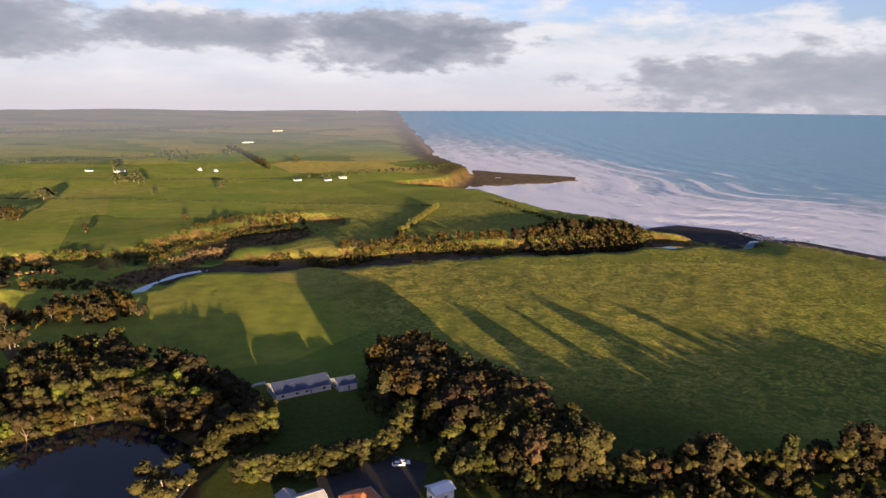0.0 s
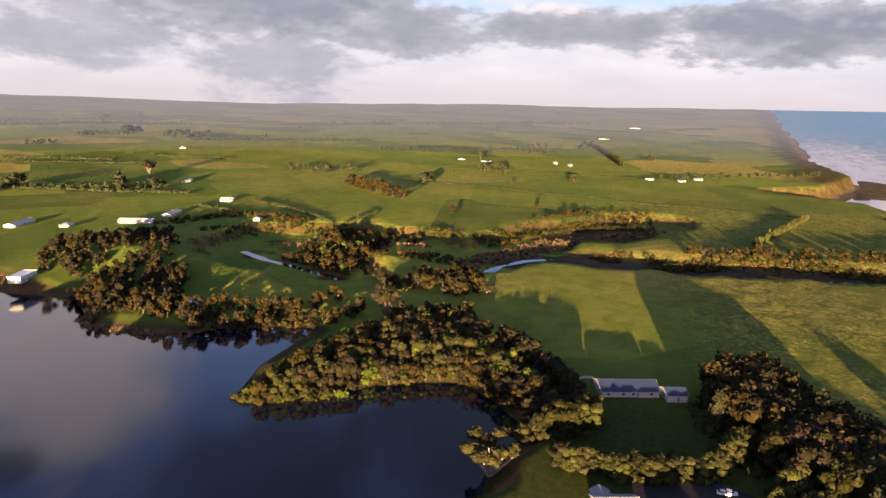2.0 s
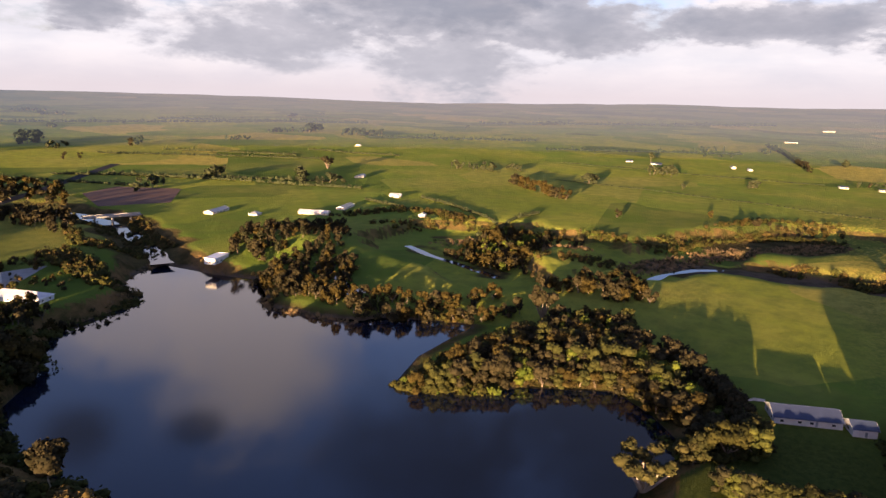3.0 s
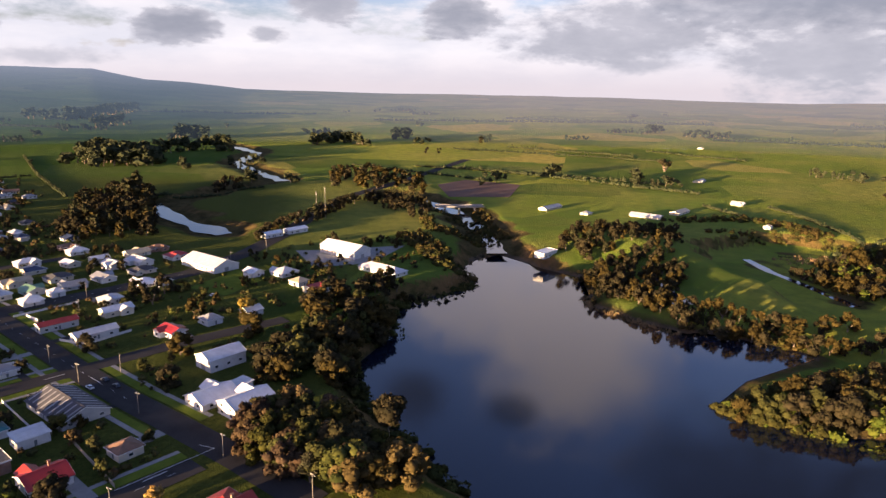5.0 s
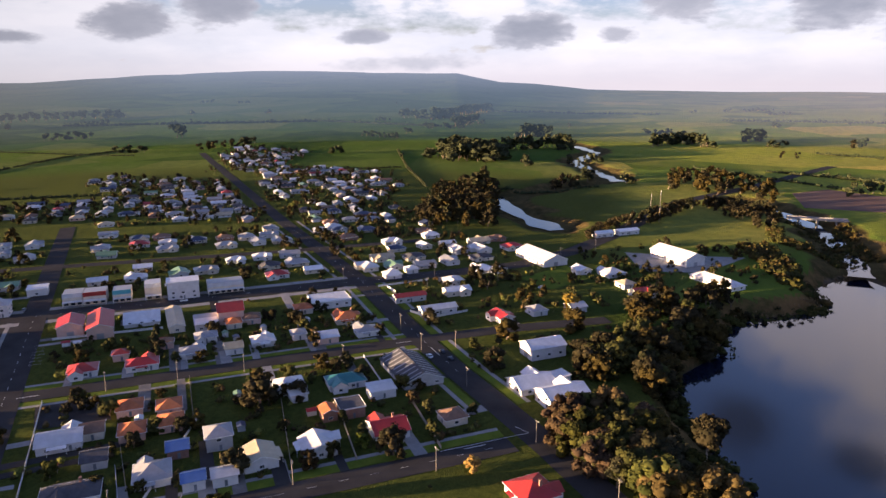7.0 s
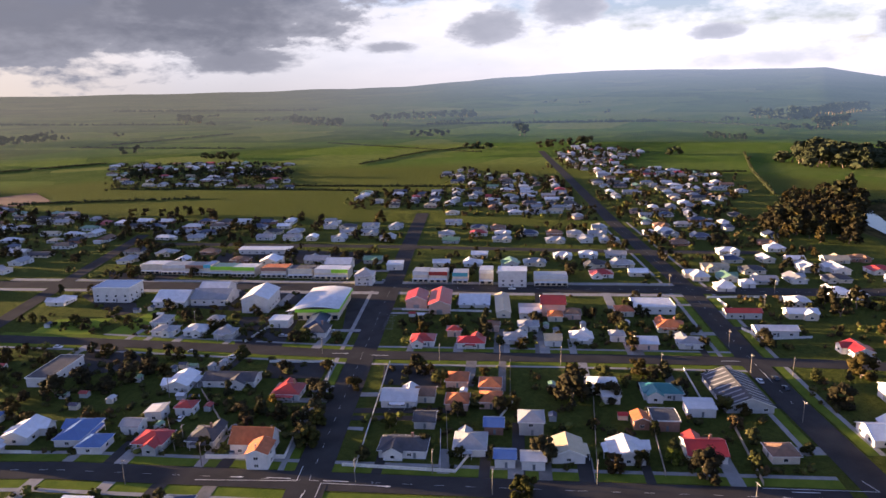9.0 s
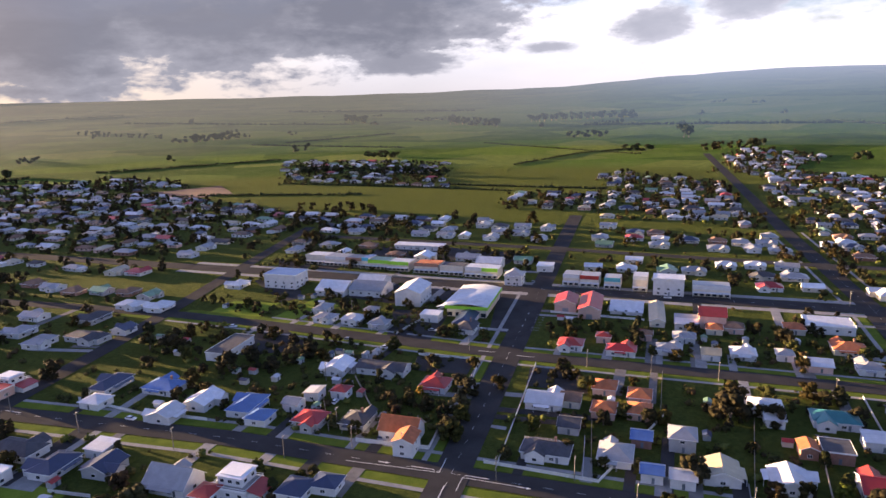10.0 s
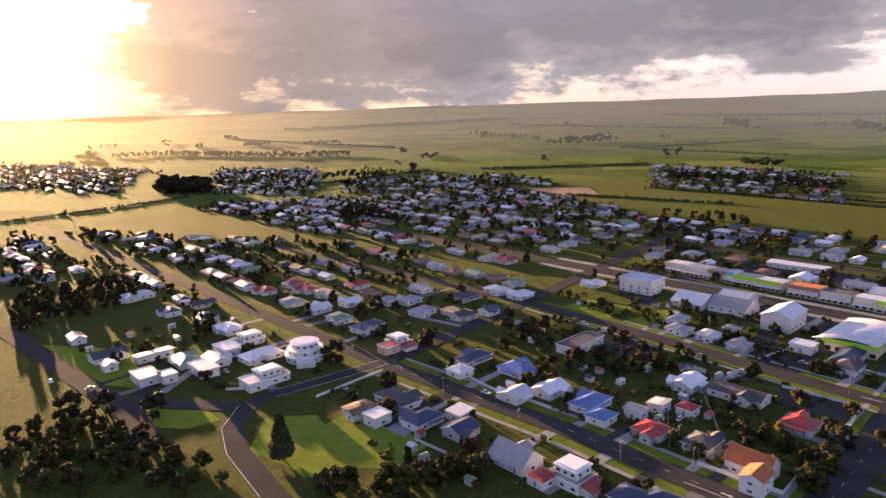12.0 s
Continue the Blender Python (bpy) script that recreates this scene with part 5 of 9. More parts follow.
def fill_block(ring, share, seed):
    """Sections of the town: houses in rows square to the streets, with shrubs and trees between them."""
    rng = random.Random(seed * 31 + 7)
    cx, cy = sum(p[0] for p in ring) / len(ring), sum(p[1] for p in ring) / len(ring)
    reach = max(math.hypot(a - cx, b - cy) for a, b in ring)
    n = int(reach / 14) + 1
    for i in range(-n, n + 1):
        for j in range(-n, n + 1):
            x = cx + U[0] * i * 15.5 + V[0] * j * 19.0 + rng.uniform(-2.5, 2.5)
            y = cy + U[1] * i * 15.5 + V[1] * j * 19.0 + rng.uniform(-2.5, 2.5)
            if not inside(x, y, ring):
                continue
            clear = not near_road(x, y, 7.5) and all(math.hypot(x - a, y - b) > r + 6 for a, b, r in footprints)
            if clear and rng.random() < 0.72 * share:
                L, W = rng.uniform(7.5, 12.5), rng.uniform(5.8, 8)
                if math.hypot(x + 150, y + 120) < 290:
                    stock_house(x, y, rng.choice((119.5, 119.5, 32)) + rng.uniform(-4, 4), rng)
                    footprints.append((x, y, 6))
                    continue
                far_house(x, y, rng.choice((119.5, 119.5, 32)) + rng.choice((0, 0, 0, rng.uniform(-6, 6))), L, W, rng.uniform(3.1, 3.8), rng.choice(ROOF_MIX), rng.choice(WALL_MIX), rng)
                footprints.append((x, y, L / 2))
            for _ in range(5):
                p, q = x + rng.uniform(-10, 10), y + rng.uniform(-10, 10)
                if not near_road(p, q, 2.5) and all(math.hypot(p - a, q - b) > r + 0.5 for a, b, r in footprints):
                    if rng.random() < (0.30 if share > 0.6 else 0.12):
                        tree(rng.choice(("bush", "bush", "bush", "pine", "rust")), p, q, rng.uniform(3, 6.5), None, rng.uniform(0.9, 1.3), rng.randrange(3))
                    else:
                        shrub(p, q, rng.uniform(0.8, 2.2), rng.choice(("bush", "bush", "bright", "rust", "hedge")), rng)


PANEL = {}


def fence(line, h, material, label):
    key = (h, material.name)
    if key not in PANEL:
        boards = [box_data(-2.4 + k * 0.3 + 0.012, -2.4 + (k + 1) * 0.3 - 0.012, -0.02, 0.02, 0.06, h) for k in range(16)]
        PANEL[key] = (mesh_of("panel", *joined(*boards, box_data(-2.4, 2.4, 0.02, 0.07, h * 0.3, h * 0.3 + 0.1), box_data(-2.4, 2.4, -0.04, 0.07, h, h + 0.06)), material),
                      mesh_of("post", *joined(box_data(-0.06, 0.06, -0.06, 0.06, -0.3, h + 0.08), box_data(-0.08, 0.08, -0.08, 0.08, h + 0.08, h + 0.12)), material))
    x0, y0 = metres(line[0])
    middles = [((p[0] + q[0]) / 2, (p[1] + q[1]) / 2) for p, q in zip(line, line[1:])]
    if all(near_road(x, y, 4.0) for x, y in middles):          # no fence stands in the street
        return
    root = thing("fence", pose(x0, y0, 0), label, "fence", "garden fences")
    line = metres(line)
    for (ax, ay), (bx, by) in zip(line, line[1:]):
        d = math.hypot(bx - ax, by - ay)
        n, turn = max(1, round(d / 4.8)), math.degrees(math.atan2(by - ay, bx - ax))
        for k in range(n):
            f = (k + 0.5) / n
            px, py = ax + (bx - ax) * f, ay + (by - ay) * f
            if near_road(px / PLAN, py / PLAN, 0.9):
                continue
            part_mesh("panel", PANEL[key][0], root, at=pose(px - x0, py - y0, ground(px, py), 0, 0, turn) @ Matrix.Diagonal((d / n / 4.8, 1, 1, 1)))
            qx, qy = ax + (bx - ax) * k / n, ay + (by - ay) * k / n
            part_mesh("post", PANEL[key][1], root, at=pose(qx - x0, qy - y0, ground(qx, qy), 0, 0, turn))


def tapered(r0, r1, h, sides=8):
    v = [(r * math.cos(6.283 * i / sides), r * math.sin(6.283 * i / sides), z) for r, z in ((r0, -0.3), (r1, h)) for i in range(sides)]
    return v, [(i, (i + 1) % sides, sides + (i + 1) % sides, sides + i) for i in range(sides)] + [tuple(range(sides, 2 * sides))]


POLE_POST = mesh_of("post", *tapered(0.17, 0.12, 8.6), POLEWOOD)
POLE_ARM = mesh_of("crossarm", *box_data(-1.1, 1.1, -0.07, 0.07, -0.07, 0.07), POLEWOOD)
POLE_CUP = mesh_of("insulator", *joined(tapered(0.05, 0.07, 0.18, 6)), TRIM)


def power_pole(x, y):
    x, y = metres((x, y))
    root = thing("power_pole", pose(x, y, ground(x, y), 0, 0, (x * 13) % 40 + 15), "grey timber power pole with a crossarm on the verge", "power pole", "power poles")
    part_mesh("post", POLE_POST, root)
    part_mesh("crossarm", POLE_ARM, root, at=pose(0, 0.18, 7.9))
    for k in (-0.95, -0.4, 0.4, 0.95):
        part_mesh("insulator", POLE_CUP, root, at=pose(k, 0.18, 8.0))


CAR_PAINT = {"white": surface("white_car_paint", (0.70, 0.70, 0.70), (0.80, 0.80, 0.80), 1.0, 0.25, spec=0.6), "dark": surface("dark_car_paint", (0.03, 0.035, 0.045), (0.05, 0.055, 0.07), 1.0, 0.25, spec=0.6),
             "grey": surface("silver_car_paint", (0.30, 0.31, 0.33), (0.40, 0.41, 0.43), 1.0, 0.3, 0.4)}


def profile(points, w0, w1, zsplit):
    """A side outline drawn out to a width that narrows above zsplit."""
    n = len(points)
    v = [(x, s * (w0 if z < zsplit else w1), z) for s in (-1, 1) for x, z in points]
    return v, [tuple(range(n - 1, -1, -1)), tuple(range(n, 2 * n))] + [(i, (i + 1) % n, n + (i + 1) % n, n + i) for i in range(n)]


CAR_BODY = profile([(-2.15, 0.35), (2.1, 0.35), (2.2, 0.62), (2.05, 0.82), (1.05, 0.95), (-1.75, 0.98), (-2.2, 0.85)], 0.88, 0.84, 0.7)
CAR_TOP = profile([(1.0, 0.94), (0.35, 1.42), (-1.2, 1.45), (-1.8, 0.97)], 0.78, 0.66, 1.2)
CAR_ROOF = profile([(0.42, 1.40), (0.25, 1.47), (-1.1, 1.50), (-1.28, 1.43)], 0.68, 0.66, 1.45)
WHEEL = mesh_of("wheel", *tapered(0.31, 0.31, 0.0, 12), RUBBER)
HUB = mesh_of("rim", *tapered(0.19, 0.17, 0.03, 10), CAR_PAINT["grey"])
car_stock = {}


def car(x, y, turn, colour):
    if colour not in car_stock:
        car_stock[colour] = mesh_of("body", *CAR_BODY, CAR_PAINT[colour]), mesh_of("cabin", *CAR_TOP, GLASS), mesh_of("roof", *CAR_ROOF, CAR_PAINT[colour])
    body, cabin, roof = car_stock[colour]
    word = {"white": "white", "dark": "dark blue-black", "grey": "silver-grey"}[colour]
    x, y = metres((x, y))
    root = thing("car", pose(x, y, ground(x, y) + 0.12, 0, 0, turn), f"{word} car standing on asphalt or grass", "car", "cars")
    part_mesh("body", body, root)
    part_mesh("cabin", cabin, root, "dark glass cabin")
    part_mesh("roof", roof, root)
    for wx in (-1.35, 1.35):
        for s in (-1, 1):
            w = part_mesh("wheel", WHEEL, root, at=pose(wx, s * 0.72, 0.31, -90 * s))
            part_mesh("rim", HUB, w)


def hedgerow(line, h, w, seed, leaf="dark", dense=1.0):
    rng = random.Random(seed)
    for (ax, ay), (bx, by) in zip(line, line[1:]):
        d = math.hypot(bx - ax, by - ay)
        n = max(2, min(int(d / (w * 0.7) * dense), 110))
        for k in range(n):
            if rng.random() < 0.06:
                continue
            f = (k + rng.uniform(0.2, 0.8)) / n
            x, y = ax + (bx - ax) * f + rng.uniform(-0.5, 0.5), ay + (by - ay) * f + rng.uniform(-0.5, 0.5)
            v, fc = [], []
            blob(rng, (0, 0, 0.45), 0.62, v, fc, ICO1)
            leaf_cards(rng, v, fc, 10, 0.4, lambda: ((0, 0, 0.5), 0.6))
            tall = h * rng.uniform(0.7, 1.25) * (1.6 if rng.random() < 0.05 else 1)
            x, y = metres((x, y))
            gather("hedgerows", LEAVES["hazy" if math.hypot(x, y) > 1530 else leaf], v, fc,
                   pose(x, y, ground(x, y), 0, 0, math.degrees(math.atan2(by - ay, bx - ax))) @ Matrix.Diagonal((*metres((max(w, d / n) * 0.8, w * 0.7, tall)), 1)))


def gardens(ring, count, seed, big=0.16):
    """Shrubs and small trees in the gardens between the nearer houses."""
    rng = random.Random(seed)
    xs, ys = [p[0] for p in ring], [p[1] for p in ring]
    done = 0
    for _ in range(count * 6):
        x, y = rng.uniform(min(xs), max(xs)), rng.uniform(min(ys), max(ys))
        if done >= count:
            break
        if not inside(x, y, ring) or near_road(x, y, 4.5) or any(math.hypot(x - a, y - b) < r - 0.5 for a, b, r in footprints):
            continue
        done += 1
        if rng.random() < big:
            tree(rng.choice(("bush", "bush", "hedge", "rust", "pine")), x, y, rng.uniform(2.6, 5.2), None, rng.uniform(0.9, 1.3), rng.randrange(3))
        else:
            for _ in range(rng.randrange(1, 4)):
                shrub(x + rng.uniform(-2, 2), y + rng.uniform(-2, 2), rng.uniform(0.5, 1.5), rng.choice(("bush", "bush", "bright", "rust", "hedge", "hedge")), rng)


FASCIA = {"white": WALLS["white"], "cream": WALLS["cream"], "lime": WALLS["lime"], "teal": WALLS["teal"], "brick": WALLS["brick"], "red": ROOFS["red"], "cyan": surface("cyan_painted_front", (0.05, 0.34, 0.46), (0.08, 0.44, 0.56), 0.4, 0.6)}


def shop(x, y, turn, L, W, h, front, roof="grey"):
    """A flat-fronted shop: walls, iron roof behind a coloured parapet, verandah over the pavement."""
    x, y, L, W, h = metres((x, y, L, W, h))
    root = thing("shop", pose(x, y, ground(x, y) - 0.05, 0, 0, turn), f"single shop with a {front} parapet and an iron verandah", "shop", "shops of the main street")
    a, b = L / 2, W / 2
    part_mesh("wall", mesh_of("wall", *box_data(-a, a, -b, b, 0, h), WALLS["cream"]), root)
    part_mesh("roof", mesh_of("roof", *slab([(-a, -b, h + 0.1), (a, -b, h + 0.1), (a, b, h + 0.8), (-a, b, h + 0.8)], 0.15), ROOFS[roof]), root)
    part_mesh("parapet", mesh_of("parapet", *box_data(-a, a, b, b + 0.25, h - 1.2, h + 1.2), FASCIA[front]), root, f"{front} painted parapet")
    part_mesh("verandah", mesh_of("verandah", *slab([(-a, b + 0.25, 3.1), (a, b + 0.25, 3.1), (a, b + 3.0, 2.8), (-a, b + 3.0, 2.8)], 0.12), ROOFS["light"]), root)
    for s in (-1, 1):
        part_mesh("post", mesh_of("post", *box_data(s * (a - 0.2) - 0.06, s * (a - 0.2) + 0.06, b + 2.8, b + 2.92, 0, 2.7), TRIM), root)
    n = max(2, int(L / 3))
    for k in range(n):
        p = (k + 0.5) / n * L - a
        part_mesh("shop_window", mesh_of("shop_window", *box_data(p - 1.1, p + 1.1, b + 0.02, b + 0.06, 0.5, 2.4), GLASS), root)
    footprints.append((x / PLAN, y / PLAN, max(L, W) / 2 / PLAN))


def market_hall(x, y, turn, L, W, h):
    """The large store under a bowed white roof with a lime fascia and a pointed canopy."""
    x, y, L, W, h = metres((x, y, L, W, h))
    root = thing("market_hall", pose(x, y, ground(x, y), 0, 0, turn), "large store under a bowed white roof with a lime green fascia", "store")
    a, b = L / 2, W / 2
    part_mesh("wall", mesh_of("wall", *box_data(-a + 1, a - 1, -b + 1, b - 1, 0, h - 1.0), WALLS["cream"]), root)
    n, v, f = 10, [], []
    for z0 in (0.0, -0.25):
        for i in range(n + 1):
            s = -1 + 2 * i / n
            for e in (-1, 1):
                v.append((e * a, s * b, h + 1.5 * (1 - s * s) + z0))
    m = 2 * (n + 1)
    for i in range(n):
        f += [(2 * i, 2 * i + 1, 2 * i + 3, 2 * i + 2), (m + 2 * i + 2, m + 2 * i + 3, m + 2 * i + 1, m + 2 * i)]
        f += [(2 * i, 2 * i + 2, m + 2 * i + 2, m + 2 * i), (2 * i + 3, 2 * i + 1, m + 2 * i + 1, m + 2 * i + 3)]
    part_mesh("roof", mesh_of("roof", v, f, ROOFS["white"], True), root)
    part_mesh("fascia", mesh_of("fascia", *joined(box_data(a, a + 0.2, -b, b, h - 1.6, h + 0.25)), WALLS["lime"]), root, "lime green fascia")
    part_mesh("fascia", mesh_of("fascia", *joined(box_data(-a, a + 0.2, b, b + 0.2, h - 1.4, h + 0.1)), WALLS["lime"]), root, "lime green fascia")
    part_mesh("canopy", mesh_of("canopy", *slab([(a, -b, h - 0.1), (a, -b - 5, h - 0.9), (a - 5, -b - 2.4, h - 0.6), (-a + 3, -b, h - 0.1)], 0.2), ROOFS["white"]), root, "pointed white canopy")
    for k in range(5):
        p = -b + 2.5 + k * (2 * b - 5) / 4
        part_mesh("shop_window", mesh_of("shop_window", *box_data(a - 1, a - 0.94, p - 1.4, p + 1.4, 0.4, 2.6), GLASS), root)
    footprints.append((x / PLAN, y / PLAN, L / 2 / PLAN))


def striped_hall(x, y, turn, L, W, h):
    """A long low hall whose dark roof carries pale strips."""
    x, y, L, W, h = metres((x, y, L, W, h))
    root = thing("striped_hall", pose(x, y, ground(x, y), 0, 0, turn), "long low hall with pale strips across its dark roof", "hall")
    house_parts(root, "g", L, W, h, "dark", "grey")
    a, b = L / 2, W / 2
    slope = min(0.40, (h - 2.2) / b)
    for k in range(9):
        p = -a + 1.2 + k * (L - 2.4) / 8
        for s in (-1, 1):
            z = lambda q: h - slope * abs(q) + 0.05
            part_mesh("roof_panel", mesh_of("roof_panel", *slab([(p - 0.4, s * 0.8, z(0.8)), (p + 0.4, s * 0.8, z(0.8)), (p + 0.4, s * (b - 0.6), z(b - 0.6)), (p - 0.4, s * (b - 0.6), z(b - 0.6))][::s], 0.06), ROOFS["grey"]), root, "pale grey roof strip")
    footprints.append((x / PLAN, y / PLAN, L / 2 / PLAN))


def drum(r, z0, z1, sides=28):
    v = [(r * math.cos(6.2832 * i / sides), r * math.sin(6.2832 * i / sides), z) for z in (z0, z1) for i in range(sides)]
    return v, [(i, (i + 1) % sides, sides + (i + 1) % sides, sides + i) for i in range(sides)] + [tuple(range(sides, 2 * sides)), tuple(range(sides - 1, -1, -1))]


def modern_house(x, y, turn, L, W, side_roof, flip=1):
    """A white two-storey house of stepped boxes: upper floor set back behind a railed balcony, low side wing under a coloured roof."""
    x, y, L, W = metres((x, y, L, W))
    root = thing("house", pose(x, y, ground(x, y) - 0.05, 0, 0, turn), "white two-storey house of stepped boxes with a balcony", "house", "houses of the town")
    a, b = L / 2, W / 2
    part_mesh("wall", mesh_of("wall", *box_data(-a, a, -b, b, 0, 3.0), WALLS["white"]), root)
    part_mesh("parapet", mesh_of("parapet", *ring_data(a + 0.15, b + 0.15, 0.25, 2.85, 3.35), TRIM), root)
    part_mesh("balcony", mesh_of("balcony", *box_data(-a + 0.1, a - 0.1, -b + 0.1, b - 0.1, 3.0, 3.1), CONCRETE), root)
    u0, u1, v0, v1 = -a * 0.75, a * 0.6, -b * 0.55, b
    if flip < 0:
        u0, u1, v0, v1 = -u1, -u0, -v1, -v0
    part_mesh("upper_wall", mesh_of("upper_wall", *box_data(u0, u1, v0, v1, 3.1, 6.0), WALLS["white"]), root)
    part_mesh("roof", mesh_of("roof", *box_data(u0 - 0.5, u1 + 0.5, v0 - 0.5, v1 + 0.5, 6.0, 6.25), ROOFS["white"]), root)
    part_mesh("parapet", mesh_of("parapet", *box_data(u0 + 0.6, u1 - 0.6, v0 + 0.6, v1 - 0.6, 6.25, 6.6), TRIM), root)
    for e in (-1, 1):
        part_mesh("rail", mesh_of("rail", *box_data(e * a - 0.05, e * a + 0.05, -b, b, 3.9, 4.0), TRIM), root)
        part_mesh("rail", mesh_of("rail", *box_data(-a, a, e * b - 0.05, e * b + 0.05, 3.9, 4.0), TRIM), root)
        for k in range(3):
            p = -a + (k + 0.5) * L / 3
            part_mesh("window", WINDOW_WHOLE, root, at=pose(p, e * b, 0.9, 0, 0, 0 if e > 0 else 180))
            p = u0 + (k + 0.5) * (u1 - u0) / 3
            part_mesh("window", WINDOW_WHOLE, root, at=pose(p, v1 if e > 0 else v0, 4.0, 0, 0, 0 if e > 0 else 180))
        for k in range(2):
            q = -b + (k + 0.5) * W / 2
            part_mesh("window", WINDOW_WHOLE, root, at=pose(e * a, q, 0.9, 0, 0, -90 if e > 0 else 90))
            q = v0 + (k + 0.5) * (v1 - v0) / 2
            part_mesh("window", WINDOW_WHOLE, root, at=pose(u1 if e > 0 else u0, q, 4.0, 0, 0, -90 if e > 0 else 90))
    if side_roof:
        w = 4.6
        part_mesh("wing", mesh_of("wing", *box_data(a, a + w, -b * 0.8, b * 0.8, 0, 2.5), WALLS["white"]), root)
        part_mesh("wing_roof", mesh_of("wing_roof", *slab([(a, -b * 0.8 - 0.4, 3.6), (a + w + 0.5, -b * 0.8 - 0.4, 2.4), (a + w + 0.5, b * 0.8 + 0.4, 2.4), (a, b * 0.8 + 0.4, 3.6)], 0.14), ROOFS[side_roof]), root)
    footprints.append((x / PLAN, y / PLAN, max(L, W) / 2 / PLAN + 1))


def round_house(x, y):
    x, y = metres((x, y))
    root = thing("round_house", pose(x, y, ground(x, y)), "white two-storey round house with balconies and a flat roof", "house", "houses of the town")
    part_mesh("wall", mesh_of("wall", *drum(9.6, 0, 3.0), WALLS["white"]), root)
    part_mesh("garage", mesh_of("garage", *box_data(-4.5, 4.5, 6.0, 14.0, 0, 2.9), WALLS["white"]), root)
    part_mesh("balcony", mesh_of("balcony", *drum(10.4, 3.0, 3.3), TRIM), root)
    part_mesh("wall", mesh_of("wall", *drum(8.4, 3.3, 6.0), WALLS["white"]), root)
    part_mesh("balcony", mesh_of("balcony", *drum(8.9, 6.0, 6.25), TRIM), root)
    part_mesh("wall", mesh_of("wall", *drum(6.4, 6.25, 8.8), WALLS["white"]), root)
    part_mesh("roof", mesh_of("roof", *joined(drum(7.3, 8.8, 9.1), drum(5.4, 9.1, 9.25)), ROOFS["white"]), root)
    for lev, r, z in ((12, 9.6, 0.9), (11, 8.4, 4.0), (12, 6.4, 6.9)):
        for k in range(lev):
            t = 360 * k / lev
            part_mesh("window", WINDOW_WHOLE, root, at=pose(-math.sin(radians(t)) * r * 0.995, math.cos(radians(t)) * r * 0.995, z, 0, 0, t))
    for k in range(28):
        t = 6.2832 * k / 28
        part_mesh("baluster", BALUSTER, root, at=pose(10.2 * math.cos(t), 10.2 * math.sin(t), 3.3, 0, 0, math.degrees(t)))
    footprints.append((x / PLAN, y / PLAN, 7))


BALUSTER = mesh_of("baluster", *joined(box_data(-0.04, 0.04, -0.04, 0.04, 0, 0.95), box_data(-0.09, 0.09, -1.15, 1.15, 0.95, 1.0)), TRIM)


def mast(x, y, h):
    x, y, h = metres((x, y, h))
    root = thing("radio_mast", pose(x, y, ground(x, y)), "tall grey mast with short aerial arms", "mast")
    part_mesh("pole", mesh_of("pole", *tapered(0.35, 0.2, h), POLEWOOD), root)
    for k in (0.96, 0.9, 0.84):
        part_mesh("arm", mesh_of("arm", *box_data(-1.3, 1.3, -0.12, 0.12, h * k - 0.2, h * k + 0.2), TRIM), root)


def bridge(p, q, width, z):
    (ax, ay), (bx, by) = metres((p, q))
    width, z = width * PLAN, z * PLAN
    d = math.hypot(bx - ax, by - ay)
    root = thing("bridge", pose((ax + bx) / 2, (ay + by) / 2, z, 0, 0, math.degrees(math.atan2(by - ay, bx - ax))), "pale concrete road bridge over the stream", "bridge")
    part_mesh("deck", mesh_of("deck", *box_data(-d / 2, d / 2, -width / 2, width / 2, -0.6, 0), CONCRETE), root)
    for s in (-1, 1):
        part_mesh("parapet", mesh_of("parapet", *box_data(-d / 2, d / 2, s * width / 2 - 0.15, s * width / 2 + 0.15, 0, 1.0), CONCRETE), root)
    for k in (-0.3, 0, 0.3):
        part_mesh("pier", mesh_of("pier", *box_data(k * d - 0.5, k * d + 0.5, -width / 2 + 0.5, width / 2 - 0.5, -5.5, -0.6), CONCRETE), root)


def shore_rocks(line, spread, count, seed):
    rng = random.Random(seed)
    for _ in range(count):
        k = rng.randrange(len(line) - 1)
        f = rng.random()
        x = line[k][0] + (line[k + 1][0] - line[k][0]) * f + rng.gauss(0, spread)
        y = line[k][1] + (line[k + 1][1] - line[k][1]) * f + rng.gauss(0, spread)
        v, fc = [], []
        blob(rng, (0, 0, 0), 1.0, v, fc, ICO1)
        x, y = metres((x, y))
        gather("shore_rocks", ROCK, v, fc, pose(x, y, max(ground(x, y), (SEA_LEVEL - 0.3) * PLAN), 0, 0, rng.uniform(0, 360)) @ Matrix.Diagonal((rng.uniform(1.0, 3.6), rng.uniform(1.0, 2.8), rng.uniform(0.5, 1.6), 1)))


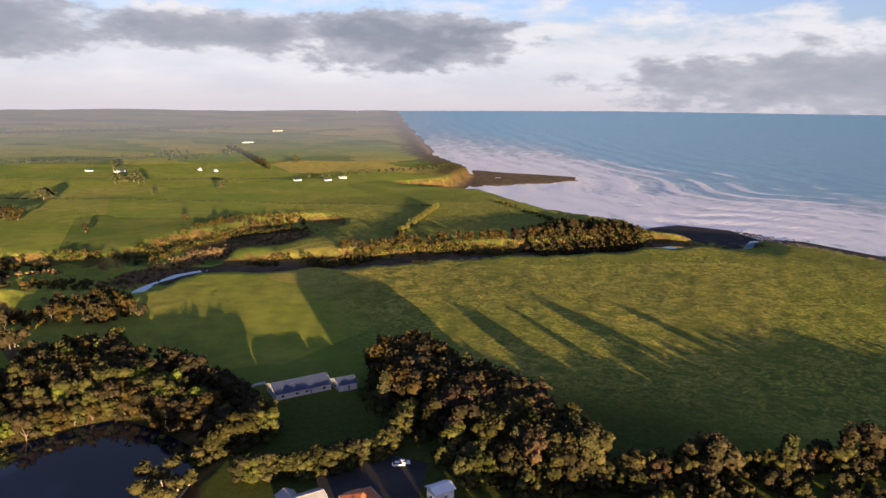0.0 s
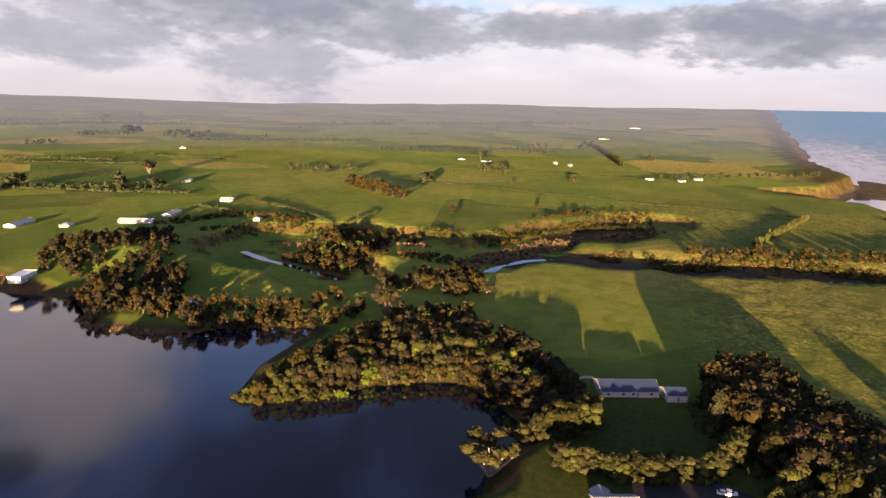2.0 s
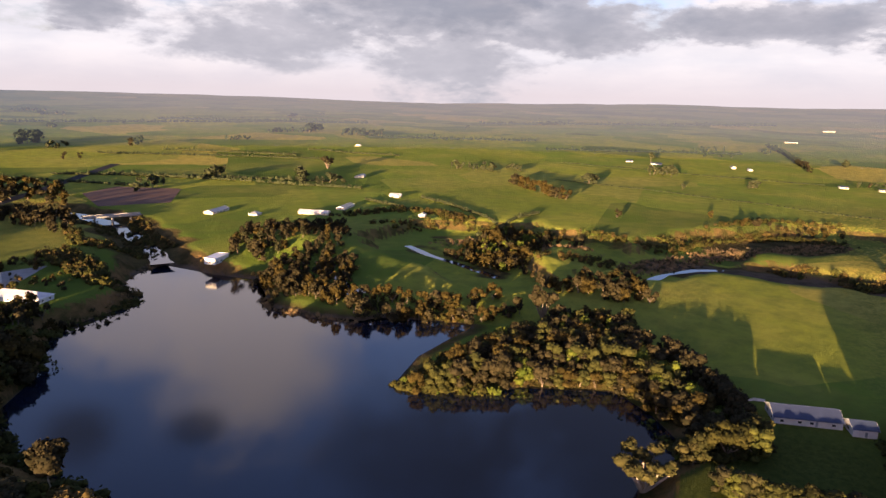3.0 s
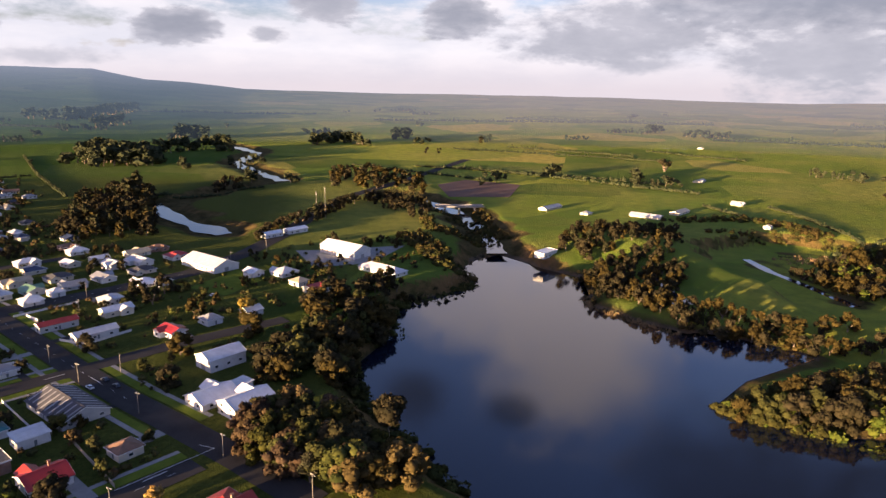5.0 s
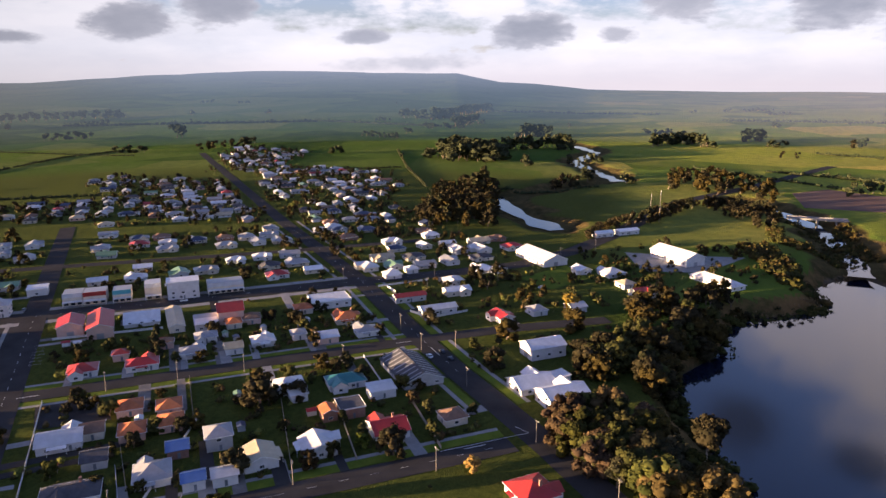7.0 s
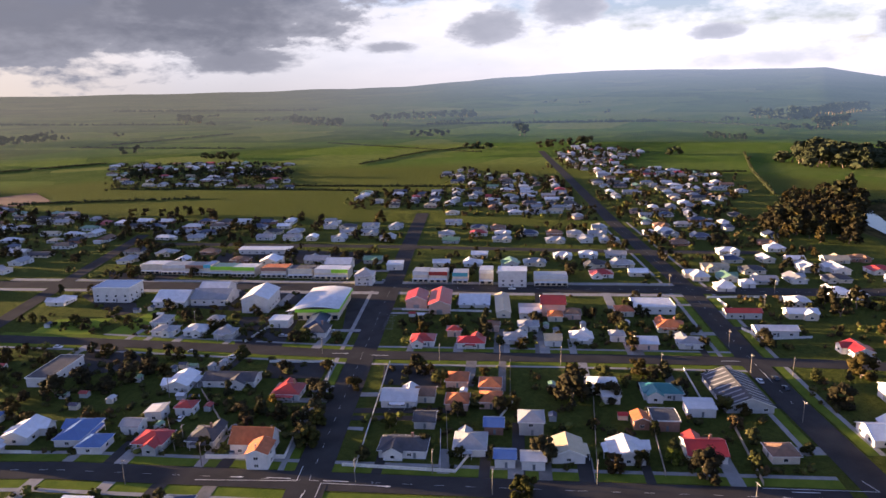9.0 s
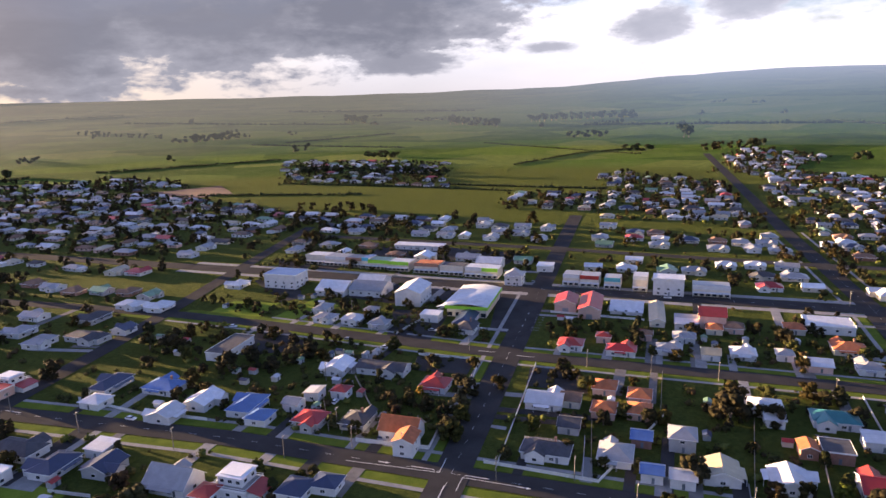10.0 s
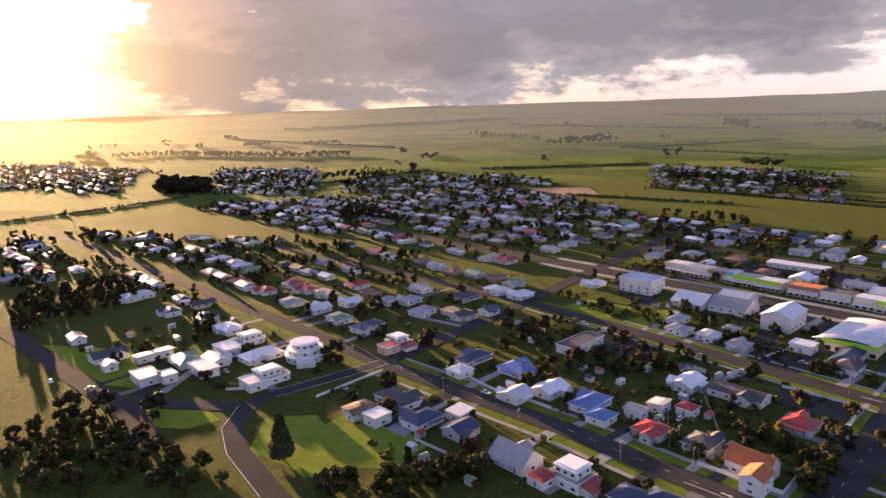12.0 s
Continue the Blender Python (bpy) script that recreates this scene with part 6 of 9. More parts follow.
def reed_bed(line, width, count, h, seed):
    """Tufts of reeds and scrub along a bank."""
    rng = random.Random(seed)
    for _ in range(count):
        k = rng.randrange(len(line) - 1)
        f = rng.random()
        x = line[k][0] + (line[k + 1][0] - line[k][0]) * f + rng.uniform(-width, width)
        y = line[k][1] + (line[k + 1][1] - line[k][1]) * f + rng.uniform(-width, width)
        v, fc = [], []
        for _ in range(9):
            a, r = rng.uniform(0, 6.28), rng.uniform(0.1, 0.9)
            p = Vector((r * math.cos(a), r * math.sin(a), 0))
            w = Vector((-math.sin(a), math.cos(a), 0)) * 0.28
            n = len(v)
            v += [tuple(p - w), tuple(p + w), tuple(p * 1.5 + Vector((0, 0, rng.uniform(0.6, 1.1))))]
            fc.append((n, n + 1, n + 2))
        x, y = metres((x, y))
        gather("reeds", REED if rng.random() < 0.7 else LEAVES["hedge"], v, fc, pose(x, y, ground(x, y) - 0.1) @ Matrix.Diagonal((2.1, 2.1, PLAN * h * rng.uniform(0.7, 1.3), 1)))


def scrub_line(line, width, count, r0, r1, kinds, seed):
    """Low bushes along a bank."""
    rng = random.Random(seed)
    for _ in range(count):
        k = rng.randrange(len(line) - 1)
        f = rng.random()
        x = line[k][0] + (line[k + 1][0] - line[k][0]) * f + rng.uniform(-width, width)
        y = line[k][1] + (line[k + 1][1] - line[k][1]) * f + rng.uniform(-width, width)
        shrub(x, y, rng.uniform(r0, r1), rng.choice(kinds), rng, "bank_scrub")


SHED_WALL = {k: mesh_of("wall", *box_data(-1.7, 1.7, -1.3, 1.3, 0, 2.1), WALLS[k]) for k in ("grey", "cream", "white")}
SHED_ROOF = {k: mesh_of("roof", *joined(slab([(-1.95, -1.6, 2.0), (1.95, -1.6, 2.0), (1.95, 0, 2.7), (-1.95, 0, 2.7)], 0.08), slab([(1.95, 1.6, 2.0), (-1.95, 1.6, 2.0), (-1.95, 0, 2.7), (1.95, 0, 2.7)], 0.08)), ROOFS[k]) for k in ("light", "grey", "red", "slate", "green")}


def garden_sheds(ring, count, seed):
    rng = random.Random(seed)
    xs, ys = [p[0] for p in ring], [p[1] for p in ring]
    done = 0
    for _ in range(count * 20):
        x, y = rng.uniform(min(xs), max(xs)), rng.uniform(min(ys), max(ys))
        if done < count and inside(x, y, ring) and not near_road(x, y, 9) and all(math.hypot(x - a, y - b) > r + 1.5 for a, b, r in footprints):
            wall, roof = rng.choice(list(SHED_WALL)), rng.choice(list(SHED_ROOF))
            mx, my = metres((x, y))
            root = thing("garden_shed", pose(mx, my, ground(mx, my), 0, 0, rng.choice((119.5, 29.5))), f"small {wall} garden shed with a {ROOF_WORD[roof]} roof", "shed", "garden sheds")
            part_mesh("wall", SHED_WALL[wall], root)
            part_mesh("roof", SHED_ROOF[roof], root)
            part_mesh("door", DOOR_LEAF, root, at=pose(0, 1.3, 0.02))
            footprints.append((x, y, 2.2))
            done += 1

# ---- houses: kind, place, turn, length, width, ridge height, roof, walls ----
house("f", -271.6, -152.4, 119.5, 13.0, 8.8, 7.8, "light", "white", 1)
house("h", -237.8, -214.1, 119.5, 8.3, 8.8, 7.0, "grey", "white", 0)
house("g", -252.3, -244.3, 119.5, 12.9, 10.6, 6.0, "light", "white", 3)
house("g", -256.2, -264.8, 119.5, 12.5, 8.0, 4.0, "grey", "white", 0)
house("m", -256.6, -306.7, 119.5, 30.1, 6.4, 3.3, "white", "white", 0)
house("g", -237.6, -280.6, 32.0, 10.5, 8.8, 5.6, "white", "cream", 0)
house("g", -99.8, -127.6, 32.0, 6.7, 5.3, 5.5, "orange", "white", 2)
house("g", -103.8, -134.6, 119.5, 10.6, 6.8, 6.2, "orange", "white", 4)
house("h", -90.3, -158.8, 119.5, 8.1, 7.2, 4.0, "red", "grey", 0)
house("h", -99.3, -148.9, 119.5, 7.2, 8.0, 4.0, "dark", "grey", 1)
house("g", -117.5, -185.4, 32.0, 10.3, 7.2, 4.0, "white", "white", 0)
house("g", -127.4, -173.5, 119.5, 16.6, 7.2, 4.0, "dark", "white", 0)
house("h", -131.1, -151.3, 119.5, 8.2, 8.0, 4.0, "red", "white", 1)
house("h", -106.8, -167.9, 119.5, 5.0, 4.8, 3.8, "red", "white", 0)
house("m", -100.3, -172.7, 32.0, 5.4, 4.8, 3.3, "grey", "white", 0)
house("g", -91.8, -170.6, 119.5, 5.0, 4.8, 3.8, "grey", "white", 0)
house("g", -186.4, -228.6, 32.0, 17.3, 11.4, 8.5, "white", "white", 3)
house("f", -174.1, -202.4, 119.5, 7.6, 6.4, 3.3, "light", "white", 0)
house("h", -174.6, -182.4, 119.5, 7.6, 8.8, 4.2, "dark", "white", 1)
house("h", -143.5, -233.7, 119.5, 8.5, 6.4, 3.8, "grey", "white", 0)
house("h", -150.5, -223.6, 119.5, 8.2, 7.2, 4.0, "light", "white", 0)
house("h", -154.2, -211.2, 119.5, 7.2, 6.4, 3.8, "grey", "grey", 0)
house("h", -161.8, -226.7, 119.5, 5.0, 4.8, 3.8, "grey", "white", 0)
house("g", -170.8, -266.4, 119.5, 14.3, 15.8, 6.0, "light", "white", 3)
house("g", -181.1, -253.3, 119.5, 16.4, 14.1, 6.0, "grey", "white", 3)
house("g", -188.7, -261.4, 119.5, 13.0, 12.3, 6.0, "light", "white", 3)
house("g", -223.5, -171.9, 32.0, 12.5, 8.8, 6.0, "red", "pink", 3)
house("g", -226.8, -162.0, 32.0, 20.9, 8.8, 6.0, "red", "pink", 3)
house("h", -188.0, -142.5, 119.5, 8.4, 7.2, 4.0, "red", "white", 0)
house("h", -195.1, -126.3, 119.5, 9.7, 6.4, 3.8, "red", "white", 1)
house("h", -201.4, -137.8, 119.5, 5.0, 4.8, 3.8, "red", "pink", 0)
house("h", -213.4, -128.3, 119.5, 5.0, 4.8, 3.8, "brown", "pink", 0)
house("g", -238.7, -152.3, 119.5, 12.7, 14.4, 4.2, "light", "white", 3)
house("g", -238.0, -138.2, 32.0, 24.3, 5.6, 3.8, "tan", "cream", 0)
house("m", -236.0, -124.3, 119.5, 8.4, 11.2, 3.3, "grey", "white", 0)
house("g", -244.1, -118.2, 119.5, 9.6, 10.6, 7.5, "red", "pink", 3)
house("h", -237.1, -113.7, 119.5, 5.6, 6.4, 3.8, "orange", "cream", 0)
house("h", -243.1, -109.1, 119.5, 6.4, 7.2, 4.0, "brown", "pink", 0)
house("h", -207.2, -115.0, 119.5, 7.9, 6.4, 3.8, "grey", "white", 0)
house("g", -212.5, -102.6, 119.5, 5.8, 6.4, 3.8, "tan", "white", 0)
house("h", -220.5, -95.2, 119.5, 7.7, 7.2, 4.0, "light", "white", 0)
house("h", -221.6, -117.3, 119.5, 7.4, 6.4, 3.8, "grey", "white", 0)
house("h", -257.2, -92.9, 119.5, 6.8, 7.2, 4.0, "orange", "cream", 0)
house("f", -268.2, -85.1, 119.5, 16.1, 12.0, 3.3, "light", "white", 3)
house("h", -228.3, -84.7, 119.5, 5.0, 5.6, 3.8, "grey", "white", 0)
house("g", -226.9, -73.4, 119.5, 7.0, 7.2, 4.0, "white", "pink", 0)
house("h", -248.8, -71.8, 119.5, 10.1, 8.0, 4.0, "orange", "cream", 1)
house("h", -235.0, -60.8, 119.5, 7.8, 6.4, 3.8, "grey", "white", 0)
house("h", -165.6, -112.5, 119.5, 6.7, 7.2, 4.0, "orange", "pink", 0)
house("h", -152.7, -103.9, 119.5, 6.4, 7.2, 4.0, "orange", "pink", 0)
house("h", -167.5, -101.6, 119.5, 6.4, 7.2, 4.0, "orange", "pink", 0)
house("h", -158.8, -96.3, 119.5, 6.3, 7.2, 4.0, "orange", "pink", 0)
house("g", -145.9, -119.6, 119.5, 10.3, 8.8, 4.2, "light", "white", 0)
house("g", -151.6, -114.5, 119.5, 5.6, 6.4, 3.8, "brown", "cream", 0)
house("h", -123.7, -100.9, 119.5, 11.9, 7.2, 4.0, "dark", "white", 1)
house("h", -134.2, -87.5, 119.5, 7.9, 8.8, 4.2, "grey", "white", 0)
house("g", -145.6, -87.3, 119.5, 5.0, 5.6, 3.8, "blue", "brick", 0)
house("h", -151.3, -79.1, 119.5, 6.4, 7.0, 5.6, "grey", "grey", 0)
house("g", -144.4, -65.4, 32.0, 8.6, 8.0, 4.0, "tan", "white", 0)
house("g", -132.6, -76.4, 119.5, 5.0, 4.8, 3.8, "blue", "white", 0)
house("g", -135.4, -70.1, 119.5, 5.6, 4.8, 3.8, "light", "white", 0)
house("g", -138.6, -105.1, 119.5, 5.6, 6.4, 3.8, "dark", "grey", 0)
house("g", -151.6, -52.8, 32.0, 8.7, 8.0, 4.0, "light", "white", 0)
house("h", -185.6, -73.0, 119.5, 8.6, 7.2, 4.0, "light", "white", 0)
house("g", -179.6, -67.9, 119.5, 5.0, 5.6, 3.8, "light", "white", 0)
house("h", -190.7, -56.5, 119.5, 11.1, 7.2, 4.0, "teal", "white", 0)
house("f", -172.6, -50.0, 119.5, 6.8, 7.2, 3.3, "dark", "brick", 0)
house("m", -185.1, -44.0, 119.5, 7.7, 5.6, 3.3, "light", "white", 0)
house("g", -168.9, -55.3, 32.0, 5.0, 4.0, 3.8, "orange", "brick", 0)
house("g", -162.8, -37.0, 119.5, 9.3, 8.8, 4.2, "red", "white", 1)
house("h", -171.5, -20.8, 32.0, 6.2, 6.4, 3.8, "brown", "cream", 0)
house("g", -223.4, 4.2, 119.5, 13.1, 8.8, 6.0, "white", "white", 3)
house("g", -196.2, 0.6, 119.5, 12.1, 9.6, 4.2, "white", "white", 0)
house("m", -200.1, 8.4, 32.0, 5.0, 6.4, 3.3, "light", "white", 0)
house("g", -186.9, 9.6, 119.5, 13.1, 8.8, 5.6, "white", "white", 0)
house("g", -262.9, -37.9, 119.5, 14.8, 5.6, 3.8, "light", "white", 0)
house("g", -257.2, -11.5, 32.0, 9.3, 6.4, 3.8, "red", "white", 0)
house("h", -266.7, 1.9, 119.5, 6.4, 7.2, 4.0, "grey", "white", 0)
house("g", -272.4, 17.8, 119.5, 6.9, 6.4, 3.8, "light", "white", 0)
house("g", -289.3, -33.1, 119.5, 11.3, 6.4, 3.8, "white", "cream", 0)
house("g", -277.3, -52.2, 119.5, 13.6, 4.8, 3.8, "red", "grey", 0)
house("f", -267.1, -219.2, 32.0, 8.4, 8.0, 3.3, "white", "white", 0)
house("h", -14.1, -195.2, 119.5, 8.3, 8.0, 4.0, "brown", "white", 0)
house("h", -25.7, -199.5, 119.5, 13.9, 7.2, 4.0, "dark", "white", 0)
house("f", -18.0, -187.6, 32.0, 6.2, 5.6, 3.3, "white", "white", 0)
house("h", -30.8, -183.3, 32.0, 10.3, 7.2, 4.0, "slate", "white", 0)
house("g", -39.9, -173.7, 32.0, 8.1, 7.2, 4.0, "slate", "grey", 0)
house("m", -42.1, -183.5, 119.5, 6.1, 5.6, 3.3, "light", "white", 0)
house("g", -49.7, -154.1, 119.5, 11.3, 7.9, 5.9, "grey", "white", 4)
house("h", -52.9, -143.5, 119.5, 5.0, 5.6, 3.8, "red", "white", 0)
house("h", -68.9, -130.4, 119.5, 6.4, 7.2, 4.0, "slate", "white", 0)
house("h", -75.4, -127.3, 32.0, 5.6, 6.4, 3.8, "slate", "white", 0)
house("h", -57.6, -227.2, 32.0, 13.2, 6.4, 3.8, "slate", "white", 0)
house("h", -50.0, -216.5, 119.5, 7.0, 6.4, 3.8, "white", "white", 0)
house("h", -69.4, -212.3, 119.5, 11.3, 8.0, 4.0, "blue", "white", 1)
house("g", -62.1, -191.9, 32.0, 7.7, 7.2, 4.0, "light", "white", 0)
house("g", -73.8, -193.1, 32.0, 9.9, 7.2, 4.0, "white", "white", 0)
house("h", -81.9, -180.4, 32.0, 11.9, 7.2, 4.0, "blue", "white", 0)
house("h", -80.8, -170.5, 32.0, 6.7, 6.4, 3.8, "blue", "white", 0)
house("f", -99.7, -229.3, 32.0, 19.2, 8.0, 3.3, "dark", "white", 0)
house("f", 30.9, -263.6, 119.5, 10.7, 7.2, 3.3, "white", "white", 0)
house("h", 18.1, -253.7, 32.0, 13.9, 8.8, 4.2, "white", "white", 0)
house("h", 33.0, -291.6, 119.5, 11.8, 7.2, 4.0, "white", "white", 0)
house("f", 19.3, -225.6, 119.5, 8.1, 6.4, 3.3, "light", "white", 0)
house("g", 34.4, -253.4, 119.5, 10.3, 6.4, 3.8, "light", "white", 0)
house("h", 45.7, -256.2, 119.5, 11.6, 7.2, 4.0, "green", "white", 0)
house("f", 56.5, -242.5, 119.5, 10.7, 7.2, 3.3, "grey", "white", 0)
house("f", 48.9, -240.3, 32.0, 5.1, 5.6, 3.3, "white", "white", 0)
house("f", 37.4, -244.6, 119.5, 12.5, 6.4, 3.3, "light", "white", 0)
house("m", 58.2, -265.8, 32.0, 13.4, 4.8, 3.3, "light", "white", 0)
house("g", 75.5, -271.1, 32.0, 12.5, 8.0, 4.0, "dark", "white", 0)
house("g", 72.0, -258.1, 119.5, 5.0, 4.8, 3.8, "white", "white", 0)
house("g", 93.9, -296.7, 119.5, 9.0, 5.6, 3.8, "grey", "white", 0)
house("h", 84.4, -362.4, 32.0, 16.8, 8.0, 4.0, "light", "white", 0)
house("h", 62.1, -326.9, 119.5, 9.5, 7.2, 4.0, "slate", "white", 0)
house("h", 45.0, -312.0, 119.5, 8.6, 7.2, 4.0, "slate", "white", 0)
house("h", -13.8, -291.9, 119.5, 10.9, 7.2, 4.0, "green", "white", 0)
house("h", -24.4, -276.1, 32.0, 12.7, 7.2, 4.0, "slate", "white", 0)
house("f", -29.4, -246.0, 119.5, 5.7, 6.4, 3.3, "red", "pink", 0)
house("g", -20.7, -315.5, 32.0, 9.1, 7.2, 4.0, "light", "white", 0)
house("g", -5.4, -309.6, 32.0, 10.0, 7.2, 4.0, "light", "white", 0)
house("h", -37.9, -312.9, 32.0, 8.3, 6.4, 3.8, "grey", "white", 0)
house("h", -48.3, -310.2, 32.0, 9.5, 7.2, 4.0, "grey", "white", 0)
house("h", -50.8, -290.8, 32.0, 10.6, 7.2, 4.0, "grey", "white", 0)
house("h", -65.7, -282.6, 119.5, 16.3, 7.2, 4.0, "dark", "grey", 0)
house("g", -78.9, -281.1, 32.0, 7.2, 6.4, 3.8, "slate", "white", 0)
house("h", -92.7, -314.3, 119.5, 12.0, 7.2, 4.0, "light", "white", 0)
house("h", -101.0, -302.0, 32.0, 10.7, 7.2, 4.0, "light", "white", 0)
house("f", -160.3, -295.2, 119.5, 17.1, 12.3, 7.0, "blue", "white", 1)
house("h", -149.5, -244.9, 32.0, 9.1, 5.6, 3.8, "grey", "white", 0)
house("h", -75.1, -306.9, 32.0, 12.2, 7.2, 4.0, "dark", "grey", 0)
house("h", -185.2, -191.9, 32.0, 25.4, 7.2, 4.0, "slate", "white", 0)
house("h", -138.2, 1.2, 32.0, 9.3, 8.8, 4.2, "red", "white", 1)
house("h", -312.8, -67.3, 119.5, 7.6, 7.2, 4.0, "light", "white", 0)
house("h", -305.8, -36.7, 119.5, 8.3, 7.2, 4.0, "light", "white", 0)
house("h", -323.0, -59.8, 119.5, 5.5, 6.4, 3.8, "light", "white", 0)
house("h", -328.5, -25.0, 119.5, 8.8, 8.0, 4.0, "white", "white", 0)
house("h", -383.3, -82.1, 119.5, 10.6, 7.2, 4.0, "white", "white", 0)
house("g", -367.4, -41.5, 32.0, 10.8, 7.2, 4.0, "light", "white", 0)
house("g", -371.3, -29.1, 32.0, 13.1, 7.2, 4.0, "light", "white", 0)
house("h", -403.2, -62.4, 119.5, 9.5, 7.2, 4.0, "white", "white", 0)
house("g", -355.1, 4.2, 32.0, 28.2, 14.1, 6.0, "light", "white", 3)
house("g", -331.9, 23.7, 32.0, 8.0, 6.4, 3.8, "white", "white", 0)
house("h", -329.0, 38.1, 119.5, 9.8, 9.6, 4.2, "light", "white", 0)
house("h", -309.3, 42.4, 119.5, 6.7, 7.2, 4.0, "tan", "white", 0)
house("g", -297.1, 47.8, 119.5, 9.9, 6.4, 3.8, "red", "cream", 0)
house("g", -362.3, 75.0, 32.0, 26.6, 12.3, 7.0, "white", "white", 3)
house("h", -319.6, 84.8, 32.0, 25.1, 8.8, 4.2, "light", "white", 0)
house("g", -426.9, 57.2, 119.5, 14.5, 5.6, 3.8, "white", "white", 0)
house("g", -418.1, 41.8, 119.5, 12.2, 5.6, 3.8, "white", "white", 0)
house("h", -328.0, -17.2, 119.5, 6.5, 6.4, 3.8, "light", "white", 0)
house("h", -326.0, -82.3, 32.0, 11.2, 7.2, 4.0, "light", "cream", 0)
house("h", -411.8, -121.9, 119.5, 9.6, 6.4, 3.8, "slate", "white", 0)
house("h", -410.6, -134.4, 119.5, 7.0, 6.4, 3.8, "light", "white", 0)
house("g", -461.6, 256.0, 119.5, 22.7, 7.2, 3.1, "grey", "cream", 0)
house("h", -432.6, 270.1, 119.5, 6.9, 6.4, 3.0, "grey", "cream", 0)
house("f", -329.6, 181.4, 119.5, 13.5, 6.4, 3.3, "white", "white", 0)
house("g", -409.8, 306.3, 32.0, 22.7, 7.2, 3.1, "light", "cream", 0)
house("g", -416.8, 341.2, 119.5, 21.0, 7.2, 3.1, "tan", "cream", 0)
house("g", -435.4, 413.6, 32.0, 9.8, 7.2, 3.1, "light", "cream", 0)
house("g", -349.6, 359.5, 119.5, 5.0, 4.8, 3.0, "grey", "cream", 0)
house("g", -560.4, 479.8, 119.5, 17.6, 6.4, 3.0, "grey", "cream", 0)
house("g", -885.3, 753.5, 119.5, 7.7, 8.0, 3.1, "grey", "cream", 0)
house("g", -45.9, 207.8, 32.0, 18.3, 9.6, 4.2, "slate", "grey", 2)
house("g", -31.7, 211.1, 32.0, 6.3, 6.4, 3.8, "slate", "grey", 0)
house("g", -30.9, 140.3, 32.0, 9.6, 6.4, 3.8, "grey", "cream", 0)
house("h", -17.0, 138.2, 32.0, 7.2, 7.9, 6.0, "orange", "cream", 0)
house("g", 0.3, 146.2, 32.0, 5.0, 4.0, 3.8, "white", "white", 0)
house("g", -473.0, 912.2, 32.0, 9.1, 4.8, 3.0, "slate", "grey", 0)
house("g", -427.9, 904.1, 32.0, 14.4, 4.8, 3.0, "slate", "grey", 0)
house("g", -341.4, 955.8, 119.5, 12.9, 4.8, 3.0, "slate", "cream", 0)
house("g", -313.9, 940.5, 119.5, 12.4, 4.8, 3.0, "grey", "grey", 0)
house("g", -130.2, 876.6, 32.0, 9.8, 4.8, 3.0, "grey", "grey", 0)
house("g", -180.2, 839.6, 32.0, 8.9, 4.8, 3.0, "slate", "cream", 0)
house("g", -143.7, 845.4, 32.0, 8.3, 4.8, 3.0, "slate", "cream", 0)
house("g", -451.0, 1581.9, 32.0, 24.9, 4.8, 3.0, "slate", "cream", 0)
house("g", -501.4, 2077.8, 32.0, 30.1, 4.8, 3.0, "grey", "cream", 0)

# ---- driveways from the nearer houses to their streets ----
def driveway(x, y, r, rng):
    """A strip of concrete, asphalt or gravel from a house straight to the edge of the nearest street."""
    ax, ay, bx, by, half = SEGMENTS.T
    px, py = metres((x, y))
    dx, dy = bx - ax, by - ay
    k = np.clip(((px - ax) * dx + (py - ay) * dy) / (dx * dx + dy * dy), 0, 1)
    d = np.hypot(px - ax - k * dx, py - ay - k * dy) - half
    i = int(np.argmin(d))
    qx, qy = ax[i] + k[i] * dx[i], ay[i] + k[i] * dy[i]
    far = math.hypot(qx - px, qy - py)
    ux, uy = (qx - px) / far, (qy - py) / far
    side = (r * PLAN * 0.75) * rng.choice((-1, 1))
    sx, sy = px - uy * side, py + ux * side
    start, end, half_width = -rng.uniform(0, 5), far - half[i] - 0.1, rng.uniform(1.5, 2.6)
    if end < 6 or end > 45:
        return
    for f in (0.35, 0.6, 0.85):
        mx, my = (sx + ux * end * f) / PLAN, (sy + uy * end * f) / PLAN
        if any(math.hypot(mx - a, my - b) < q - 0.5 for a, b, q in footprints if (a, b) != (x, y)):
            return
    m = pose(sx, sy, 0.0, 0, 0, math.degrees(math.atan2(uy, ux)))
    me = mesh_of("driveway", *box_data(start, end, -half_width, half_width, -0.05, 0.0875 + 0.0001 * rng.randrange(60)), rng.choice((CONCRETE, CONCRETE, GRAVEL, ASPHALT)))
    tagged(new("driveway", me), "worn driveway from the street to a house", "driveway", kind="structure").matrix_basis = m


GRAVEL = surface("grey_gravel", (0.13, 0.12, 0.11), (0.22, 0.21, 0.19), 0.3, 1.0, bump=0.5, fine=30, spec=0.05)
drive_rng = random.Random(77)
for hx, hy, hr in list(footprints):
    if math.hypot(hx + 130, hy + 130) < 230 and hy < 0:
        driveway(hx, hy, hr, drive_rng)

